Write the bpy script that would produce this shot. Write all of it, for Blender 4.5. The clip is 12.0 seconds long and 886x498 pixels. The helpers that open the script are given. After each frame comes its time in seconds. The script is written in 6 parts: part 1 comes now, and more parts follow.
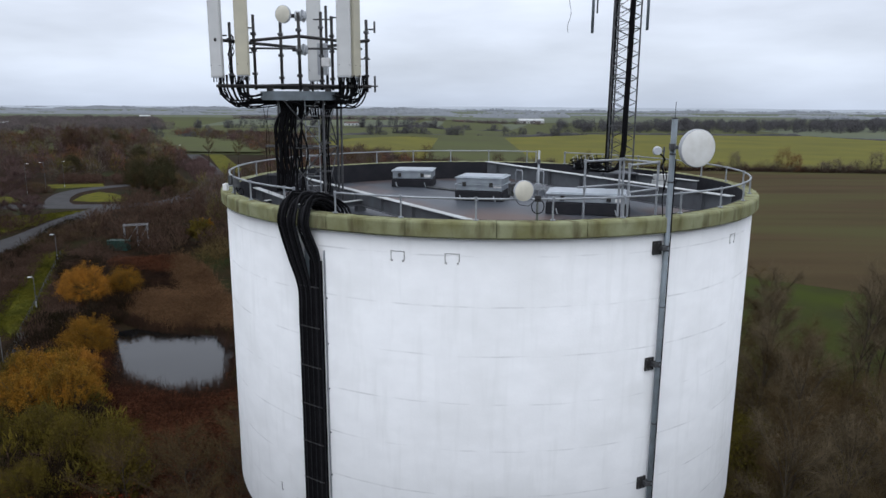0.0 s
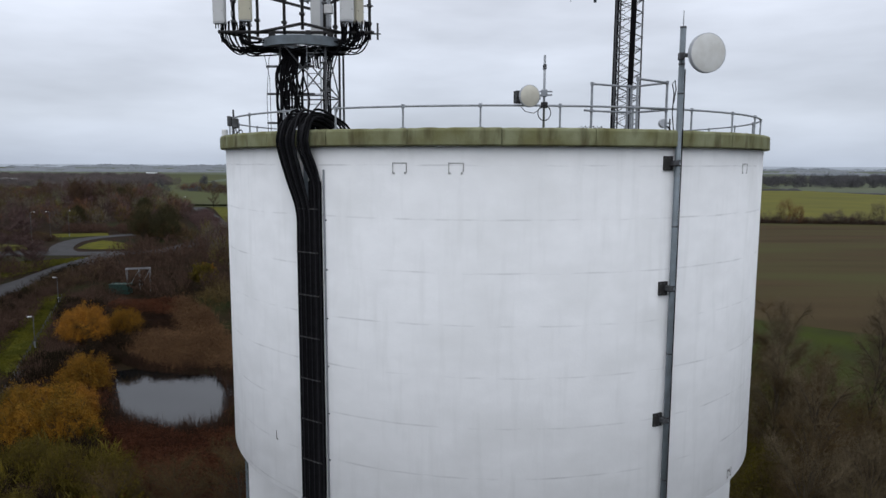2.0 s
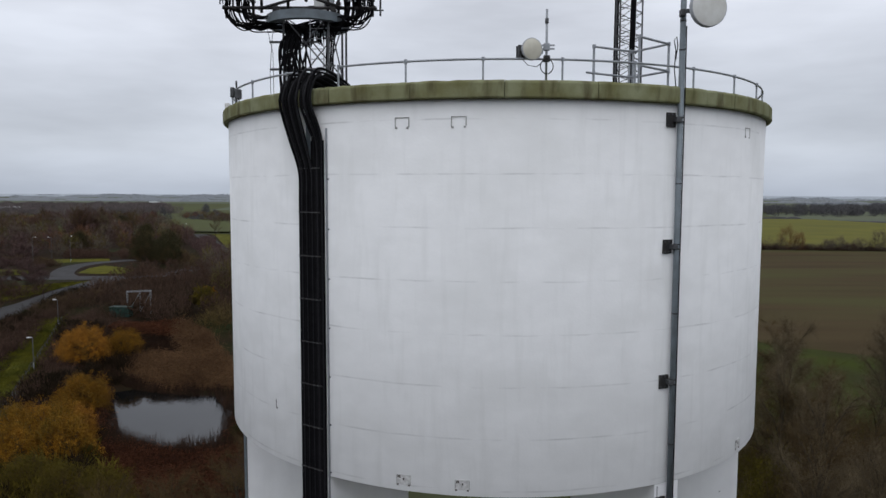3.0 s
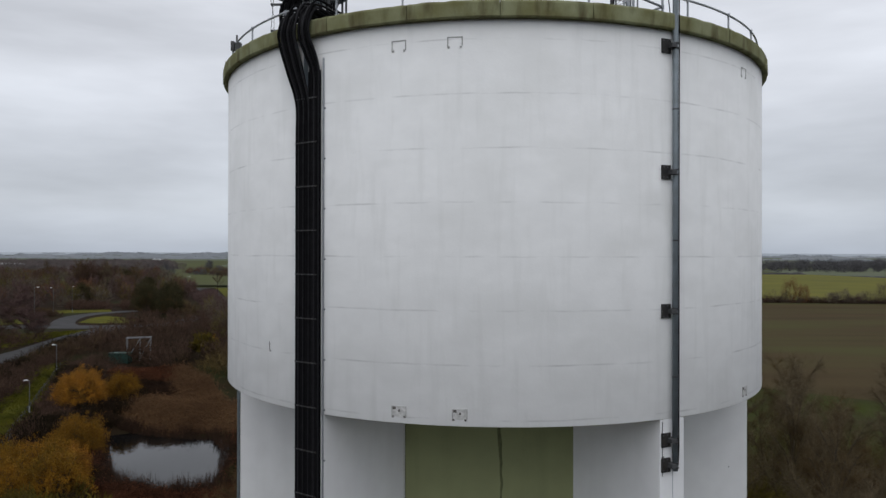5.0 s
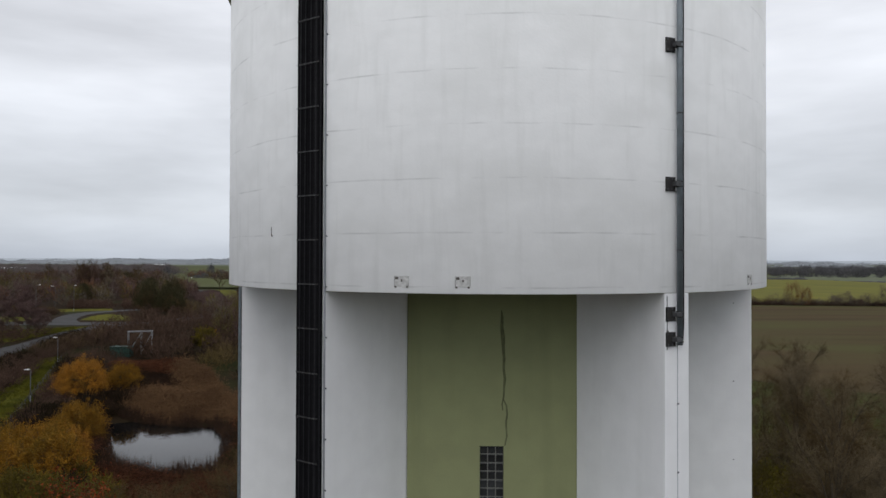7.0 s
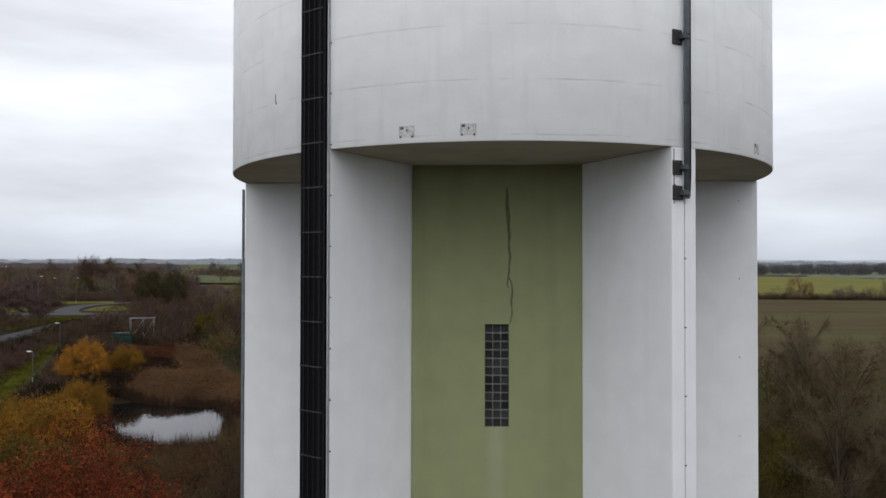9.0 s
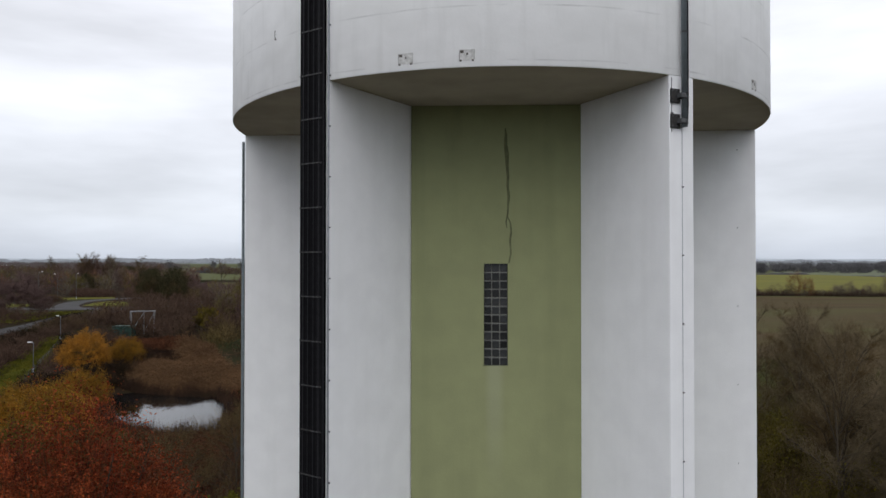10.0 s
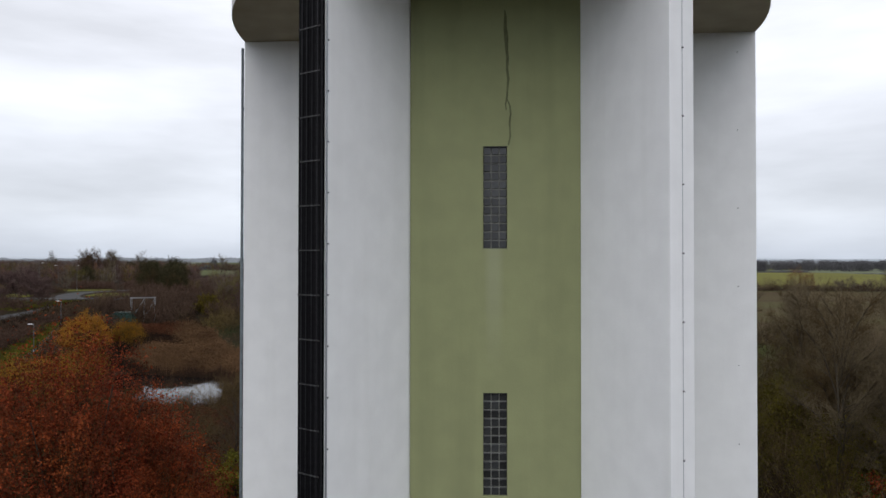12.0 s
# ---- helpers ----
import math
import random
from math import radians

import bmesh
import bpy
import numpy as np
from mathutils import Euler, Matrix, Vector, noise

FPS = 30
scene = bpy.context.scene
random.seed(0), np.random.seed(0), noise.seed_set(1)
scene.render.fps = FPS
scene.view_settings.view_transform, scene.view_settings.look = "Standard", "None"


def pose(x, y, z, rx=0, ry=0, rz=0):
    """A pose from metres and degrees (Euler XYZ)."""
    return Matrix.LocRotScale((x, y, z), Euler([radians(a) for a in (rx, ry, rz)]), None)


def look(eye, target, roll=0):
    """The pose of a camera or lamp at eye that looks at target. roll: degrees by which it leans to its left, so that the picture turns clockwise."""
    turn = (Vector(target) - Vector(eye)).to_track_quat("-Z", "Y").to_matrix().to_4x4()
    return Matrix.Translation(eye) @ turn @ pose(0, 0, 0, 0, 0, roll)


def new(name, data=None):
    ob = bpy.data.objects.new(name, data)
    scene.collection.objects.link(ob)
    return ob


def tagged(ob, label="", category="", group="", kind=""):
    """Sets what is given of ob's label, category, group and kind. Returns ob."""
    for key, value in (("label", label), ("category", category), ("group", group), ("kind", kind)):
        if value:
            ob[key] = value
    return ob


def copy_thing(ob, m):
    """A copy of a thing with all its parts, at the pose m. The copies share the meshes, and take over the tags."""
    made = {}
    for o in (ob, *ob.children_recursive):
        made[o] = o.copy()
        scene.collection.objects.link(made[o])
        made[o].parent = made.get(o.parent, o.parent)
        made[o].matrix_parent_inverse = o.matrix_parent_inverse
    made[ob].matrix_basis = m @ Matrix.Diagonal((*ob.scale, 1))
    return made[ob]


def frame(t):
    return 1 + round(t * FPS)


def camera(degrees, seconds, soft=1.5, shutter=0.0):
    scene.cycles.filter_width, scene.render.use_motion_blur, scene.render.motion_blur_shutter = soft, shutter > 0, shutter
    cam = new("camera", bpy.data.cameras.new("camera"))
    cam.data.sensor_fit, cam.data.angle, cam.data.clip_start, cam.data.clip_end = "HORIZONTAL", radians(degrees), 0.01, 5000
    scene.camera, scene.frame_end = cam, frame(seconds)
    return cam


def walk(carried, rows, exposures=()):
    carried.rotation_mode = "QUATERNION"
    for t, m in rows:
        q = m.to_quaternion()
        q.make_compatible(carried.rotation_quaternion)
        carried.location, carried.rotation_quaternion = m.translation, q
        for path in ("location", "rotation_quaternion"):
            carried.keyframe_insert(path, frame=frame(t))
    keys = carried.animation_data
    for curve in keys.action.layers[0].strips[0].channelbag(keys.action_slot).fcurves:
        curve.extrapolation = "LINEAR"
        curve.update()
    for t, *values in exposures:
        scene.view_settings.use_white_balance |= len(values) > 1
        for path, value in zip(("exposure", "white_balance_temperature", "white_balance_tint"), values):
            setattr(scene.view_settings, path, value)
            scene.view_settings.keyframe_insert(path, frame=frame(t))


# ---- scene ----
cam = camera(64.66, 12.0)
# seconds, x, y, z, pitch, yaw, roll
ROWS = [
    (0, -0.744, -22.189, 35.538, -11.70, 1.50, 0.28),
    (0.5, -0.737, -22.174, 34.776, -10.55, 1.55, 0.25),
    (1, -0.721, -22.115, 33.999, -9.39, 1.62, 0.22),
    (1.5, -0.719, -22.097, 33.251, -8.21, 1.68, 0.20),
    (2, -0.742, -22.101, 32.460, -7.03, 1.74, 0.19),
    (2.5, -0.750, -22.106, 31.690, -5.80, 1.79, 0.20),
    (3, -0.768, -22.154, 30.914, -4.61, 1.83, 0.16),
    (5, -0.635, -22.073, 28.082, 0.16, 2.06, 0.10),
    (5.5, -0.622, -22.060, 27.374, 0.74, 2.12, 0.13),
    (6, -0.631, -22.022, 26.686, 0.74, 2.15, 0.10),
    (6.5, -0.644, -22.006, 25.968, 0.74, 2.17, 0.11),
    (7, -0.661, -21.960, 25.230, 0.74, 2.19, 0.17),
    (9, -0.742, -21.838, 22.145, 0.77, 2.31, 0.09),
    (9.5, -0.734, -21.850, 21.382, 0.77, 2.32, 0.09),
    (10, -0.709, -21.892, 20.642, 0.74, 2.33, 0.02),
    (10.5, -0.687, -21.889, 19.883, 0.75, 2.35, 0.04),
    (11, -0.681, -21.850, 19.150, 0.77, 2.38, 0.08),
    (11.5, -0.670, -21.812, 18.414, 0.78, 2.39, 0.11),
    (12, -0.676, -21.810, 17.690, 0.76, 2.38, 0.05),
]
walk(cam, [(t, pose(x, y, z, 90 + p, -r, w)) for t, x, y, z, p, w, r in ROWS],
     exposures=[(0, 0.05, 6050, 11), (1.5, -0.1, 6080, 11), (3, -0.36, 6250, 11), (5.5, -0.4, 6400, 10), (7, -0.2, 6480, 10), (9, 0.02, 6480, 11), (12, 0.03, 6420, 11)])

# ---- world and sun: a closed cloud deck over a clear sky ----
SUN_EL, SUN_AZ = 50, 184
world = bpy.data.worlds.new("overcast")
scene.world = world
world.use_nodes = True
wn, wl = world.node_tree.nodes, world.node_tree.links
wn.clear()
w_out = wn.new("ShaderNodeOutputWorld")
w_bg = wn.new("ShaderNodeBackground")
w_sky = wn.new("ShaderNodeTexSky")
w_sky.sky_type = "NISHITA"
w_sky.sun_disc = False
w_sky.sun_elevation = radians(SUN_EL)
w_sky.sun_rotation = radians(SUN_AZ)
w_co = wn.new("ShaderNodeTexCoord")
w_sep = wn.new("ShaderNodeSeparateXYZ")
wl.new(w_co.outputs["Generated"], w_sep.inputs[0])
w_ramp = wn.new("ShaderNodeValToRGB")
cr = w_ramp.color_ramp
cr.elements[0].position, cr.elements[0].color = 0.0, (5.6, 6.1, 6.9, 1)
cr.elements[1].position, cr.elements[1].color = 1.0, (11.5, 11.7, 12.2, 1)
for pos, col in ((0.06, (7.2, 7.6, 8.2, 1)), (0.22, (9.0, 9.3, 9.9, 1)), (0.5, (10.2, 10.4, 11.0, 1))):
    e = cr.elements.new(pos)
    e.color = col
wl.new(w_sep.outputs["Z"], w_ramp.inputs[0])
w_map = wn.new("ShaderNodeMapping")
w_map.inputs["Scale"].default_value = (1.6, 1.6, 7.0)
wl.new(w_co.outputs["Generated"], w_map.inputs[0])
w_noise = wn.new("ShaderNodeTexNoise")
w_noise.inputs["Scale"].default_value = 1.7
w_noise.inputs["Detail"].default_value = 5
wl.new(w_map.outputs[0], w_noise.inputs["Vector"])
w_cl = wn.new("ShaderNodeMapRange")
w_cl.inputs["From Min"].default_value, w_cl.inputs["From Max"].default_value = 0.3, 0.7
w_cl.inputs["To Min"].default_value, w_cl.inputs["To Max"].default_value = 0.84, 1.2
wl.new(w_noise.outputs[0], w_cl.inputs[0])
w_mul = wn.new("ShaderNodeVectorMath")
w_mul.operation = "SCALE"
wl.new(w_ramp.outputs[0], w_mul.inputs[0])
wl.new(w_cl.outputs[0], w_mul.inputs["Scale"])
w_mix = wn.new("ShaderNodeMixRGB")
w_mix.inputs[0].default_value = 0.95
wl.new(w_sky.outputs[0], w_mix.inputs[1])
wl.new(w_mul.outputs[0], w_mix.inputs[2])
wl.new(w_mix.outputs[0], w_bg.inputs[0])
w_bg.inputs[1].default_value = 0.1
wl.new(w_bg.outputs[0], w_out.inputs[0])

sun = new("sun", bpy.data.lights.new("sun", "SUN"))
sun.data.energy, sun.data.angle, sun.data.color = 0.8, radians(60), (1.0, 0.97, 0.93)
sun.matrix_world = look((0, 0, 80), (0.06 * 80, 0.85 * 80, 80 - 1.0 * 80))


# ---- materials ----
def mat(name, base, second=None, scale=1.0, detail=6, rough=0.8, metal=0.0, bump=0.0, bump_scale=30.0,
        third=None, third_scale=0.15, third_lo=0.5, third_hi=0.7, rand=0.0, island=False, contrast=(0.35, 0.65), spec=0.3, stretch=None):
    m = bpy.data.materials.new(name)
    m.use_nodes = True
    n, l = m.node_tree.nodes, m.node_tree.links
    b = n["Principled BSDF"]
    b.inputs["Roughness"].default_value = rough
    b.inputs["Metallic"].default_value = metal
    b.inputs["Specular IOR Level"].default_value = 0.04 if rough >= 0.8 else spec
    co = n.new("ShaderNodeTexCoord")
    where = co.outputs["Object"]
    if stretch:
        mp = n.new("ShaderNodeMapping")
        mp.inputs["Scale"].default_value = stretch
        l.new(where, mp.inputs[0])
        where = mp.outputs[0]
    col = None

    def noise_mix(a_sock, a_col, b_col, sc, lo, hi, det):
        t = n.new("ShaderNodeTexNoise")
        t.inputs["Scale"].default_value = sc
        t.inputs["Detail"].default_value = det
        l.new(where, t.inputs["Vector"])
        r = n.new("ShaderNodeMapRange")
        r.inputs["From Min"].default_value, r.inputs["From Max"].default_value = lo, hi
        l.new(t.outputs[0], r.inputs[0])
        mx = n.new("ShaderNodeMixRGB")
        l.new(r.outputs[0], mx.inputs[0])
        if a_sock is None:
            mx.inputs[1].default_value = (*a_col, 1)
        else:
            l.new(a_sock, mx.inputs[1])
        mx.inputs[2].default_value = (*b_col, 1)
        return mx.outputs[0]

    if second is None:
        second = tuple(c * 0.82 for c in base)
    col = noise_mix(None, base, second, scale, contrast[0], contrast[1], detail)
    if third is not None:
        col = noise_mix(col, None, third, third_scale, third_lo, third_hi, 4)
    if rand:
        if island:
            g = n.new("ShaderNodeNewGeometry")
            src = g.outputs["Random Per Island"]
        else:
            g = n.new("ShaderNodeObjectInfo")
            src = g.outputs["Random"]
        r = n.new("ShaderNodeMapRange")
        r.inputs["To Min"].default_value, r.inputs["To Max"].default_value = 1 - rand, 1 + rand
        l.new(src, r.inputs[0])
        sc = n.new("ShaderNodeVectorMath")
        sc.operation = "SCALE"
        l.new(col, sc.inputs[0])
        l.new(r.outputs[0], sc.inputs["Scale"])
        col = sc.outputs[0]
    l.new(col, b.inputs["Base Color"])
    if bump:
        t = n.new("ShaderNodeTexNoise")
        t.inputs["Scale"].default_value = bump_scale
        t.inputs["Detail"].default_value = 5
        l.new(co.outputs["Object"], t.inputs["Vector"])
        bp = n.new("ShaderNodeBump")
        bp.inputs["Strength"].default_value = bump
        bp.inputs["Distance"].default_value = 0.02
        l.new(t.outputs[0], bp.inputs["Height"])
        l.new(bp.outputs[0], b.inputs["Normal"])
    return m


def painted_wall():
    """White masonry paint with scuffed lift joints, faint vertical weathering and grey patches."""
    m = mat("white_masonry_paint", (0.775, 0.785, 0.785), (0.735, 0.745, 0.745), scale=1.6, rough=0.75, bump=0.12, bump_scale=18,
            third=(0.69, 0.70, 0.695), third_scale=0.55, third_lo=0.50, third_hi=0.72, stretch=(1.0, 1.0, 1.6))
    n, l = m.node_tree.nodes, m.node_tree.links
    b = n["Principled BSDF"]
    old = b.inputs["Base Color"].links[0].from_socket
    co = n.new("ShaderNodeTexCoord")
    sep = n.new("ShaderNodeSeparateXYZ")
    l.new(co.outputs["Object"], sep.inputs[0])
    # joint lines every 1.11 m
    sub = n.new("ShaderNodeMath")
    sub.operation = "MULTIPLY_ADD"
    sub.inputs[1].default_value, sub.inputs[2].default_value = 1 / 1.11, -25.77 / 1.11 + 40.5
    wob = n.new("ShaderNodeTexNoise")
    wob.inputs["Scale"].default_value = 0.6
    l.new(co.outputs["Object"], wob.inputs["Vector"])
    wadd = n.new("ShaderNodeMath")
    wadd.operation = "MULTIPLY_ADD"
    wadd.inputs[1].default_value = 0.05
    l.new(wob.outputs[0], wadd.inputs[0])
    l.new(sep.outputs["Z"], wadd.inputs[2])
    l.new(wadd.outputs[0], sub.inputs[0])
    fr = n.new("ShaderNodeMath")
    fr.operation = "FRACT"
    l.new(sub.outputs[0], fr.inputs[0])
    ds = n.new("ShaderNodeMath")
    ds.operation = "SUBTRACT"
    ds.inputs[1].default_value = 0.5
    l.new(fr.outputs[0], ds.inputs[0])
    ab = n.new("ShaderNodeMath")
    ab.operation = "ABSOLUTE"
    l.new(ds.outputs[0], ab.inputs[0])
    line = n.new("ShaderNodeMapRange")
    line.inputs["From Min"].default_value, line.inputs["From Max"].default_value = 0.024, 0.004
    l.new(ab.outputs[0], line.inputs[0])
    mp = n.new("ShaderNodeMapping")
    mp.inputs["Scale"].default_value = (1.3, 1.3, 7.0)
    l.new(co.outputs["Object"], mp.inputs[0])
    msk = n.new("ShaderNodeTexNoise")
    msk.inputs["Scale"].default_value = 1.1
    msk.inputs["Detail"].default_value = 5
    l.new(mp.outputs[0], msk.inputs["Vector"])
    mr = n.new("ShaderNodeMapRange")
    mr.inputs["From Min"].default_value, mr.inputs["From Max"].default_value = 0.44, 0.66
    mr.inputs["To Max"].default_value = 0.5
    l.new(msk.outputs[0], mr.inputs[0])
    k = n.new("ShaderNodeMath")
    k.operation = "MULTIPLY"
    l.new(line.outputs[0], k.inputs[0])
    l.new(mr.outputs[0], k.inputs[1])
    mx = n.new("ShaderNodeMixRGB")
    l.new(k.outputs[0], mx.inputs[0])
    l.new(old, mx.inputs[1])
    mx.inputs[2].default_value = (0.36, 0.37, 0.37, 1)
    # vertical run-off streaks
    mp2 = n.new("ShaderNodeMapping")
    mp2.inputs["Scale"].default_value = (4.5, 4.5, 0.5)
    l.new(co.outputs["Object"], mp2.inputs[0])
    st = n.new("ShaderNodeTexNoise")
    st.inputs["Scale"].default_value = 1.0
    st.inputs["Detail"].default_value = 6
    l.new(mp2.outputs[0], st.inputs["Vector"])
    sr = n.new("ShaderNodeMapRange")
    sr.inputs["From Min"].default_value, sr.inputs["From Max"].default_value = 0.52, 0.75
    sr.inputs["To Max"].default_value = 0.34
    l.new(st.outputs[0], sr.inputs[0])
    mx2 = n.new("ShaderNodeMixRGB")
    l.new(sr.outputs[0], mx2.inputs[0])
    l.new(mx.outputs[0], mx2.inputs[1])
    mx2.inputs[2].default_value = (0.60, 0.61, 0.60, 1)
    l.new(mx2.outputs[0], b.inputs["Base Color"])
    return m


def streaky(name, base, second, stain, sx=4.0, sz=0.5, lo=0.5, hi=0.7, rough=0.85, amount=0.8):
    """A rendered surface with run-off stains drawn down it."""
    m = mat(name, base, second, scale=1.6, rough=rough, bump=0.2, bump_scale=25)
    n, l = m.node_tree.nodes, m.node_tree.links
    b = n["Principled BSDF"]
    old = b.inputs["Base Color"].links[0].from_socket
    co = n.new("ShaderNodeTexCoord")
    mp = n.new("ShaderNodeMapping")
    mp.inputs["Scale"].default_value = (sx, sx, sz)
    l.new(co.outputs["Object"], mp.inputs[0])
    st = n.new("ShaderNodeTexNoise")
    st.inputs["Scale"].default_value = 1.0
    st.inputs["Detail"].default_value = 6
    l.new(mp.outputs[0], st.inputs["Vector"])
    sr = n.new("ShaderNodeMapRange")
    sr.inputs["From Min"].default_value, sr.inputs["From Max"].default_value = lo, hi
    sr.inputs["To Max"].default_value = amount
    l.new(st.outputs[0], sr.inputs[0])
    mx = n.new("ShaderNodeMixRGB")
    l.new(sr.outputs[0], mx.inputs[0])
    l.new(old, mx.inputs[1])
    mx.inputs[2].default_value = (*stain, 1)
    l.new(mx.outputs[0], b.inputs["Base Color"])
    return m


M_WALL = painted_wall()
M_FIN = streaky("white_fin_paint", (0.82, 0.83, 0.84), (0.78, 0.79, 0.80), (0.66, 0.67, 0.66), 2.0, 0.12, 0.52, 0.8, amount=0.22)
M_COPING = streaky("algae_coping", (0.27, 0.285, 0.17), (0.18, 0.178, 0.085), (0.075, 0.06, 0.03), 3.5, 0.9, 0.50, 0.72)
M_OLIVE = streaky("olive_render", (0.275, 0.295, 0.155), (0.255, 0.272, 0.145), (0.195, 0.205, 0.11), 1.2, 0.1, 0.5, 0.8, amount=0.6)


def sill_runoff(m):
    """Pale lime run-off below the upper window's sill."""
    n, l = m.node_tree.nodes, m.node_tree.links
    b = n["Principled BSDF"]
    old = b.inputs["Base Color"].links[0].from_socket
    co = n.new("ShaderNodeTexCoord")
    sep = n.new("ShaderNodeSeparateXYZ")
    l.new(co.outputs["Object"], sep.inputs[0])
    fac = None
    for axis, lo0, lo1, hi0, hi1 in (("X", -0.42, -0.2, 0.16, -0.06), ("Y", -4.4, -4.3, -3.5, -3.6), ("Z", 14.4, 17.6, 17.96, 17.93)):
        for a, c in ((lo0, lo1), (hi0, hi1)):
            q = n.new("ShaderNodeMapRange")
            q.interpolation_type = "SMOOTHSTEP"
            if a < c:
                q.inputs["From Min"].default_value, q.inputs["From Max"].default_value = a, c
            else:
                q.inputs["From Min"].default_value, q.inputs["From Max"].default_value = c, a
                q.inputs["To Min"].default_value, q.inputs["To Max"].default_value = 1, 0
            l.new(sep.outputs[axis], q.inputs[0])
            if fac is None:
                fac = q.outputs[0]
            else:
                k = n.new("ShaderNodeMath")
                k.operation = "MULTIPLY"
                l.new(fac, k.inputs[0])
                l.new(q.outputs[0], k.inputs[1])
                fac = k.outputs[0]
    k = n.new("ShaderNodeMath")
    k.operation = "MULTIPLY"
    k.inputs[1].default_value = 0.24
    l.new(fac, k.inputs[0])
    mx = n.new("ShaderNodeMixRGB")
    l.new(k.outputs[0], mx.inputs[0])
    l.new(old, mx.inputs[1])
    mx.inputs[2].default_value = (0.42, 0.43, 0.33, 1)
    l.new(mx.outputs[0], b.inputs["Base Color"])


sill_runoff(M_OLIVE)
M_SOFFIT = mat("bare_concrete_soffit", (0.42, 0.37, 0.29), (0.34, 0.30, 0.235), scale=0.8, bump=0.2)
M_DECK = mat("wet_roof_deck", (0.075, 0.085, 0.10), (0.045, 0.052, 0.062), scale=0.5, rough=0.5, third=(0.088, 0.052, 0.04), third_scale=0.16, third_lo=0.49, third_hi=0.6, bump=0.1)
M_UPSTAND = mat("black_bitumen", (0.016, 0.017, 0.021), (0.024, 0.024, 0.028), scale=2, rough=0.7, spec=0.15, bump=0.2)
M_GALV = mat("galvanised_steel", (0.36, 0.38, 0.40), (0.28, 0.30, 0.32), scale=5, rough=0.5, metal=0.55, bump=0.05)
M_GALV_DK = mat("weathered_steel", (0.10, 0.105, 0.11), (0.06, 0.06, 0.062), scale=6, rough=0.6, metal=0.3)
M_POST = mat("grey_painted_pole", (0.20, 0.235, 0.26), (0.16, 0.185, 0.20), scale=4, rough=0.5, metal=0.3)
M_BEAM = mat("grey_steel_beam", (0.10, 0.11, 0.12), (0.07, 0.072, 0.08), scale=2, rough=0.6)
M_FLANGE = mat("pale_flange", (0.48, 0.50, 0.50), (0.36, 0.37, 0.36), scale=3, rough=0.6)
M_CABLE = mat("black_cable_sheath", (0.006, 0.006, 0.007), (0.009, 0.009, 0.010), scale=8, rough=0.8, spec=0.08)
M_CABLE_GLOSS = mat("worn_cable_sheath", (0.010, 0.010, 0.012), (0.014, 0.014, 0.016), scale=8, rough=0.6, spec=0.15)
M_BLACK = mat("black_steel", (0.02, 0.02, 0.022), (0.035, 0.033, 0.03), scale=8, rough=0.55)
M_PANEL = mat("antenna_radome_grey", (0.62, 0.63, 0.62), (0.56, 0.57, 0.56), scale=2, rough=0.5)
M_PANEL_Y = mat("antenna_radome_cream", (0.55, 0.52, 0.40), (0.48, 0.46, 0.36), scale=2, rough=0.5)
M_DISH = mat("dish_radome", (0.66, 0.64, 0.54), (0.56, 0.54, 0.45), scale=4, rough=0.55)
M_DISH_W = mat("dish_radome_white", (0.72, 0.73, 0.70), (0.62, 0.62, 0.58), scale=4, rough=0.5)
M_RADIO = mat("radio_unit_grey", (0.45, 0.47, 0.50), (0.38, 0.40, 0.42), scale=8, rough=0.45)
M_HATCH = mat("aluminium_hatch", (0.36, 0.40, 0.43), (0.28, 0.31, 0.34), scale=3, rough=0.4, metal=0.4)
M_BLOCK = mat("dark_glass_block", (0.022, 0.024, 0.025), (0.035, 0.037, 0.038), scale=5, rough=0.15, rand=0.5, spec=0.5)
M_JOINT = mat("block_mortar", (0.24, 0.245, 0.22), (0.18, 0.18, 0.165), scale=10)
M_CRACK = mat("crack_stain", (0.10, 0.105, 0.06), (0.15, 0.16, 0.085), scale=6, rough=0.9)
M_SCAR = mat("raw_mortar_patch", (0.42, 0.42, 0.41), (0.62, 0.62, 0.61), scale=14, rough=0.9)
M_DARKLINE = mat("rust_dark_line", (0.07, 0.065, 0.06), (0.14, 0.13, 0.12), scale=15)
M_FAINT = mat("faint_scar", (0.30, 0.30, 0.29), (0.5, 0.5, 0.49), scale=9)
M_WHITE = mat("white_plastic", (0.75, 0.75, 0.74), (0.66, 0.66, 0.65), scale=6, rough=0.4)


# ---- mesh helpers ----
def part(name, bm, material, parent=None, label="", smooth=False):
    me = bpy.data.meshes.new(name)
    bm.to_mesh(me)
    bm.free()
    me.materials.append(material)
    if smooth:
        me.polygons.foreach_set("use_smooth", [True] * len(me.polygons))
    ob = new(name, me)
    if parent is not None:
        ob.parent = parent
    if label:
        tagged(ob, label)
    return ob


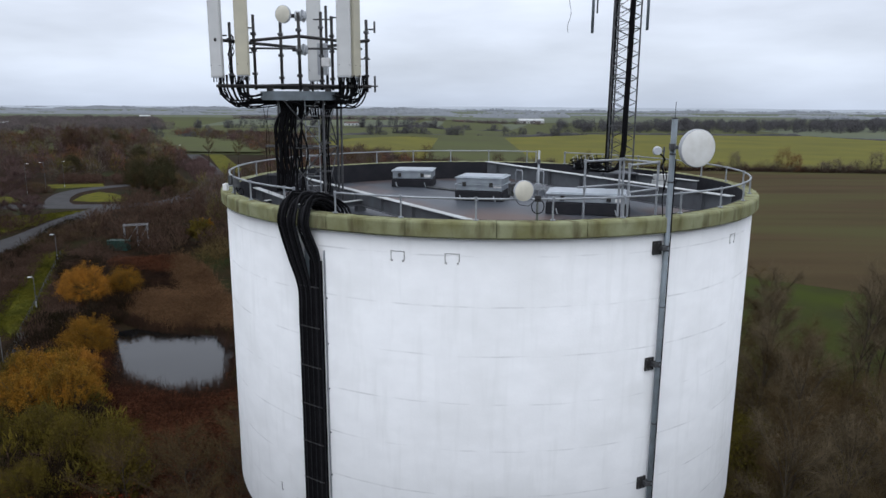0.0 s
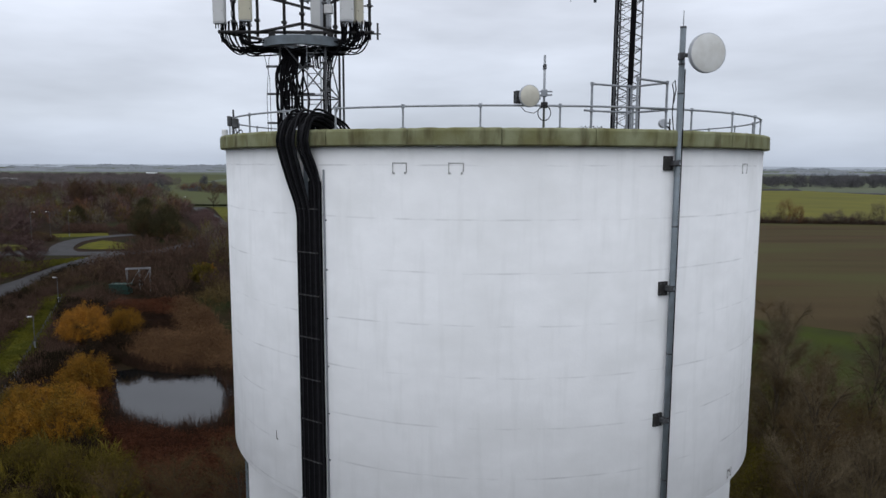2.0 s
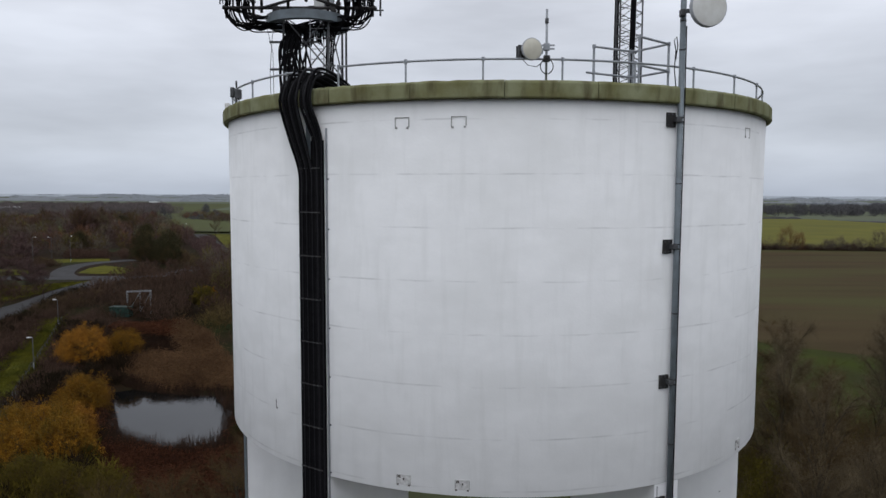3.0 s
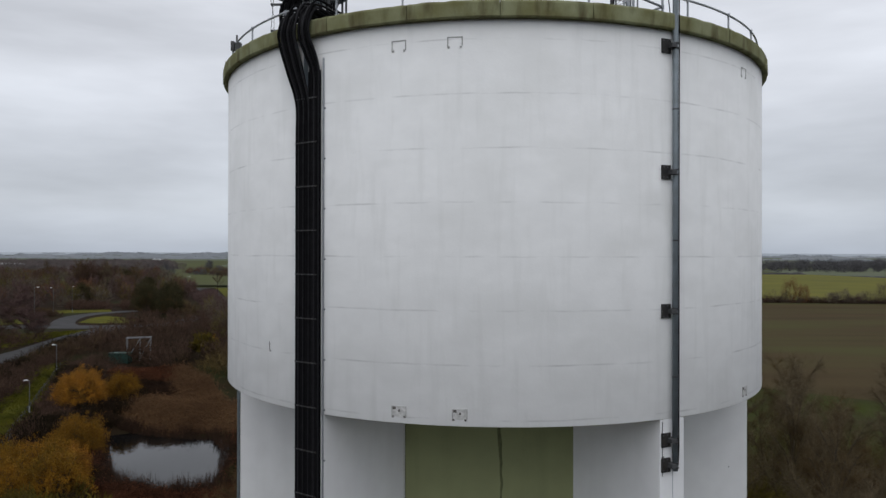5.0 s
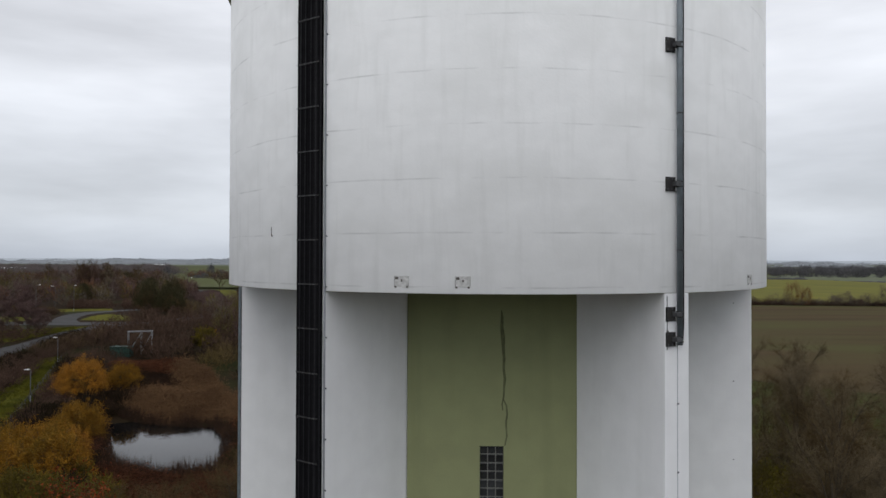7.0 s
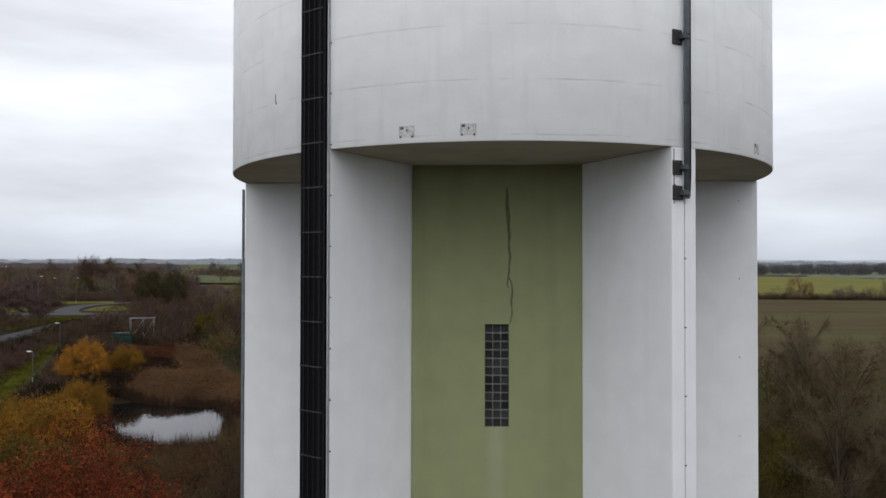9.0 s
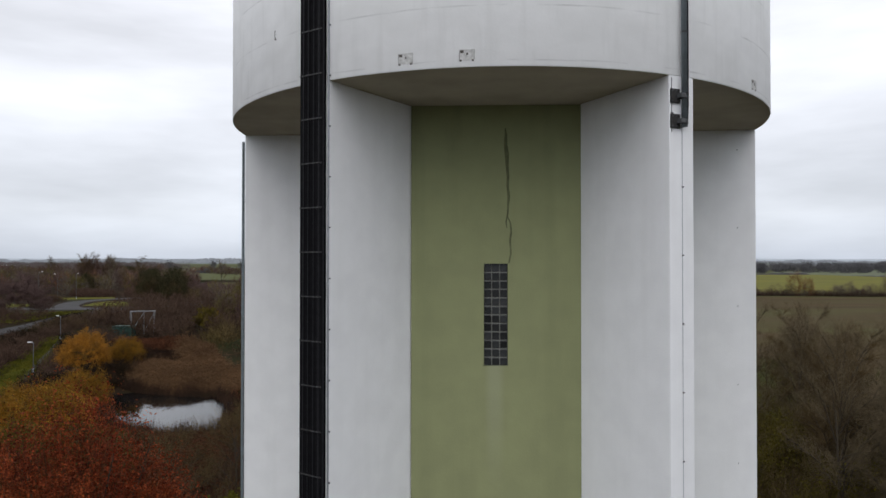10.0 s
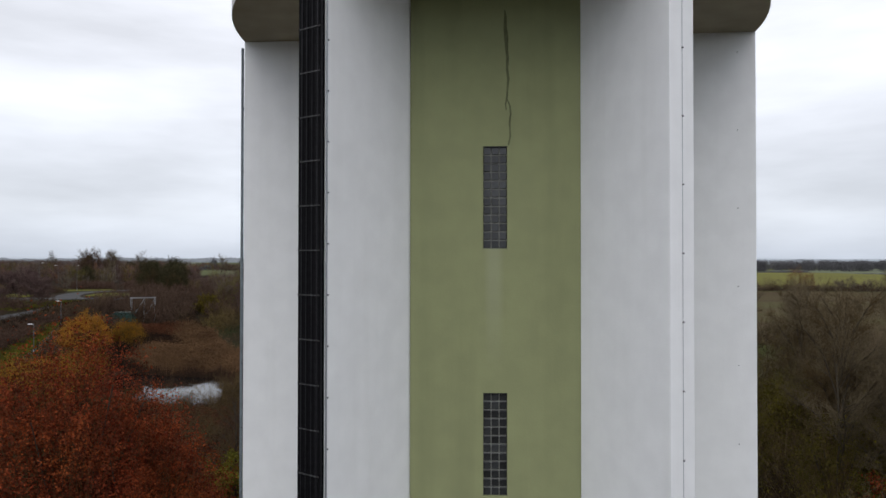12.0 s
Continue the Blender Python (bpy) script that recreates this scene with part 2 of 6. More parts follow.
def mesh_arrays(name, verts, faces, material, parent=None, smooth=False):
    """One mesh from numpy arrays: verts (n,3), faces (m,k)."""
    me = bpy.data.meshes.new(name)
    verts, faces = np.asarray(verts, np.float32), np.asarray(faces, np.int32)
    k = faces.shape[1]
    me.vertices.add(len(verts))
    me.vertices.foreach_set("co", verts.ravel())
    me.loops.add(faces.size)
    me.loops.foreach_set("vertex_index", faces.ravel())
    me.polygons.add(len(faces))
    me.polygons.foreach_set("loop_start", np.arange(0, faces.size, k, dtype=np.int32))
    me.update(calc_edges=True)
    me.materials.append(material)
    if smooth:
        me.polygons.foreach_set("use_smooth", [True] * len(faces))
    ob = new(name, me)
    if parent is not None:
        ob.parent = parent
    return ob


def pol(a, r, z=0.0):
    return Vector((r * math.sin(radians(a)), -r * math.cos(radians(a)), z))


def add_box(bm, cx, cy, cz, sx, sy, sz, m=None, bevel=0.0):
    r = bmesh.ops.create_cube(bm, size=1)
    vs = r["verts"]
    mm = Matrix.Translation((cx, cy, cz)) @ Matrix.Diagonal((sx, sy, sz, 1))
    if m is not None:
        mm = m @ mm
    bmesh.ops.transform(bm, matrix=mm, verts=vs)
    if bevel:
        es = list({e for v in vs for e in v.link_edges})
        bmesh.ops.bevel(bm, geom=es, offset=bevel, segments=2, profile=0.5, affect="EDGES")
    return bm


def box(cx, cy, cz, sx, sy, sz, m=None, bevel=0.0):
    return add_box(bmesh.new(), cx, cy, cz, sx, sy, sz, m, bevel)


def add_tube(bm, pts, r0, r1=None, seg=8, cap=True):
    """A tapered tube along points."""
    r1 = r0 if r1 is None else r1
    pts = [Vector(p) for p in pts]
    rings = []
    n = len(pts)
    prev = None
    for i, p in enumerate(pts):
        d = (pts[min(i + 1, n - 1)] - pts[max(i - 1, 0)]).normalized()
        if prev is None:
            ref = Vector((0, 0, 1)) if abs(d.z) < 0.9 else Vector((1, 0, 0))
            a = d.cross(ref).normalized()
        else:
            a = (prev - d * prev.dot(d)).normalized()
        prev = a
        b = d.cross(a)
        r = r0 + (r1 - r0) * i / max(1, n - 1)
        rings.append([bm.verts.new(p + (a * math.cos(6.2832 * k / seg) + b * math.sin(6.2832 * k / seg)) * r) for k in range(seg)])
    for q, w in zip(rings, rings[1:]):
        for k in range(seg):
            bm.faces.new((q[k], q[(k + 1) % seg], w[(k + 1) % seg], w[k]))
    if cap:
        bm.faces.new(list(reversed(rings[0])))
        bm.faces.new(rings[-1])
    return bm


def tube(pts, r0, r1=None, seg=8):
    return add_tube(bmesh.new(), pts, r0, r1, seg)


def arc_wall(a0, a1, ri, ro, z0, z1, steps):
    """A curved wall segment (or full ring when it spans 360 degrees)."""
    bm = bmesh.new()
    full = abs(a1 - a0) >= 359.9
    cols = []
    for i in range(steps + (0 if full else 1)):
        a = a0 + (a1 - a0) * i / steps
        cols.append([bm.verts.new(pol(a, r, z)) for r, z in ((ro, z0), (ro, z1), (ri, z1), (ri, z0))])
    n = len(cols)
    for i in range(n if full else n - 1):
        p, q = cols[i], cols[(i + 1) % n]
        for k in range(4):
            bm.faces.new((p[k], q[k], q[(k + 1) % 4], p[(k + 1) % 4]))
    if not full:
        bm.faces.new(cols[0])
        bm.faces.new(list(reversed(cols[-1])))
    bmesh.ops.recalc_face_normals(bm, faces=bm.faces)
    return bm


def prism(poly, z0, z1):
    bm = bmesh.new()
    lo = [bm.verts.new((x, y, z0)) for x, y in poly]
    hi = [bm.verts.new((x, y, z1)) for x, y in poly]
    bm.faces.new(list(reversed(lo)))
    bm.faces.new(hi)
    n = len(poly)
    for i in range(n):
        bm.faces.new((lo[i], lo[(i + 1) % n], hi[(i + 1) % n], hi[i]))
    bmesh.ops.recalc_face_normals(bm, faces=bm.faces)
    return bm


def thing(name, x=0, y=0, z=0):
    ob = new(name)
    ob.empty_display_size = 0.3
    ob.location = (x, y, z)
    return ob


def sstep(a, b, x):
    t = np.clip((x - a) / (b - a), 0, 1)
    return t * t * (3 - 2 * t)


# ---- the water tower ----
R, SOFFIT, CAP0, CAP1, DECK = 7.836, 24.5, 32.8, 33.16, 32.45
BAY = -1.4
tower = tagged(thing("water_tower"), "tall white concrete water tower with olive recessed bays", "water tower")


def tank_parts():
    # drum wall with a slightly rounded, chipped lower edge
    bm = arc_wall(0, 360, R - 0.22, R, SOFFIT, CAP0, 160)
    low = [e for e in bm.edges if all(abs(v.co.z - SOFFIT) < 1e-4 and abs(v.co.xy.length - R) < 1e-3 for v in e.verts)]
    bmesh.ops.bevel(bm, geom=low, offset=0.015, segments=2, profile=0.5, affect="EDGES")
    wall = part("drum_wall", bm, M_WALL, tower, "white painted drum with scuffed lift joints", smooth=True)
    bm = bmesh.new()
    vs = [bm.verts.new(pol(360 * i / 160, R - 0.02, SOFFIT - 0.004)) for i in range(160)]
    bm.faces.new(vs)
    r = bmesh.ops.extrude_face_region(bm, geom=list(bm.faces))
    top = [v for v in r["geom"] if isinstance(v, bmesh.types.BMVert)]
    bmesh.ops.translate(bm, vec=(0, 0, 0.003), verts=top)
    bmesh.ops.recalc_face_normals(bm, faces=bm.faces)
    part("soffit", bm, M_SOFFIT, tower, "bare grey-brown concrete soffit")
    # coping in cast segments with open joints
    n = 26
    for i in range(n):
        a0, a1 = 360 * i / n + 0.05, 360 * (i + 1) / n - 0.05
        bm = bmesh.new()
        prof = [(R + 0.12, CAP0 + 0.003), (R + 0.14, CAP0 + 0.03), (R + 0.14, CAP1 - 0.06), (R + 0.125, CAP1 - 0.02), (R + 0.085, CAP1), (R - 0.22, CAP1 - 0.015), (R - 0.22, CAP0 + 0.003)]
        cols = []
        for k in range(13):
            a = a0 + (a1 - a0) * k / 12
            col = []
            for rr, z in prof:
                worn = 0.012 * noise.noise((a * 0.9, z * 9, rr * 9)) + 0.004 * math.sin(i * 2.3)
                col.append(bm.verts.new(pol(a, rr + worn, z + (worn if z > CAP0 + 0.1 else 0))))
            cols.append(col)
        m = len(prof)
        for c0, c1 in zip(cols, cols[1:]):
            for k in range(m):
                bm.faces.new((c0[k], c1[k], c1[(k + 1) % m], c0[(k + 1) % m]))
        bm.faces.new(cols[0])
        bm.faces.new(list(reversed(cols[-1])))
        bmesh.ops.recalc_face_normals(bm, faces=bm.faces)
        part("coping_stone", bm, M_COPING, tower, "algae-green concrete coping" if i == 0 else "")
    part("upstand", arc_wall(0, 360, R - 0.26, R - 0.225, DECK, CAP1 - 0.01, 120), M_UPSTAND, tower, "black bitumen upstand")
    bm = bmesh.new()
    vs = [bm.verts.new(pol(360 * i / 120, R - 0.24, DECK - 0.2)) for i in range(120)]
    bm.faces.new(vs)
    r = bmesh.ops.extrude_face_region(bm, geom=list(bm.faces))
    bmesh.ops.translate(bm, vec=(0, 0, 0.2), verts=[v for v in r["geom"] if isinstance(v, bmesh.types.BMVert)])
    bmesh.ops.recalc_face_normals(bm, faces=bm.faces)
    part("roof_deck", bm, M_DECK, tower, "wet grey and rust-brown roof deck")
    return wall


def stem_parts():
    hw, pd = 2.13, 4.257
    for k in range(6):
        # olive panel across the bay
        a = radians(BAY + 60 * k)

        def rotp(x, y, ang):
            c, s = math.cos(ang), math.sin(ang)
            return (x * c - y * s, x * s + y * c)
        if k == 0:
            panel_strips(rotp, a, hw, pd)
        else:
            poly = [rotp(-hw - 0.1, -pd, a), rotp(hw + 0.1, -pd, a), rotp(hw + 0.1, -pd + 0.3, a), rotp(-hw - 0.1, -pd + 0.3, a)]
            part("bay_panel", prism(poly, -1, SOFFIT - 0.006), M_OLIVE, tower, "olive green rendered bay panel")
        # fin between this bay and the next
        b = a + radians(60)
        pts = []
        for i in range(5):
            ang = 27.5 + 5 * i / 4
            x, y = R * math.sin(radians(ang)), -R * math.cos(radians(ang))
            pts.append(rotp(x, y, a))
        pts += [rotp(-hw, -pd + 0.004, b), rotp(-hw, -pd + 0.28, b), rotp(hw, -pd + 0.28, a), rotp(hw, -pd + 0.004, a)]
        bm = prism(pts, -1, SOFFIT - 0.006)
        up = [e for e in bm.edges if abs(e.verts[0].co.z - e.verts[1].co.z) > 5 and all(v.co.xy.length > R - 0.01 for v in e.verts)]
        ends = [e for e in up if min((e.verts[0].co.xy - Vector(pts[0])).length, (e.verts[0].co.xy - Vector(pts[4])).length) < 0.01]
        bmesh.ops.bevel(bm, geom=ends, offset=0.02, segments=2, profile=0.5, affect="EDGES")
        part("fin", bm, M_FIN, tower, "tall white radial concrete fin")


WIN = [(17.933, 20.5), (11.763, 14.328)]
WX0, WX1 = -0.399, 0.201


def panel_strips(rotp, a, hw, pd):
    """The panel of the seen bay, left open at the glass-block windows."""
    zs = [-1.0]
    for z0, z1 in sorted(WIN):
        zs += [z0, z1]
    zs.append(SOFFIT - 0.006)
    bm = bmesh.new()
    y0, y1 = -pd, -pd + 0.3
    for x0, x1, z0, z1 in [(-hw - 0.1, WX0, zs[0], zs[-1]), (WX1, hw + 0.1, zs[0], zs[-1])] + [(WX0, WX1, zs[i], zs[i + 1]) for i in range(0, len(zs), 2)]:
        add_box(bm, (x0 + x1) / 2 - 0.0, (y0 + y1) / 2, (z0 + z1) / 2, x1 - x0, y1 - y0, z1 - z0)
    bmesh.ops.remove_doubles(bm, verts=bm.verts, dist=1e-4)
    part("bay_panel", bm, M_OLIVE, tower, "olive green rendered bay panel, stained under the soffit")


tank_parts()
stem_parts()


def block_window(z0, z1):
    w = tagged(thing("window_%d" % (1 + WIN.index((z0, z1))), (WX0 + WX1) / 2, -4.257, z0), "dark glass block stair window, three blocks wide", "window", "stair windows", "structure")
    wd, h = WX1 - WX0, z1 - z0
    rows, cols = 12, 3
    part("mortar_backing", box(0, 0.14, h / 2, wd - 0.004, 0.1, h - 0.004), M_JOINT, w)
    bw, bh = wd / cols, h / rows
    bm = box(0, 0, 0, bw - 0.026, 0.05, bh - 0.03, bevel=0.012)
    first = part("glass_block", bm, M_BLOCK, w)
    first.location = (-wd / 2 + bw / 2, 0.085, bh / 2)
    for r in range(rows):
        for c in range(cols):
            if r or c:
                o = first.copy()
                scene.collection.objects.link(o)
                o.location = (-wd / 2 + bw * (c + 0.5), 0.085, bh * (r + 0.5))
    part("lintel_edge", box(0, 0.03, h - 0.012, wd - 0.002, 0.05, 0.022), M_UPSTAND, w)
    return w


for zz in WIN:
    block_window(*zz)


# ---- on the tower ----
def guard_rail():
    ob = tagged(thing("guard_rail", 0, 0, CAP1), "low galvanised tube guard rail on the coping", "guard rail")
    n = 30
    for a0, a1 in ((-27.3, 153.0), (162.0, 323.5)):
        k = int((a1 - a0) / 2)
        rail = [pol(a0 + (a1 - a0) * i / k, 7.72, 0.45) for i in range(k + 1)]
        part("top_rail", tube(rail, 0.024, seg=6), M_GALV, ob, smooth=True)
    post = bmesh.new()
    add_tube(post, [(0, 0, 0), (0, 0, 0.45)], 0.022, seg=6)
    add_tube(post, [(0, 0, 0.0), (0, 0, 0.02)], 0.06, seg=8)
    add_tube(post, [(0, 0, 0.41), (0, 0, 0.49)], 0.034, seg=8)
    first = part("post", post, M_GALV, ob)
    for i in range(n):
        o = first if i == 0 else first.copy()
        if i:
            scene.collection.objects.link(o)
        o.location = pol(-3.15 + 360 / n * i, 7.72, 0.0)
    for a in (153.0, 162.0, 323.5):
        o = first.copy()
        scene.collection.objects.link(o)
        o.location = pol(a, 7.72, 0.0)
    return ob


guard_rail()


def i_beam(name, p, q, z1, h, w, label):
    """A rolled steel beam from p to q with pale top flange."""
    p, q = Vector((*p, 0)), Vector((*q, 0))
    d = q - p
    L = d.length
    m = Matrix.Translation((p + q) / 2) @ Matrix.Rotation(math.atan2(d.y, d.x), 4, "Z")
    ob = tagged(thing(name, 0, 0, 0), label, "steel beam", "roof beams")
    part("web", box(0, 0, z1 - h / 2, L, 0.02, h - 0.04, m), M_BEAM, ob)
    part("top_flange", box(0, 0, z1 - 0.01, L, w, 0.024, m, 0.004), M_FLANGE, ob, "pale weathered top flange")
    part("bottom_flange", box(0, 0, z1 - h + 0.01, L, w, 0.024, m, 0.004), M_BEAM, ob)
    n = int(L / 1.6)
    for i in range(n):
        part("stiffener", box(-L / 2 + (i + 0.5) * L / n, 0, z1 - h / 2, 0.016, w * 0.9, h - 0.05, m), M_BEAM, ob)
    for s in (-1, 1):
        part("bearing_pad", box(s * (L / 2 - 0.15), 0, (DECK + z1 - h) / 2, 0.3, w * 1.2, max(0.03, z1 - h - DECK), m), M_BEAM, ob)
    return ob


i_beam("roof_beam", (0.35, 7.0), (6.35, -3.75), 33.22, 0.55, 0.26, "long grey steel beam spanning the roof")
i_beam("roof_beam", (-6.3, 2.3), (-0.45, -6.75), 33.0, 0.4, 0.2, "grey steel beam beside the lattice mast")
i_beam("roof_beam", (-7.1, -0.7), (-4.15, -5.35), 32.98, 0.38, 0.2, "short grey steel beam under the lattice mast")
i_beam("roof_beam", (4.3, 5.75), (7.05, 1.1), 33.1, 0.4, 0.2, "grey steel beam under the tall mast")
i_beam("roof_beam", (-6.4, -2.2), (-4.9, 0.3), 32.78, 0.16, 0.14, "small cross beam under the lattice mast")
i_beam("roof_beam", (-5.25, -3.75), (-3.6, -1.75), 32.78, 0.16, 0.14, "small cross beam under the lattice mast")


def conduit_run():
    ob = tagged(thing("roof_conduit", -2.7, -4.6, DECK), "pale pipe conduit lying across the roof", "conduit")
    part("pipe", tube([(-1.4, 1.2, 0.16), (1.35, -1.35, 0.16)], 0.06, seg=8), M_FLANGE, ob, smooth=True)
    for k in (-0.8, 0, 0.8):
        part("pipe_block", box(k * 1.2, -k * 1.18, 0.05, 0.2, 0.2, 0.1), M_BEAM, ob)
    for k in (0, 1):
        ob2 = tagged(thing("roof_conduit", -1.0, 2.6 - 0.22 * k, DECK), "thin weathered pipe between the hatches", "conduit")
        part("pipe", tube([(-1.0, 1.5, 0.04), (0.9, -0.1, 0.04)], 0.035, seg=6), M_GALV_DK, ob2, smooth=True)


conduit_run()


def roof_hatch(x, y, turn, sx, sy, plinth, lid, tiers, label):
    ob = tagged(thing("roof_hatch", x, y, DECK), label, "roof hatch", "roof hatches")
    ob.rotation_euler = (0, 0, radians(turn))
    part("kerb", box(0, 0, plinth / 2, sx, sy, plinth, bevel=0.02), M_UPSTAND, ob, "black felted kerb")
    z = plinth
    for i in range(tiers):
        h = lid / tiers
        part("cover", box(0, 0, z + h / 2 - 0.01, sx * 0.95, sy * 0.95, h - 0.05, bevel=0.015), M_HATCH, ob)
        part("flange", box(0, 0, z + h - 0.02, sx * 1.01, sy * 1.01, 0.045, bevel=0.012), M_HATCH, ob)
        z += h
    part("lid_plate", box(0, 0, z + 0.012, sx * 0.9, sy * 0.9, 0.03, bevel=0.01), M_HATCH, ob)
    for s in (-0.3, 0.25):
        part("padlock", box(s * sx, -sy / 2 - 0.02, plinth + lid * 0.5, 0.12, 0.05, 0.14, bevel=0.01), M_BLACK, ob)
    part("label_plate", box(0.38 * sx, -sy / 2 * 0.96 - 0.004, plinth + lid * 0.4, 0.26, 0.008, 0.1), M_WHITE, ob)
    for s in (-0.35, 0.35):
        part("hook", tube([(s * sx, -sy / 2 - 0.02, 0.02), (s * sx, -sy / 2 - 0.16, 0.04), (s * sx - 0.05, -sy / 2 - 0.14, 0.2)], 0.018, seg=5), M_GALV, ob)
    return ob


roof_hatch(-2.55, 4.9, -4, 1.55, 1.4, 0.3, 0.32, 1, "grey metal roof hatch on a black kerb")
roof_hatch(0.0, 1.1, -14, 1.6, 1.35, 0.32, 0.44, 2, "two-tier aluminium roof hatch on a black kerb")
roof_hatch(3.0, -1.65, -12, 2.35, 1.45, 0.34, 0.26, 1, "long grey metal roof hatch with two locks")


def hoop(x, y, turn):
    ob = tagged(thing("ladder_hoop", x, y, DECK), "small galvanised ladder hand hoop beside a hatch", "hand hoop", "hatch hoops")
    ob.rotation_euler = (0, 0, radians(turn))
    part("tube", tube([(-0.16, 0, 0), (-0.16, 0, 0.82), (-0.13, 0, 0.88), (0.13, 0, 0.88), (0.16, 0, 0.82), (0.16, 0, 0)], 0.022, seg=6), M_GALV, ob, smooth=True)
    for s in (-0.16, 0.16):
        part("foot_plate", box(s, 0, 0.01, 0.1, 0.1, 0.02), M_GALV, ob)


hoop(1.25, 1.9, -50)
hoop(1.95, 1.7, -50)


def access_cage():
    """Guard rails round the access opening near the roof edge."""
    ob = tagged(thing("access_guard", 2.97, -5.9, DECK), "galvanised tube guard round the roof access", "guard rail")
    L, B, Rr, F = (-0.82, 0.15), (0.22, 0.8), (0.81, -0.07), (-0.03, -0.85)
    top, mid = 1.8, 1.2
    for z in (top, mid):
        for n, (p, q) in enumerate(((L, B), (B, Rr), (Rr, F))):
            part("rail", tube([(*p, z), (*q, z)], 0.026, seg=6), M_GALV, ob, smooth=True)
    part("rail", tube([(-1.0, 0.05, mid), (*L, mid)], 0.026, seg=6), M_GALV, ob)
    for p in (L, B, Rr, F, (0.12, 0.74)):
        bm = tube([(*p, 0), (*p, top)], 0.028, seg=8)
        add_tube(bm, [(*p, top - 0.04), (*p, top + 0.04)], 0.04, seg=8)
        add_tube(bm, [(*p, mid - 0.04), (*p, mid + 0.04)], 0.04, seg=8)
        add_box(bm, p[0], p[1], 0.01, 0.14, 0.14, 0.02)
        part("post", bm, M_GALV, ob)


access_cage()


def dish(name, pos, facing, dia, depth, material, label, shroud=None):
    """A microwave dish: drum shroud with a slightly domed radome, facing a direction in degrees (0: to the camera side)."""
    ob = tagged(thing(name, *pos), label, "dish antenna")
    ob.rotation_euler = (0, 0, radians(facing))
    bm = bmesh.new()
    r = dia / 2
    prof = [(0.0, -depth - 0.035), (r * 0.5, -depth - 0.03), (r * 0.85, -depth - 0.012), (r, -depth)]
    rings = []
    seg = 36
    for rad, y in prof[1:]:
        rings.append([bm.verts.new((rad * math.cos(6.28319 * k / seg), y, rad * math.sin(6.28319 * k / seg))) for k in range(seg)])
    c = bm.verts.new((0, prof[0][1], 0))
    for k in range(seg):
        bm.faces.new((c, rings[0][k], rings[0][(k + 1) % seg]))
    for a, b in zip(rings, rings[1:]):
        for k in range(seg):
            bm.faces.new((a[k], b[k], b[(k + 1) % seg], a[(k + 1) % seg]))
    bmesh.ops.recalc_face_normals(bm, faces=bm.faces)
    part("radome", bm, material, ob, smooth=True)
    bm = bmesh.new()
    outer = [(r, -depth), (r + 0.012, -depth), (r + 0.012, -depth * 0.35), (r * 0.75, 0.03), (r * 0.3, 0.1), (0.05, 0.12)]
    rings = [[bm.verts.new((rad * math.cos(6.28319 * k / seg), y, rad * math.sin(6.28319 * k / seg))) for k in range(seg)] for rad, y in outer]
    for a, b in zip(rings, rings[1:]):
        for k in range(seg):
            bm.faces.new((a[k], b[k], b[(k + 1) % seg], a[(k + 1) % seg]))
    bm.faces.new(rings[-1])
    bmesh.ops.recalc_face_normals(bm, faces=bm.faces)
    part("shroud", bm, shroud or M_RADIO, ob, smooth=True)
    return ob


def edge_pole():
    """Tall steel pole clamped to the tank wall, with its brackets, clips and whip."""
    x, y = 3.78, -6.98
    ob = tagged(thing("antenna_pole", x, y, 23.41), "tall grey steel pole bracketed to the tank wall", "pole")
    part("tube", tube([(0, 0, 0), (0, 0, 11.84)], 0.062, seg=14), M_POST, ob, smooth=True)
    part("cap", tube([(0, 0, 11.84), (0, 0, 11.87)], 0.066, seg=14), M_GALV_DK, ob)
    part("whip", tube([(0.0, 0, 11.87), (0.0, 0, 12.2)], 0.008, seg=5), M_GALV_DK, ob)
    t = Matrix.Rotation(radians(27.3), 4, "Z")
    for z in (32.465, 29.77, 26.81, 24.06, 23.53):
        c = pol(27.1, 7.836) - Vector((x, y, 0))
        m = Matrix.Translation((c.x, c.y, z - 23.41)) @ t
        br = part("bracket", box(0, -0.02, 0, 0.24, 0.04, 0.3, m, 0.004), M_BLACK, ob, "dark steel wall bracket")
        part("bracket_arm", box(0.1, -0.09, 0, 0.14, 0.16, 0.1, m, 0.006), M_GALV_DK, br)
        bm = bmesh.new()
        for dz in (-0.05, 0.05):
            add_tube(bm, [(0, 0, z - 23.41 + dz - 0.012), (0, 0, z - 23.41 + dz + 0.012)], 0.078, seg=14)
        part("u_bolt", bm, M_BLACK, br)
        for dx in (-0.09, 0.02):
            for dz in (-0.11, 0.11):
                part("bolt", box(dx, -0.045, dz, 0.03, 0.02, 0.03, m), M_GALV_DK, br)
    for z in (25.4, 28.3, 31.1, 33.9, 34.5):
        part("band", tube([(0, 0, z - 23.41), (0, 0, z - 23.38)], 0.068, seg=14), M_GALV_DK, ob)
    # feeder down the pole
    part("feeder", tube([(0.075, 0.0, 11.0), (0.078, -0.01, 9.5), (0.075, 0, 6.0), (0.076, 0, 0.5), (0.07, 0.03, 0.1)], 0.013, seg=5), M_CABLE, ob)
    part("feeder_loop", tube([(-0.12, -0.02, 9.75), (-0.16, -0.02, 10.1), (-0.14, -0.02, 10.5), (-0.18, -0.02, 10.7), (-0.13, -0.02, 10.78), (-0.1, -0.02, 10.6), (-0.14, -0.02, 10.3)], 0.012, seg=5), M_CABLE, ob)
    return ob


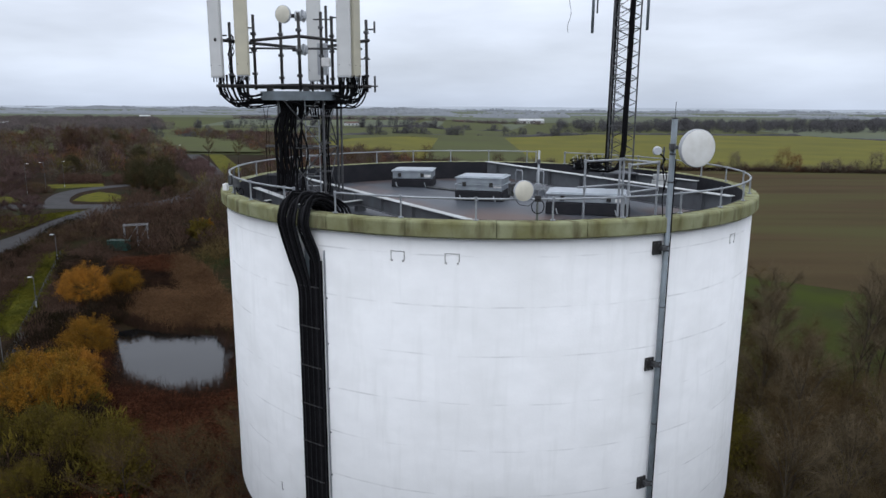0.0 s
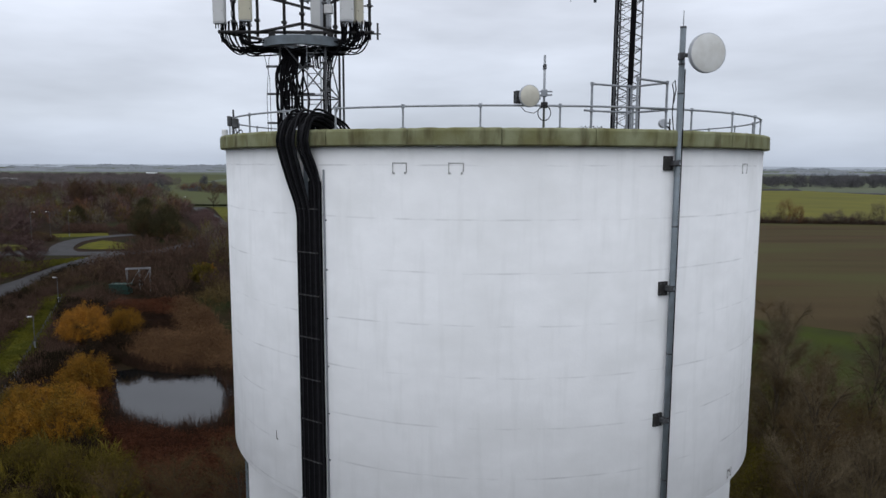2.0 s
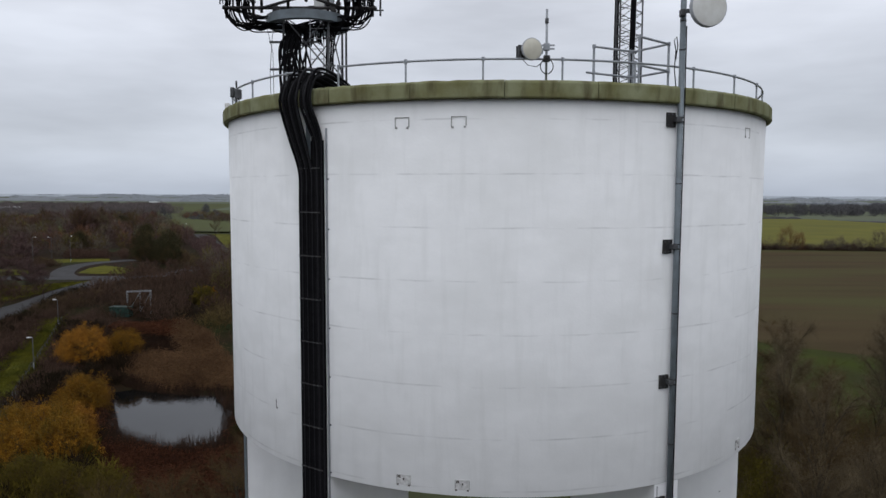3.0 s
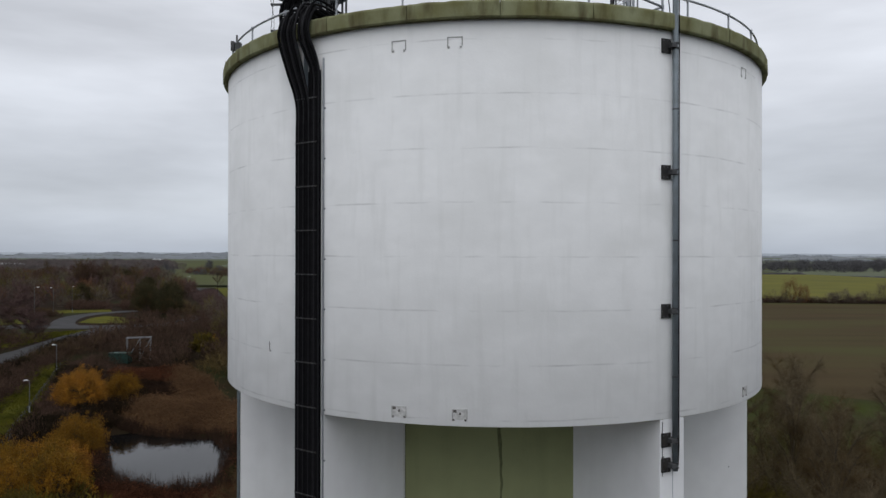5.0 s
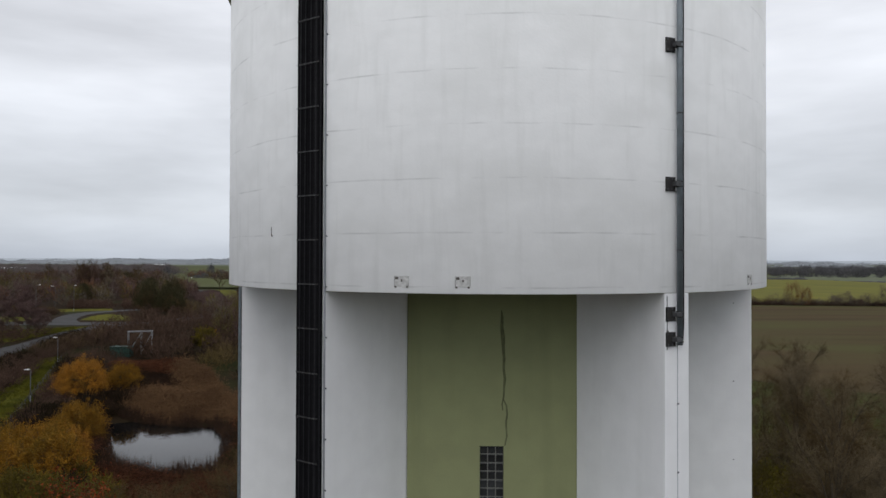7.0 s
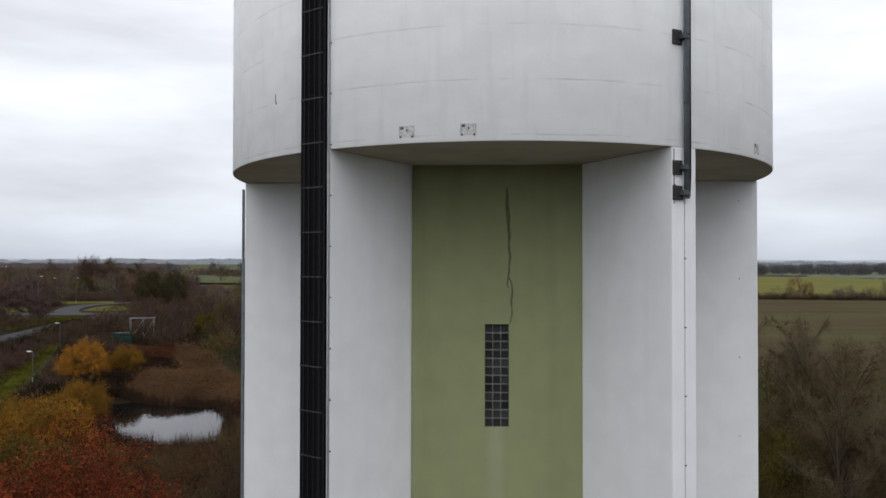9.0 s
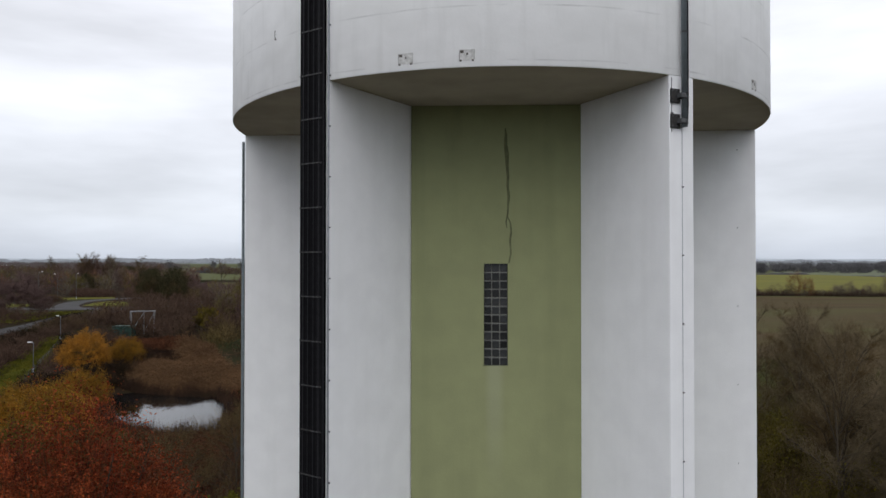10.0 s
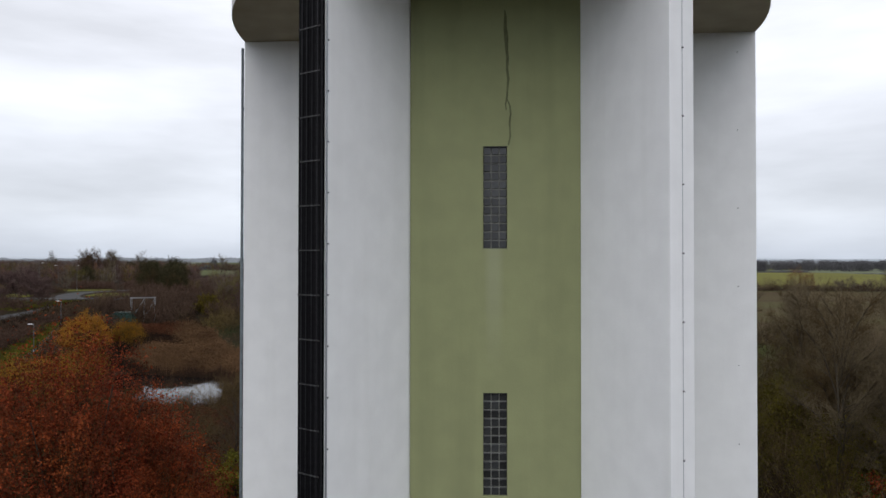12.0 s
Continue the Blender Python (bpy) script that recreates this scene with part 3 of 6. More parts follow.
edge_pole()
dish("dish_antenna", (4.10, -7.36, 34.67), 14, 0.76, 0.16, M_DISH_W, "white drum dish antenna on the steel pole")


def dish_mount():
    ob = tagged(thing("dish_bracket", 3.99, -7.12, 34.67), "galvanised clamp holding the dish to its pole", "bracket")
    part("arm", box(0.0, -0.06, 0, 0.46, 0.06, 0.08, bevel=0.008), M_GALV_DK, ob)
    part("clamp", box(-0.24, 0.1, 0, 0.1, 0.16, 0.14, bevel=0.008), M_GALV_DK, ob)


dish_mount()


def small_dish():
    ob = tagged(thing("antenna_post", 0.86, -7.62, CAP1), "thin galvanised antenna post clamped to the guard rail", "pole")
    part("tube", tube([(0, 0, 0.0), (0, 0, 1.45)], 0.024, seg=8), M_GALV, ob, smooth=True)
    part("tip_clamp", box(0, 0, 1.22, 0.07, 0.07, 0.1, bevel=0.01), M_GALV_DK, ob)
    part("rail_clamp", box(0, -0.04, 0.46, 0.13, 0.12, 0.12, bevel=0.01), M_BLACK, ob)
    part("arm", box(0.03, -0.02, 0.73, 0.26, 0.03, 0.03), M_GALV, ob)
    part("arm", box(0.03, -0.02, 0.66, 0.26, 0.03, 0.03), M_GALV, ob)
    part("pipe_clamp", box(0, 0, 0.7, 0.12, 0.1, 0.14, bevel=0.01), M_GALV, ob)
    coil = [(0.13 * math.cos(a), -0.09 + 0.01 * math.sin(a * 3), 0.3 + 0.15 * math.sin(a)) for a in [i * 0.42 for i in range(46)]]
    part("cable_coil", tube(coil, 0.009, seg=4), M_CABLE, ob)
    part("drop_cable", tube([(-0.5, 0.06, 0.72), (-0.52, 0, 0.5), (-0.38, -0.05, 0.33), (-0.2, -0.05, 0.3), (-0.05, -0.06, 0.42)], 0.008, seg=4), M_GALV_DK, ob)
    d = dish("dish_antenna", (0.53, -7.72, 33.79), 22, 0.42, 0.08, M_DISH, "small cream dish antenna with a radio unit behind it", M_RADIO)
    d2 = part("radio_unit", tube([(-0.02, 0.1, 0), (-0.04, 0.36, -0.01)], 0.12, 0.11, seg=12), M_BLACK, d, "dark finned radio unit")
    part("cooling_fin", box(-0.03, 0.24, 0, 0.26, 0.05, 0.26, bevel=0.01), M_GALV_DK, d2)
    part("cooling_fin", box(-0.035, 0.33, 0, 0.25, 0.04, 0.25, bevel=0.01), M_GALV_DK, d2)
    part("mount", box(0.2, 0.1, 0.0, 0.24, 0.06, 0.1, bevel=0.01), M_GALV, d)


small_dish()


def lattice(ob, cx, cy, z0, z1, half, leg_r, brace_r, step, turn, tri=False, xbrace=True):
    """Legs, horizontal bars and diagonals of a lattice mast, each a part of the mast."""
    k = 3 if tri else 4
    legs = []
    for i in range(k):
        a = radians(turn + 360 / k * i)
        legs.append(Vector((cx + half * math.cos(a), cy + half * math.sin(a), 0)))
        part("leg", tube([legs[-1] + Vector((0, 0, z0)), legs[-1] + Vector((0, 0, z1))], leg_r, seg=6), M_GALV_DK, ob)
    n = int((z1 - z0) / step)
    for i in range(k):
        p, q = legs[i], legs[(i + 1) % k]
        for j in range(n + 1):
            za = z0 + (z1 - z0) * j / n
            if not tri or j % 4 == 0:
                part("bar", tube([p + Vector((0, 0, za)), q + Vector((0, 0, za))], brace_r, seg=4), M_GALV_DK, ob)
            if j < n:
                zb = z0 + (z1 - z0) * (j + 1) / n
                part("brace", tube([p + Vector((0, 0, za)), q + Vector((0, 0, zb))], brace_r, seg=4), M_GALV_DK, ob)
                if xbrace:
                    part("brace", tube([q + Vector((0, 0, za)), p + Vector((0, 0, zb))], brace_r, seg=4), M_GALV_DK, ob)
    return legs


def panel_antenna(x, y, z, turn, h, w, d, material, label):
    ob = tagged(thing("panel_antenna", x, y, z), label, "panel antenna", "panel antennas")
    ob.rotation_euler = (0, 0, radians(turn))
    part("radome", box(0, 0, h / 2, w, d, h, bevel=min(w, d) * 0.28), material, ob, smooth=False)
    part("end_cap", box(0, 0, 0.012, w * 0.9, d * 0.9, 0.03, bevel=0.006), M_RADIO, ob)
    for i in range(4):
        cx = (-0.36 + 0.24 * i) * w
        part("connector", tube([(cx, 0, 0.0), (cx, 0, -0.12)], 0.016, seg=6), M_GALV if i % 2 else M_BLACK, ob)
    for zz in (h * 0.2, h * 0.8):
        part("mount", box(0, d / 2 + 0.07, zz, 0.09, 0.18, 0.12, bevel=0.01), M_GALV_DK, ob)
    for i in (-1, 1):
        part("screw", box(i * w * 0.36, -d / 2 - 0.002, 0.32, 0.02, 0.01, 0.02), M_GALV_DK, ob)
    return ob


def head_mast():
    """Square lattice mast with its triangular antenna headframe."""
    cx, cy = -5.15, -1.75
    ob = tagged(thing("lattice_mast", cx, cy, 32.8), "dark square lattice mast carrying a headframe of panel antennas", "mast")
    lattice(ob, 0, 0, 0, 3.0, 0.92, 0.035, 0.02, 1.5, 38)
    # climbing ladder
    for s in (0.02, 0.4):
        part("ladder_stile", tube([(s, -0.55, 0), (s, -0.55, 3.1)], 0.016, seg=5), M_GALV, ob)
    for i in range(11):
        part("ladder_rung", tube([(0.02, -0.55, 0.15 + 0.28 * i), (0.4, -0.55, 0.15 + 0.28 * i)], 0.012, seg=5), M_GALV, ob)
    part("side_pole", tube([(0.86, 0.45, -0.1), (0.86, 0.45, 3.2)], 0.032, seg=8), M_GALV_DK, ob)
    # ring platform
    ring = bmesh.new()
    seg = 40
    prof = [(1.18, 2.82), (1.18, 3.06), (0.98, 3.06), (0.98, 2.82)]
    rr = [[ring.verts.new((-0.15 + r * math.cos(6.28319 * k / seg), r * math.sin(6.28319 * k / seg), z)) for r, z in prof] for k in range(seg)]
    for k in range(seg):
        a, b = rr[k], rr[(k + 1) % seg]
        for j in range(4):
            ring.faces.new((a[j], b[j], b[(j + 1) % 4], a[(j + 1) % 4]))
    bmesh.ops.recalc_face_normals(ring, faces=ring.faces)
    part("ring_platform", ring, M_POST, ob, "grey steel ring platform")
    for i in range(4):
        a = radians(38 + 90 * i)
        part("ring_bracket", tube([(0.5 * math.cos(a), 0.5 * math.sin(a), 2.75), (-0.15 + 1.08 * math.cos(a), 1.08 * math.sin(a), 2.9)], 0.03, seg=5), M_GALV_DK, ob)
    # headframe: two levels of horizontal tubes on three faces
    A, B, C = Vector((-2.25, -0.75, 0)), Vector((1.78, -0.6, 0)), Vector((-0.35, 2.3, 0))
    for z in (3.2, 4.42):
        for p, q in ((A, B), (B, C), (C, A)):
            e = (q - p).normalized() * 0.12
            if z < 4 or p is not A:
                part("frame_tube", tube([p - e + Vector((0, 0, z)), q + e + Vector((0, 0, z))], 0.045, seg=8), M_BLACK, ob, smooth=True)
    tip = Vector((0.22, -1.9, 0))
    for z in (3.2, 4.42):
        for p in (Vector((-1.4, -0.6, z)), Vector((1.05, -0.5, z))):
            part("frame_tube", tube([p, tip + Vector((0, 0, z))], 0.042, seg=8), M_BLACK, ob, smooth=True)
    part("frame_tube", tube([A + Vector((0.3, 0.6, 4.25)), B + Vector((-0.2, 0.6, 4.25))], 0.03, seg=8), M_GALV_DK, ob)
    for x, y in ((-0.9, -0.7), (0.1, -0.66), (0.7, -0.64)):
        part("clamp_box", box(x, y, 3.14, 0.16, 0.14, 0.22, bevel=0.012), M_BLACK, ob)
    poles = [(-2.3, -0.62, 2.95, 5.6), (-1.98, -0.6, 3.1, 4.9), (-1.55, -0.62, 2.75, 5.9), (-1.32, -0.6, 3.1, 5.1), (-0.5, -0.9, 3.1, 4.95), (0.22, -1.9, 3.05, 5.0), (0.5, -0.4, 3.1, 5.2),
             (0.78, -0.3, 3.1, 5.1), (1.08, -0.5, 2.95, 5.6), (1.32, -0.45, 2.95, 5.6), (1.74, -0.3, 3.05, 5.0), (-0.35, 2.35, 2.9, 5.8), (0.3, 1.45, 2.9, 5.6)]
    for x, y, z0, z1 in poles:
        part("mount_pole", tube([(x, y, z0), (x, y, z1)], 0.042, seg=8), M_BLACK, ob, smooth=True)
    for x, y, z, l in ((-2.2, -0.62, 4.55, 0.3), (-1.45, -0.62, 4.75, 0.3), (-1.45, -0.62, 4.1, 0.3), (0.55, -0.4, 5.0, 0.5), (0.95, -0.4, 5.05, 0.4), (1.85, -0.3, 4.75, 0.3), (1.85, -0.3, 3.22, 0.4), (1.6, -0.4, 3.95, 0.5)):
        part("spur", tube([(x - l / 2, y, z), (x + l / 2, y, z)], 0.022, seg=6), M_GALV_DK, ob)
    part("spur_end", tube([(1.97, -0.3, 4.66), (1.97, -0.3, 4.96)], 0.03, seg=6), M_GALV_DK, ob)
    part("spur_end", tube([(1.97, -0.35, 3.05), (1.97, -0.35, 3.5)], 0.03, seg=6), M_GALV_DK, ob)
    # box units on the frame
    part("junction_box", box(0.62, -0.42, 3.86, 0.24, 0.14, 0.24, bevel=0.015), M_WHITE, ob, "white junction box")
    part("radio_unit", box(0.35, 0.5, 4.0, 0.28, 0.16, 0.9, bevel=0.02), M_RADIO, ob)
    # pole clamps with bolt ends, and jumper cables looped from the radios
    r = random.Random(15)
    for x, y, z0, z1 in poles[:11]:
        for k in range(3):
            zc = z0 + (z1 - z0) * (0.18 + 0.3 * k + r.uniform(-0.06, 0.06))
            part("pole_clamp", box(x, y - 0.02, zc, 0.13, 0.12, 0.07, bevel=0.008), M_BLACK if r.random() < 0.6 else M_GALV_DK, ob)
    for i in range(9):
        x, y, z0, z1 = poles[r.choice((0, 1, 2, 3, 6, 7, 8, 9))]
        zc = r.uniform(4.0, 5.0)
        part("jumper_cable", tube(spline([(x, y, zc), (x + 0.12, y - 0.06, zc - 0.15), (x + r.uniform(-.05, .16), y - 0.08, zc - 0.55), (x + 0.05, y, 3.3)], 4), 0.013, seg=5), M_CABLE, ob, smooth=True)
    r = random.Random(5)
    # feeder cables hanging below the frame to the ring
    for i in range(46):
        left = i < 23
        sx = r.uniform(-2.4, -1.5) if left else r.uniform(1.0, 1.75)
        sy = r.uniform(-0.75, -0.4)
        ex, ey = r.uniform(-0.75, -0.1) if left or i % 3 else r.uniform(0.1, 0.5), r.uniform(-0.6, 0.1)
        sag = r.uniform(2.6, 2.95)
        pts = [(sx, sy, 3.5), (sx + r.uniform(-.08, .08), sy, 3.05), (sx * 0.85, sy - 0.05, sag), (sx * 0.55 + ex * 0.4, sy * 0.8, sag + r.uniform(-0.05, 0.1)), (ex, ey, 2.7), (ex * 0.95, ey, 2.3)]
        fine = spline(pts, 5)
        part("feeder_cable", tube(fine, 0.02, seg=5), M_CABLE, ob, smooth=True)
    # bundle down the mast to the roof edge
    for i in range(22):
        bx = -0.78 + 0.058 * (i % 14) + r.uniform(-.02, .02)
        by = -0.62 - 0.07 * (i // 14) + r.uniform(-.03, .03)
        bend = r.uniform(-.1, .1)
        pts = [(bx * 0.6 + r.uniform(-.1, .1), by * 0.6, 2.8), (bx + bend, by, 2.2), (bx - bend, by, 1.4), (bx + bend * 0.5, by, 0.7), (bx, by - 0.05, 0.3)]
        part("feeder_cable", tube(spline(pts, 5), 0.027, seg=5), M_CABLE, ob, smooth=True)
    for i in range(4):
        bx = 0.46 + 0.06 * i
        pts = [(bx + 0.3, -0.5, 2.9), (bx + 0.05, -0.5, 2.4), (bx, -0.52, 1.5), (bx + 0.03, -0.5, 0.6), (bx, -0.52, 0.25)]
        part("feeder_cable", tube(spline(pts, 5), 0.028, seg=5), M_CABLE, ob, smooth=True)
    for z in (0.75, 1.55, 2.3):
        part("cable_bar", box(-0.45, -0.56, z, 1.35, 0.04, 0.06), M_GALV_DK, ob)
        part("cable_bar", box(0.55, -0.56, z + 0.1, 0.35, 0.04, 0.05), M_GALV_DK, ob)
    part("earth_wire", tube([(-1.12, -0.5, 0.2), (-1.14, -0.5, 1.5), (-1.06, -0.5, 2.5), (-0.95, -0.5, 2.8)], 0.008, seg=4), M_CABLE, ob)
    part("earth_wire", tube([(-1.04, -0.5, 0.2), (-1.05, -0.5, 2.0), (-1.2, -0.5, 2.7)], 0.007, seg=4), M_CABLE, ob)
    return ob


def spline(pts, n):
    P = [Vector(p) for p in pts]
    out = []
    for i in range(len(P) - 1):
        p0, p1, p2, p3 = P[max(i - 1, 0)], P[i], P[i + 1], P[min(i + 2, len(P) - 1)]
        for k in range(n):
            t = k / n
            out.append(0.5 * ((2 * p1) + (p2 - p0) * t + (2 * p0 - 5 * p1 + 4 * p2 - p3) * t * t + (3 * p1 - p0 - 3 * p2 + p3) * t ** 3))
    out.append(P[-1])
    return out


head_mast()
panel_antenna(-7.47, -2.5, 36.22, -12, 2.5, 0.36, 0.17, M_PANEL, "tall grey panel antenna on the headframe")
panel_antenna(-6.72, -2.62, 36.26, 8, 2.5, 0.36, 0.17, M_PANEL_Y, "tall cream panel antenna on the headframe")
panel_antenna(-3.95, -2.6, 36.24, 12, 2.5, 0.38, 0.2, M_PANEL, "tall grey panel antenna on the headframe")
panel_antenna(-3.68, -2.3, 36.24, 60, 2.5, 0.3, 0.17, M_PANEL_Y, "tall cream panel antenna on the headframe's corner")
panel_antenna(-5.22, -0.3, 36.2, 5, 2.4, 0.42, 0.17, M_PANEL, "grey panel antenna on the far side of the headframe")
dish("dish_antenna", (-5.5, -2.72, 37.86), -20, 0.44, 0.1, M_DISH, "small cream dish antenna on the headframe")


def frame_radio(x, y, z, label):
    ob = tagged(thing("radio_unit", x, y, z), label, "radio unit")
    part("case", tube([(-0.14, 0, 0), (0.14, 0, 0)], 0.14, 0.12, seg=12), M_RADIO, ob)
    part("cooling_fin", box(0.06, 0, 0, 0.04, 0.3, 0.3, bevel=0.01), M_GALV, ob)
    part("bracket", box(-0.2, 0, 0, 0.14, 0.08, 0.1), M_BLACK, ob)


frame_radio(-5.12, -2.5, 37.85, "grey finned radio unit behind the small dish")
frame_radio(-5.2, -2.1, 37.0, "grey round radio unit on the headframe")


def tall_mast():
    cx, cy, z0 = 4.98, 3.8, 33.1
    ob = tagged(thing("tall_mast", cx, cy, z0), "slender dark triangular lattice mast with feeder cables", "mast")
    lattice(ob, 0, 0, 0, 7.6, 0.56, 0.03, 0.012, 0.42, -20, tri=True)
    for i in range(9):
        x = 0.02 + 0.035 * (i % 5)
        y = -0.42 - 0.04 * (i // 5)
        part("feeder_cable", tube(spline([(x + 0.09, y, 7.6), (x + 0.07, y, 5), (x + 0.03, y, 2.2), (x - 0.03, y - 0.1, 0.6), (x - 0.4, y - 0.15, 0.12), (x - 1.1, y + 0.2, 0.08)], 4), 0.031, seg=5), M_CABLE, ob, smooth=True)
    for i in range(4):
        x = -0.48 + 0.035 * i
        part("feeder_cable", tube([(x + 0.06, -0.25, 7.6), (x + 0.03, -0.25, 4), (x, -0.25, 0.1)], 0.03, seg=5), M_CABLE, ob)
    for i in range(24):
        part("ladder_rung", tube([(-0.28, -0.22, 0.2 + 0.3 * i), (-0.1, -0.2, 0.2 + 0.3 * i)], 0.012, seg=4), M_GALV_DK, ob)
    # outrigger arm with hanging antennas
    part("arm", tube([(-1.5, -0.8, 6.3), (0.8, -0.75, 6.3)], 0.03, seg=6), M_GALV_DK, ob)
    part("arm", tube([(-0.3, -0.2, 6.3), (-0.3, -0.8, 6.3)], 0.03, seg=6), M_GALV_DK, ob)
    part("whip_antenna", tube([(-1.27, -0.82, 4.85), (-1.27, -0.82, 7.4)], 0.05, seg=8), M_POST, ob, smooth=True)
    part("whip_antenna", tube([(0.6, -0.8, 4.95), (0.6, -0.8, 7.4)], 0.05, seg=8), M_POST, ob, smooth=True)
    part("whip_clamp", tube([(-1.13, -0.82, 5.5), (-1.13, -0.82, 6.4)], 0.03, seg=6), M_GALV_DK, ob)
    part("loose_wire", tube(spline([(-2.05, -0.85, 6.8), (-2.1, -0.85, 6.0), (-2.02, -0.85, 5.5), (-2.12, -0.85, 5.1), (-2.1, -0.85, 4.86)], 4), 0.008, seg=4), M_GALV_DK, ob)
    part("arm", tube([(-2.2, -0.85, 6.8), (-1.2, -0.82, 6.8)], 0.02, seg=5), M_GALV_DK, ob)
    part("base_plate", box(0, 0, 0.01, 1.3, 1.2, 0.03), M_BEAM, ob)
    return ob


tall_mast()


def cable_coils():
    r = random.Random(9)
    ob = tagged(thing("cable_coil", 3.9, 3.3, 33.22), "heap of coiled black feeder cables on the beam", "cable coil")
    for i in range(7):
        pts = []
        rad = r.uniform(0.3, 0.55)
        ph = r.uniform(0, 6)
        for k in range(14):
            a = ph + k * 0.5
            pts.append((rad * 1.5 * math.cos(a), rad * 0.6 * math.sin(a), 0.06 + 0.05 * i + 0.06 * math.sin(a * 2)))
        part("cable", tube(pts, 0.022, seg=5), M_CABLE, ob)
    for i in range(6):
        x = -0.55 + 0.14 * i
        part("cable_tail", tube([(x, 0, 0.1), (x - 0.05, 0.1, 0.45), (x + 0.08, 0.05, 0.55), (x + 0.14, 0, 0.3)], 0.02, seg=5), M_CABLE if i % 2 else M_GALV, ob)


cable_coils()


def wall_cables():
    """The bundle of feeders down the tank wall and fin, with tray and clamps."""
    ob = tagged(thing("feeder_bundle"), "thick bundle of black feeder cables strapped down the tower", "cable bundle")
    r = random.Random(3)
    part("cable_tray", arc_wall(-34.5, -29.5, 7.845, 7.865, 0.0, 32.05, 6), M_CABLE, ob, "black cable tray")
    part("tray_edge", arc_wall(-33.2, -32.2, 7.866, 7.872, 31.4, 32.75, 2), M_POST, ob, "grey tray showing between the cables")
    n = 13
    for i in range(n):
        f = i / (n - 1)
        inner = i >= 8
        a = -34.35 + 4.75 * f
        top = -32.5 + 1.9 * (f - 0.66) / 0.34 if inner else -37.3 + 4.0 * f / 0.6
        join = 32.1 if inner else 31.3
        rr = 7.93 + r.uniform(-0.012, 0.02)
        out = [pol(a, rr, -0.5), pol(a, rr, 15), pol(a, rr, join - 0.5)]
        lean = [pol(a, rr, join), pol(a + (top - a) * 0.5, rr + 0.04, (join + 32.75) / 2), pol(top, 8.06 + r.uniform(0, 0.05), 32.75), pol(top, 8.09, 33.08 + 0.05 * math.sin(i))]
        arch = 33.3 + 0.2 * r.random()
        mast = Vector((-5.93 + 0.85 * f, -2.45, 32.95))
        over = [pol(top + r.uniform(-.2, .2), 7.87 + r.uniform(-.05, .08), arch), pol(top + 0.7 + r.uniform(-.5, .5), 7.45 + r.uniform(-.1, .1), arch - 0.05), pol(top + 1.2, 7.2, 33.08), Vector((*(pol(top, 6.4).lerp(Vector((mast.x, mast.y, 0)), 0.35)).xy, 32.85)), mast]
        part("feeder_cable", tube(out[:2] + spline(out[2:] + lean + over, 4), 0.03, seg=6), M_CABLE_GLOSS if i % 3 == 0 else M_CABLE, ob, smooth=True)
    for i in range(9):
        f = i / 8
        inner = i >= 6
        a = -34.2 + 4.5 * f
        top = -32.3 + 1.6 * (f - 0.75) / 0.25 if inner else -37.1 + 3.8 * f / 0.62
        join = 32.0 if inner else 31.4
        part("feeder_cable", tube([pol(a, 7.945, -0.5), pol(a, 7.945, 15)] + spline([pol(a, 7.945, join - 0.6), pol(a, 7.965, join), pol((a + top) / 2, 8.04, (join + 32.7) / 2), pol(top, 8.1, 32.7), pol(top, 8.12, 33.05), pol(top + 0.5, 7.92, 33.42 + 0.08 * (i % 3)), pol(top + 2.0, 7.5, 33.45), pol(top + 3.6, 7.25, 33.2), pol(top + 4.0, 7.15, 32.75)], 4), 0.028, seg=6), M_CABLE_GLOSS if i % 2 else M_CABLE, ob, smooth=True)
    z = 0.4
    i = 0
    while z < 31.6:
        cl = part("cable_clamp", arc_wall(-34.4, -29.6, 7.955, 7.976, z - 0.015, z + 0.015, 6), M_BLACK, ob)
        for k in (0.1, 0.32, 0.62, 0.8):
            a = -34.4 + 4.7 * k
            part("clamp_tie", arc_wall(a, a + 0.4, 7.976, 7.984, z - 0.009, z + 0.009, 1), M_GALV_DK, cl)
        z += 0.97
        i += 1
    return ob


wall_cables()


def earth_conduit(a, r0, z0, z1, rad, name, label, material, clips=1.1):
    ob = tagged(thing(name, *pol(a, r0 + rad, z0)), label, "conduit")
    part("tube", tube([(0, 0, 0), (0, 0, z1 - z0)], rad, seg=6), material, ob)
    bm_first = None
    z = 0.4
    while z < z1 - z0:
        d = pol(a, 1)
        m = Matrix.Translation((-d.x * rad, -d.y * rad, z)) @ Matrix.Rotation(radians(a), 4, "Z")
        if bm_first is None:
            bm_first = part("clip", box(0.012, -0.01, 0, rad * 2 + 0.03, 0.02, 0.03), M_GALV_DK, ob)
            bm_first.matrix_local = m
        else:
            o = bm_first.copy()
            scene.collection.objects.link(o)
            o.matrix_local = m
        z += clips


earth_conduit(-28.95, R, 0, 32.3, 0.022, "wall_conduit", "thin grey conduit beside the black cables", M_GALV)
earth_conduit(28.6, R, 0, 23.45, 0.007, "earth_cable", "thin clipped cable down the white fin", M_RADIO, 1.45)
earth_conduit(-89.2, R + 0.02, 0, 24.3, 0.045, "drain_pipe", "slim grey pipe down the outer fin", M_POST, 2.0)
earth_conduit(26.5, R, 23.3, 24.45, 0.008, "earth_cable", "short thin cable below the bracket", M_GALV_DK)


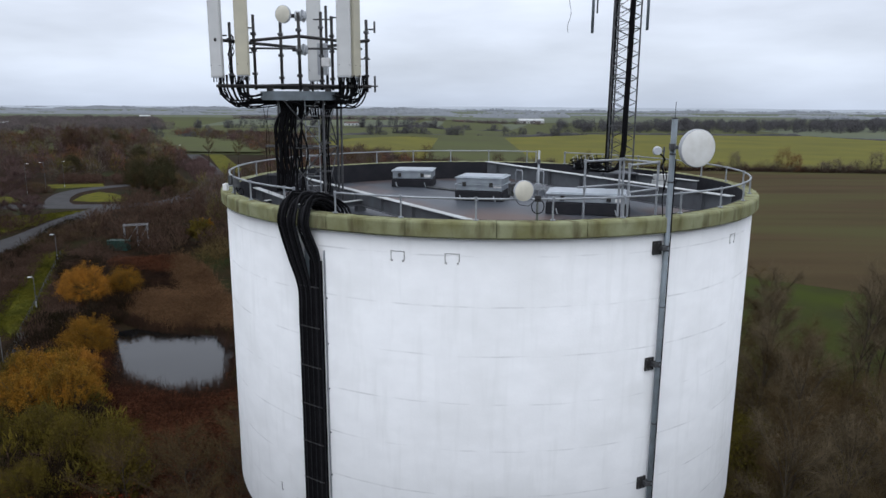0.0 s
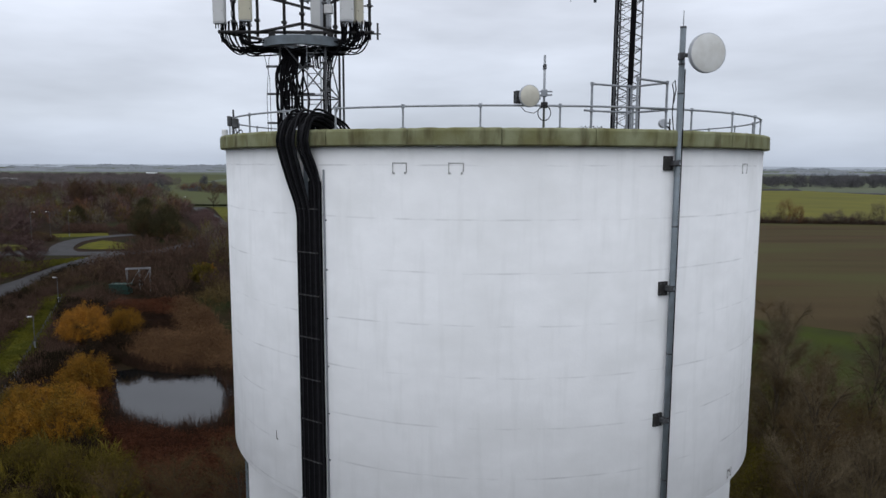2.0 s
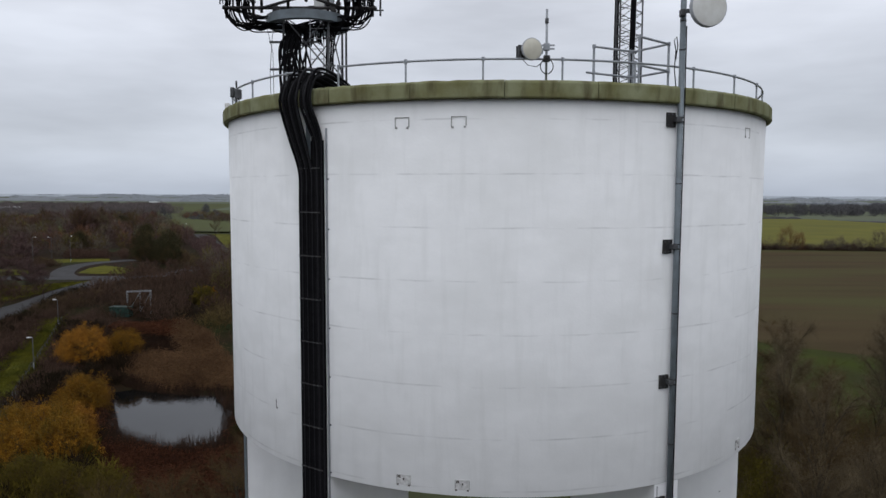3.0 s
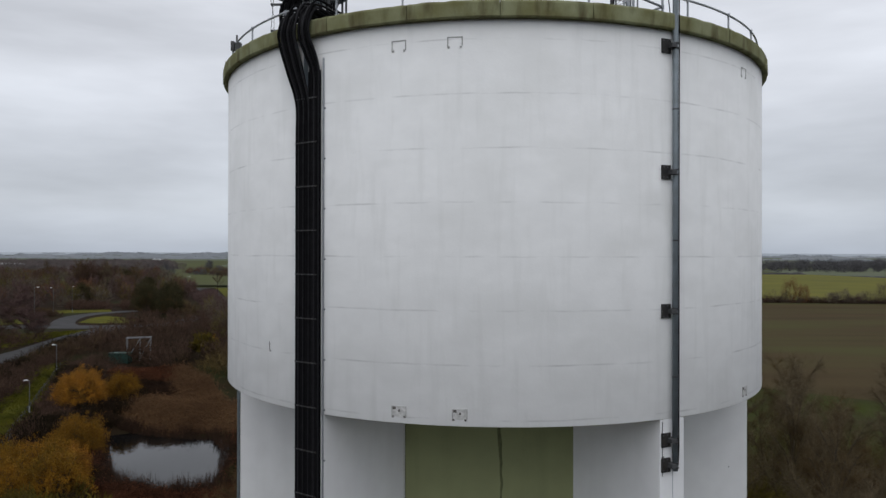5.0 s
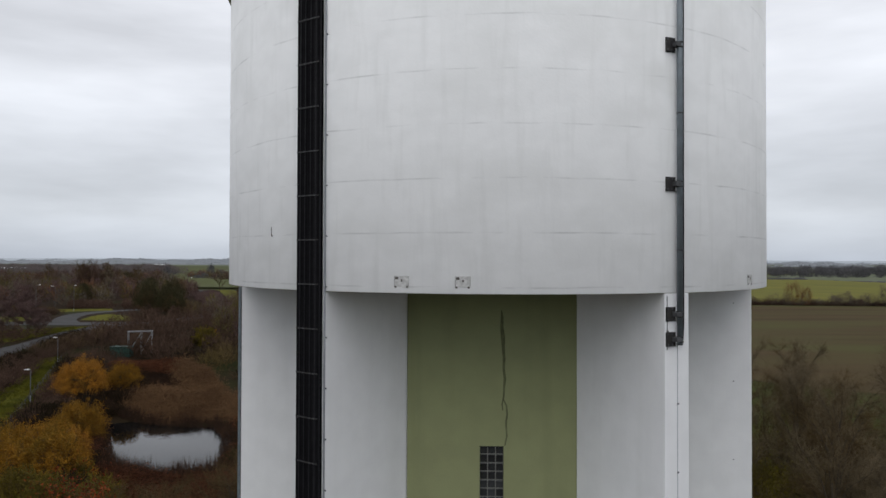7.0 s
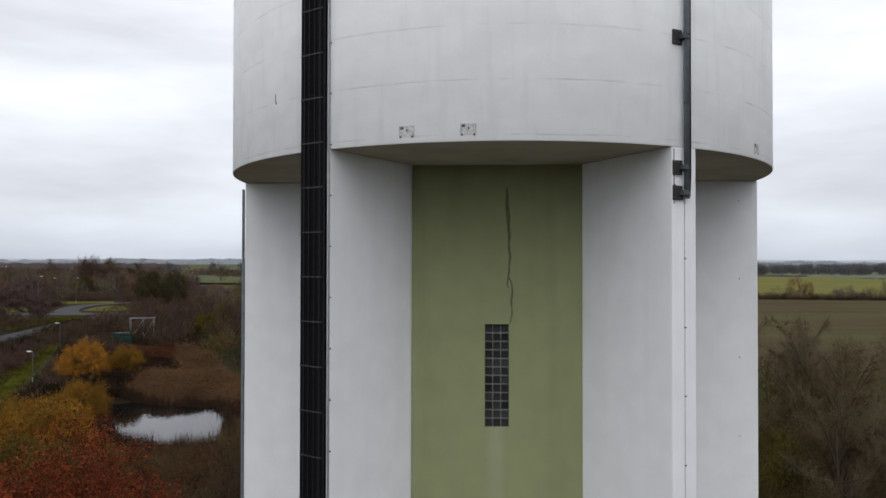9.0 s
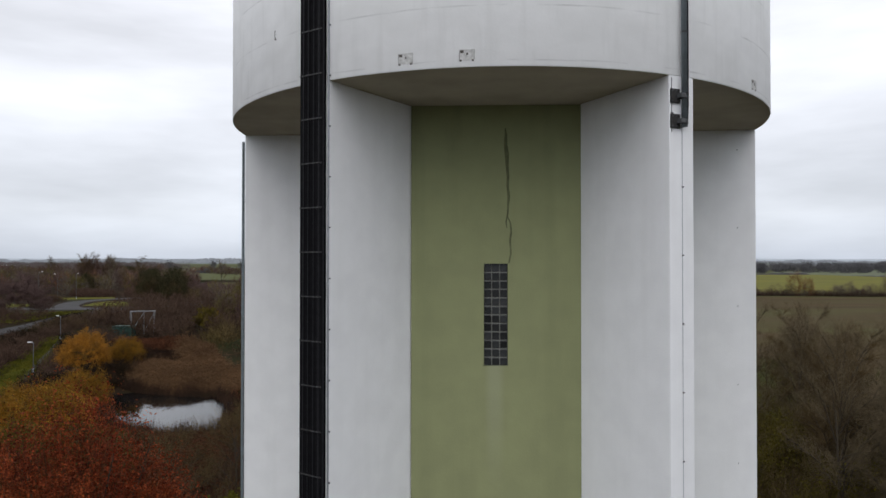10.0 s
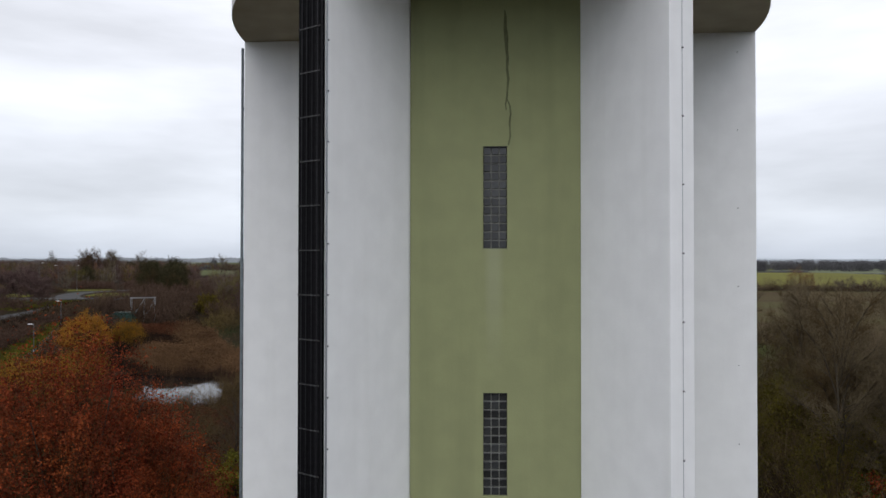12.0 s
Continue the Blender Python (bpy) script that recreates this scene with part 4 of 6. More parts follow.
def wall_patch(a0, a1, z0, z1, name, label, filled):
    """A patched lifting pocket: thin scar outline, filled ones with a raw mortar face."""
    ob = tagged(thing(name, 0, 0, 0), label, "wall patch", "lifting pockets")
    t = 0.16
    e = 0.018
    if filled:
        part("mortar_face", arc_wall(a0 + t, a1 - t, R - 0.01, R + 0.003, z0 + e, z1 - e, 3), M_SCAR, ob)
    r = random.Random(int(a0 * 7 + z0))
    for x0, x1, y0, y1 in ((a0, a0 + t, z0, z1 - e), (a1 - t, a1, z0 + r.uniform(0, .05), z1 - e), (a0, a1, z1 - e, z1)):
        part("scar_edge", arc_wall(x0, x1, R - 0.01, R + 0.007, y0, y1, 3), M_SCAR if (x1 - x0) > 1 and filled else M_FAINT, ob)
    for x in (a0 + 0.1, a1 - 0.45):
        part("rust_spot", arc_wall(x, x + 0.3, R - 0.01, R + 0.009, z0 - 0.005, z0 + 0.035, 2), M_DARKLINE if filled else M_FAINT, ob)
    if filled:
        part("rust_spot", arc_wall(a0 + 0.2, a0 + 0.7, R - 0.01, R + 0.009, z1 - 0.075, z1 - 0.02, 2), M_DARKLINE, ob)
        part("rust_spot", arc_wall(a0 + 1.1, a0 + 1.35, R - 0.01, R + 0.008, z1 - 0.12, z1 - 0.07, 2), M_DARKLINE, ob)


for a0, a1 in ((-16.6, -14.25), (-7.85, -5.5), (48.0, 50.3)):
    wall_patch(a0, a1, 32.23, 32.46, "lifting_pocket", "faint outline of a filled lifting pocket", False)
for a0, a1 in ((-16.5, -14.1), (-7.05, -4.7), (48.7, 50.8)):
    wall_patch(a0, a1, 24.62, 24.86, "lifting_pocket", "patched lifting pocket with rust spots near the drum's edge", True)


def stains():
    """The long repaired crack over the upper window and small scars on the paint."""
    ob = tagged(thing("crack", 0.16, -4.257, 20.5), "dark damp crack running down the olive panel to the window", "crack")
    zs = [3.42, 3.25, 3.0, 2.75, 2.45, 2.2, 1.95, 1.7, 1.45, 1.25, 1.05, 0.9]
    xs = [-0.02, 0.0, -0.01, 0.02, 0.03, 0.05, 0.04, 0.07, 0.05, 0.04, 0.0, 0.02]
    ws = [0.015, 0.04, 0.05, 0.065, 0.045, 0.042, 0.036, 0.04, 0.03, 0.026, 0.022, 0.014]
    for name, X, Z, W in (("damp_line", xs, zs, ws), ("branch_line", [0.03, 0.11, 0.13, 0.10, 0.12, 0.07], [1.2, 1.02, 0.8, 0.6, 0.25, 0.02], [0.014, 0.024, 0.026, 0.03, 0.024, 0.02])):
        bm = bmesh.new()
        rows = []
        for x, z, w in zip(X, Z, W):
            rows.append([bm.verts.new((x + s * w, y, z)) for s, y in ((-1, 0.01), (-0.8, -0.003), (0.8, -0.003), (1, 0.01))])
        for p, q in zip(rows, rows[1:]):
            for k in range(3):
                bm.faces.new((p[k], p[k + 1], q[k + 1], q[k]))
        bmesh.ops.recalc_face_normals(bm, faces=bm.faces)
        part(name, bm, M_CRACK, ob)
    ob = tagged(thing("paint_scar", 0, 0, 0), "small dark tick-shaped scar in the white paint", "scar")
    part("scar_line", arc_wall(-42.55, -42.4, R - 0.01, R + 0.006, 25.74, 25.95, 1), M_DARKLINE, ob)
    part("scar_line", arc_wall(-42.4, -42.1, R - 0.01, R + 0.006, 25.72, 25.76, 1), M_DARKLINE, ob)


stains()


def fin_bolts():
    """Pairs of fixing bolts left in the fins."""
    first = None
    for k, (bx, ang) in enumerate(((7.3, 86.1), (6.75, 86.1))):
        for i in range(10):
            z = 23.9 - 2.35 * i
            d = pol(ang, bx)
            nrm = Vector((math.cos(radians(ang)), math.sin(radians(ang)), 0))
            m = Matrix.Translation((d.x - nrm.x * 0.008, d.y - nrm.y * 0.008, z)) @ Matrix.Rotation(radians(ang + 90), 4, "Z")
            if first is None:
                first = tagged(part("bolt", box(0, 0, 0, 0.032, 0.032, 0.032, bevel=0.008), M_GALV_DK), "small dark fixing bolt in the white fin", "bolt", "fin bolts")
                first.matrix_basis = m
            else:
                copy_thing(first, m)


fin_bolts()


def edge_radio():
    a = -61.7
    p = pol(a, 7.72, 33.1)
    ob = tagged(thing("edge_antenna", *p), "small radio unit and cables clamped on the guard rail", "radio unit")
    part("pole", tube([(0, 0, 0), (0, 0, 0.72)], 0.025, seg=8), M_GALV_DK, ob)
    part("case", box(0.08, -0.1, 0.36, 0.16, 0.12, 0.26, bevel=0.03), M_GALV_DK, ob)
    part("case", box(-0.1, -0.02, 0.42, 0.1, 0.12, 0.26, bevel=0.02), M_GALV_DK, ob)
    part("cable", tube(spline([(0.1, -0.15, 0.25), (0.15, -0.2, 0.1), (0.25, -0.1, 0.05), (0.18, 0.05, 0.2), (0.05, 0.0, 0.1)], 4), 0.014, seg=5), M_CABLE, ob)
    ob = tagged(thing("edge_box", *pol(-68.5, 7.85, 33.1)), "small white plastic box on the coping", "box")
    part("case", box(0, 0, 0.12, 0.12, 0.2, 0.24, bevel=0.02), M_WHITE, ob)
    ob = tagged(thing("timber_stack", 6.0, 1.6, DECK), "small stack of weathered blocks on the roof", "blocks")
    for i in range(4):
        part("block", box(0.02 * i, 0, 0.12 + 0.2 * i, 0.7 - 0.05 * i, 0.3, 0.18, Matrix.Rotation(0.1 * i, 4, "Z"), 0.01), M_FLANGE, ob)
    ob = tagged(thing("rail_radio", 6.55, 3.75, 33.1), "grey finned radio on a short post at the guard rail", "radio unit")
    part("case", tube([(-0.12, 0.1, 0.8), (-0.16, -0.16, 0.8)], 0.17, 0.14, seg=12), M_RADIO, ob)
    part("post", tube([(0.1, 0, 0.0), (0.1, 0, 0.95)], 0.03, seg=6), M_GALV_DK, ob)
    part("arm", tube([(-0.1, 0, 0.8), (0.14, 0, 0.8)], 0.03, seg=6), M_GALV_DK, ob)
    part("cable", tube(spline([(-0.05, -0.1, 0.7), (0.12, -0.12, 0.5), (0.02, -0.1, 0.25), (0.14, -0.08, 0.05)], 4), 0.03, seg=5), M_CABLE, ob)


edge_radio()


# ---- the land ----
def ground_z(x, y):
    u = -0.53 * x + 0.85 * y
    z = 6.0 * sstep(70, 200, u) * sstep(10, -60, x)
    # hollow of the pond
    d = np.hypot((x + 44) / 16.0, (y - 71) / 15.0)
    return z * sstep(0.9, 1.6, d) - 0.9 * (1 - sstep(0.8, 1.1, d))


M_GROUND = mat("rough_winter_ground", (0.024, 0.014, 0.008), (0.015, 0.011, 0.006), scale=0.25, rough=0.95, third=(0.022, 0.027, 0.009), third_scale=0.03, third_lo=0.52, third_hi=0.66, bump=0.4, bump_scale=2)
M_PLOUGH = mat("bare_field_soil", (0.062, 0.043, 0.022), (0.047, 0.034, 0.0165), scale=0.06, rough=0.95, third=(0.060, 0.056, 0.022), third_scale=0.02, third_lo=0.42, third_hi=0.62, stretch=(0.25, 1.6, 1))
M_CROP = mat("young_crop", (0.128, 0.120, 0.026), (0.100, 0.098, 0.026), scale=0.02, rough=0.95)
M_PASTURE = mat("pasture", (0.075, 0.085, 0.034), (0.066, 0.07, 0.034), scale=0.01, rough=0.95)
# pasture green paled and greyed, distance haze put into the colour
M_PASTURE_HAZE = mat("haze_tinted_pasture", (0.110, 0.120, 0.078), (0.09, 0.105, 0.074), scale=0.006, rough=0.95)
M_GRASS = mat("mown_grass", (0.098, 0.094, 0.012), (0.062, 0.064, 0.010), scale=0.4, rough=0.95)
M_MEADOW = mat("rank_winter_grass", (0.037, 0.048, 0.008), (0.030, 0.034, 0.011), scale=0.10, rough=0.95, bump=0.3, bump_scale=3)
M_ROAD = mat("worn_asphalt", (0.060, 0.059, 0.060), (0.047, 0.046, 0.047), scale=0.3, rough=0.8)
M_WATER = mat("still_pond_water", (0.004, 0.005, 0.006), (0.004, 0.005, 0.005), scale=0.3, rough=0.02, bump=0.006, bump_scale=0.8, spec=0.24)
M_REED = mat("dead_reed", (0.102, 0.041, 0.021), (0.051, 0.021, 0.012), scale=0.12, rough=0.9, rand=0.6, island=True)
M_REED_DARK = mat("dark_wet_sedge", (0.034, 0.019, 0.012), (0.022, 0.013, 0.009), scale=0.2, rough=0.9, rand=0.4, island=True)
M_REED_TAN = mat("tan_reed", (0.153, 0.088, 0.045), (0.104, 0.059, 0.031), scale=0.12, rough=0.9, rand=0.35, island=True)
M_BARK = mat("dark_bark", (0.045, 0.036, 0.028), (0.065, 0.055, 0.04), scale=3, rough=0.95)
M_TWIG = mat("bare_twig", (0.080, 0.055, 0.026), (0.054, 0.038, 0.018), scale=0.3, rough=0.95, rand=0.35, island=True)
M_TWIG_PALE = mat("pale_bare_twig", (0.125, 0.098, 0.06), (0.075, 0.058, 0.034), scale=0.3, rough=0.95, rand=0.35, island=True)
M_SCRUB = mat("brown_scrub", (0.021, 0.013, 0.008), (0.014, 0.011, 0.006), scale=0.08, rough=0.95, rand=0.5, island=True, third=(0.026, 0.027, 0.008), third_scale=0.04, third_lo=0.55, third_hi=0.68)
M_LEAF_OR = mat("orange_leaf", (0.36, 0.155, 0.02), (0.19, 0.095, 0.018), scale=0.5, rough=0.8, rand=0.4, island=True)
M_LEAF_AMBER = mat("amber_leaf", (0.27, 0.125, 0.014), (0.12, 0.075, 0.012), scale=0.35, rough=0.8, rand=0.45, island=True)
M_LEAF_YE = mat("mustard_leaf", (0.215, 0.105, 0.013), (0.13, 0.07, 0.012), scale=0.5, rough=0.8, rand=0.4, island=True)
M_LEAF_RED = mat("copper_red_leaf", (0.165, 0.027, 0.012), (0.21, 0.052, 0.015), scale=0.35, rough=0.8, rand=0.5, island=True, third=(0.075, 0.018, 0.009), third_scale=0.8, third_lo=0.46, third_hi=0.6)
M_LEAF_LIME = mat("lime_yellow_leaf", (0.14, 0.125, 0.016), (0.07, 0.075, 0.013), scale=0.5, rough=0.8, rand=0.4, island=True)
M_LEAF_OLIVE = mat("olive_leaf", (0.095, 0.072, 0.011), (0.055, 0.045, 0.009), scale=0.4, rough=0.85, rand=0.4, island=True)
M_LEAF_THICKET = mat("olive_thicket_leaf", (0.090, 0.076, 0.010), (0.040, 0.033, 0.010), scale=0.12, rough=0.85, rand=0.5, island=True, contrast=(0.42, 0.58))
M_LEAF_DK = mat("dark_evergreen", (0.046, 0.043, 0.020), (0.028, 0.028, 0.014), scale=0.3, rough=0.9, rand=0.4, island=True)
# twig colour greyed and lightened: distance haze is painted in
M_FARWOOD_HAZE = mat("far_wood", (0.085, 0.083, 0.086), (0.058, 0.058, 0.061), scale=0.02, rough=0.95, rand=0.18, island=True)
M_WOOD = mat("winter_wood_twigs", (0.066, 0.040, 0.030), (0.045, 0.030, 0.020), scale=0.03, rough=0.95, rand=0.45, island=True, third=(0.085, 0.062, 0.024), third_scale=0.03, third_lo=0.55, third_hi=0.68)
M_WOOD_PURPLE = mat("purple_birch_twigs", (0.086, 0.056, 0.052), (0.058, 0.038, 0.034), scale=0.05, rough=0.95, rand=0.4, island=True)
M_WOOD_GREY = mat("grey_brown_twigs", (0.100, 0.082, 0.064), (0.068, 0.055, 0.042), scale=0.05, rough=0.95, rand=0.4, island=True)
M_WOOD_OLIVE = mat("olive_winter_twigs", (0.092, 0.076, 0.024), (0.060, 0.050, 0.020), scale=0.05, rough=0.95, rand=0.4, island=True)
M_WOOD_RUST = mat("rust_winter_twigs", (0.125, 0.060, 0.030), (0.080, 0.042, 0.024), scale=0.05, rough=0.95, rand=0.4, island=True)
# brown twigs with the same haze mixed into the colour
M_FARBROWN_HAZE = mat("haze_tinted_brown_wood", (0.115, 0.096, 0.092), (0.080, 0.070, 0.068), scale=0.02, rough=0.95, rand=0.2, island=True)
# air haze painted into the base colours: wood and hills go pale blue-grey
M_HAZEWOOD = mat("haze_tinted_far_wood", (0.20, 0.215, 0.23), (0.17, 0.185, 0.20), scale=0.004, rough=1.0, rand=0.12, island=True)
M_HILL_HAZE = mat("haze_tinted_hill", (0.36, 0.39, 0.42), (0.31, 0.34, 0.37), scale=0.002, rough=1.0)


def ground_sheet():
    rr = np.concatenate([np.linspace(0, 200, 70)[1:], np.geomspace(206, 4900, 55)])
    na = 240
    aa = np.linspace(0, 2 * np.pi, na, endpoint=False)
    X = np.outer(rr, np.sin(aa))
    Y = np.outer(rr, np.cos(aa))
    Z = ground_z(X, Y)
    v = np.concatenate([[[0, 0, 0]], np.stack([X, Y, Z], -1).reshape(-1, 3)])
    f = []
    for i in range(na):
        f.append((0, 1 + (i + 1) % na, 1 + i))
    tri = np.array(f)
    i, k = np.meshgrid(np.arange(len(rr) - 1), np.arange(na), indexing="ij")
    a, b = 1 + i * na + k, 1 + i * na + (k + 1) % na
    c, d = a + na, b + na
    q1 = np.stack([a, b, d], -1).reshape(-1, 3)
    q2 = np.stack([a, d, c], -1).reshape(-1, 3)
    ob = mesh_arrays("ground", v, np.concatenate([tri, q1, q2]), M_GROUND, smooth=True)
    return tagged(ob, "rough brown winter ground around the tower", "ground", kind="structure")


def patch(name, poly, dz, material, label, category, cell=6.0):
    """A flat area draped on the ground: polygon clipped into cells."""
    bm = bmesh.new()
    bm.faces.new([bm.verts.new((x, y, 0)) for x, y in poly])
    xs, ys = [p[0] for p in poly], [p[1] for p in poly]
    for lo, hi, ax in ((min(xs), max(xs), 0), (min(ys), max(ys), 1)):
        n = min(60, int((hi - lo) / cell))
        for i in range(1, n + 1):
            co = [0, 0, 0]
            co[ax] = lo + (hi - lo) * i / (n + 1)
            no = [0, 0, 0]
            no[ax] = 1
            bmesh.ops.bisect_plane(bm, geom=bm.verts[:] + bm.edges[:] + bm.faces[:], plane_co=co, plane_no=no)
    for v in bm.verts:
        v.co.z = float(ground_z(v.co.x, v.co.y)) + dz
    bmesh.ops.recalc_face_normals(bm, faces=bm.faces)
    if sum(f.normal.z for f in bm.faces) < 0:
        bmesh.ops.reverse_faces(bm, faces=bm.faces)
    return tagged(part(name, bm, material, smooth=True), label, category, kind="structure")


def ribbon(name, pts, width, dz, material, label, category):
    """A road or path along points, draped on the ground."""
    P = [Vector((x, y, 0)) for x, y in pts]
    fine = []
    for i in range(len(P) - 1):
        p0, p1, p2, p3 = P[max(i - 1, 0)], P[i], P[i + 1], P[min(i + 2, len(P) - 1)]
        for k in range(8):
            t = k / 8
            fine.append(0.5 * ((2 * p1) + (p2 - p0) * t + (2 * p0 - 5 * p1 + 4 * p2 - p3) * t * t + (3 * p1 - p0 - 3 * p2 + p3) * t ** 3))
    fine.append(P[-1])
    bm = bmesh.new()
    rows = []
    for i, p in enumerate(fine):
        d = (fine[min(i + 1, len(fine) - 1)] - fine[max(i - 1, 0)]).normalized()
        nrm = Vector((-d.y, d.x, 0))
        row = []
        for s in (-0.5, -0.17, 0.17, 0.5):
            q = p + nrm * width * s
            row.append(bm.verts.new((q.x, q.y, float(ground_z(q.x, q.y)) + dz)))
        rows.append(row)
    for a, b in zip(rows, rows[1:]):
        for k in range(3):
            bm.faces.new((a[k + 1], a[k], b[k], b[k + 1]))
    bmesh.ops.recalc_face_normals(bm, faces=bm.faces)
    if sum(f.normal.z for f in bm.faces) < 0:
        bmesh.ops.reverse_faces(bm, faces=bm.faces)
    return tagged(part(name, bm, material, smooth=True), label, category, kind="structure")


ground_sheet()
patch("field", [(-200, 384), (440, 384), (2600, 1200), (2600, 4300), (-2300, 4300), (-1600, 1100), (-560, 620), (-320, 620), (-210, 560)], 0.3, M_PASTURE, "wide dull green farmland to the horizon", "field", 150)
# right of the tower: bare field, crop beyond its hedge, pastures to the horizon
patch("field", [(40, 150), (62, 122), (110, 88), (330, 40), (420, 340), (160, 366), (-40, 375), (-30, 200)], 0.06, M_PLOUGH, "dark bare winter field", "field", 20)
patch("field", [(10, 80), (36, 62), (56, 60), (110, 42), (330, -10), (330, 39), (110, 87), (62, 122), (20, 150)], 0.05, M_MEADOW, "green grass margin along the bare field", "field", 20)
patch("field", [(-75, 384), (160, 373), (420, 347), (700, 560), (420, 700), (395, 800), (150, 800), (20, 690), (-90, 560), (-105, 480)], 1.6, M_CROP, "bright yellow-green winter crop field", "field", 14)
patch("field", [(-330, 400), (-120, 390), (-112, 480), (-96, 562), (15, 694), (60, 900), (-300, 900), (-420, 720)], 1.3, M_PASTURE, "dull green pasture beyond the woods", "field", 14)
# beyond the crop some fields take the pasture colour with painted haze
patch("field", [(400, 830), (430, 720), (720, 580), (1200, 900), (900, 1500), (420, 1000)], 0.5, M_PASTURE_HAZE, "green pasture behind hedges, paled by painted haze", "field", 60)
patch("field", [(-250, 604), (-80, 644), (140, 810), (60, 900), (-310, 760)], 0.5, M_PASTURE, "green pasture with hedgerows", "field", 40)
patch("field", [(-320, 780), (60, 915), (120, 1250), (-420, 1300)], 0.6, M_PASTURE_HAZE, "pasture beyond the hedgerow, paled by painted haze", "field", 60)
patch("field", [(-1500, 1500), (-500, 1400), (200, 1350), (1100, 1700), (2200, 1500), (2600, 3000), (600, 4300), (-1800, 4000)], 0.9, M_PASTURE_HAZE, "distant farmland, haze painted into its colour", "field", 200)
patch("verge", [(-89.2, 120.5), (-87.4, 123.1), (-83.3, 113.8), (-74.8, 93.4), (-70.3, 82.9), (-68.5, 77), (-73, 81.3), (-76, 88.9), (-81.6, 102.1)], 0.07, M_GRASS, "mown green verge beside the footpath", "grass verge", 5)
patch("verge", [(-126, 154), (-114, 158.8), (-105.4, 168.2), (-106, 162), (-106.4, 146), (-108, 137.2), (-118, 140)], 0.07, M_GRASS, "green grass between road and roundabout", "grass verge", 5)
patch("verge", [(-119.3, 187.1), (-123, 200.4), (-122.6, 209.4), (-114, 204), (-106, 195.7), (-102.5, 186.5), (-112.6, 185)], 0.07, M_GRASS, "green roundabout island grass", "grass verge", 5)
patch("verge", [(-142.8, 217), (-128, 224), (-133.4, 233.4), (-151.6, 228.6)], 0.07, M_GRASS, "green grass behind the roundabout", "grass verge", 5)
patch("verge", [(-150, 196), (-139, 193.8), (-133, 184.7), (-136, 179.4), (-152, 181)], 0.07, M_GRASS, "green roundabout grass", "grass verge", 5)
patch("verge", [(-92, 240), (-89, 246), (-101, 296), (-138, 382), (-158, 412), (-162, 404), (-143, 372), (-113, 300), (-97, 262)], 0.07, M_GRASS, "bright green verge along the far road", "grass verge", 8)
ribbon("footpath", [(-54, 46), (-60.5, 62), (-64.5, 72), (-67.5, 79)], 1.3, 0.09, M_ROAD, "narrow asphalt footpath beside the verge", "footpath")
ribbon("road", [(-101, 60), (-101.5, 95), (-101, 124.7), (-100.3, 133.8), (-101.1, 146.8), (-102, 162.6), (-101, 173.8), (-93, 184)], 7.5, 0.05, M_ROAD, "grey two-lane road curving to a roundabout", "road")
ribbon("road", [(-175, 172), (-150, 173.5), (-133.3, 174.2), (-123.8, 174.8), (-115.8, 175.2), (-107.8, 175.9), (-99, 178.5), (-90, 184)], 8.5, 0.045, M_ROAD, "grey roundabout carriageway", "road")
ribbon("road", [(-116, 176), (-122.3, 184), (-128, 196), (-131, 208), (-129, 219), (-120, 230), (-108, 236)], 6.6, 0.055, M_ROAD, "grey road curving round the roundabout's island", "road")
ribbon("road", [(-90, 184), (-89, 205), (-92, 228), (-97, 250), (-108, 280), (-121, 308), (-150, 370), (-190, 450), (-250, 560), (-330, 720)], 7.0, 0.06, M_ROAD, "grey road leading away through the woods", "road")


POND = [(-60, 88.5), (-55, 85.5), (-50, 83.5), (-44, 82), (-38, 81), (-34.5, 76), (-32.6, 69), (-30.8, 62.5), (-34, 59.6), (-38.5, 60), (-42.5, 61.6), (-46.5, 65), (-50, 71), (-54, 79)]


def pond_water():
    n = len(POND)
    bm = bmesh.new()
    vs = []
    for i in range(n):
        p = [Vector((*POND[(i + k) % n], 0)) for k in (-1, 0, 1, 2)]
        for k in range(6):
            t = k / 6
            q = 0.5 * ((2 * p[1]) + (p[2] - p[0]) * t + (2 * p[0] - 5 * p[1] + 4 * p[2] - p[3]) * t * t + (3 * p[1] - p[0] - 3 * p[2] + p[3]) * t ** 3)
            w = 0.35 * math.sin(i * 3.1 + k * 1.9)
            vs.append(bm.verts.new((q.x + w, q.y + 0.6 * w, -0.12)))
    bm.faces.new(vs)
    bmesh.ops.recalc_face_normals(bm, faces=bm.faces)
    if list(bm.faces)[0].normal.z < 0:
        bmesh.ops.reverse_faces(bm, faces=bm.faces)
    return tagged(part("water", bm, M_WATER), "still dark pond reflecting the overcast sky", "pond", kind="structure")


pond_water()
rng = np.random.default_rng(7)


def cards(c, size, aspect=1.0, tri=True, up=0.0, seed_rng=None):
    """Small random leaf shapes at the centres c: arrays of verts and faces."""
    g = seed_rng or rng
    n = len(c)
    d = g.normal(size=(n, 3))
    d[:, 2] = d[:, 2] * (1 - up) + up * 2
    d /= np.linalg.norm(d, axis=1, keepdims=True)
    e = g.normal(size=(n, 3))
    e -= d * (e * d).sum(1, keepdims=True)
    e /= np.linalg.norm(e, axis=1, keepdims=True)
    s = (size * g.uniform(0.6, 1.4, n))[:, None]
    a, b = d * s, e * s * aspect
    v = np.stack([c - a, c + b * 0.55, c + a, c - b * 0.55], 1).reshape(-1, 3)
    f = np.arange(4 * n).reshape(n, 4)
    return v, f


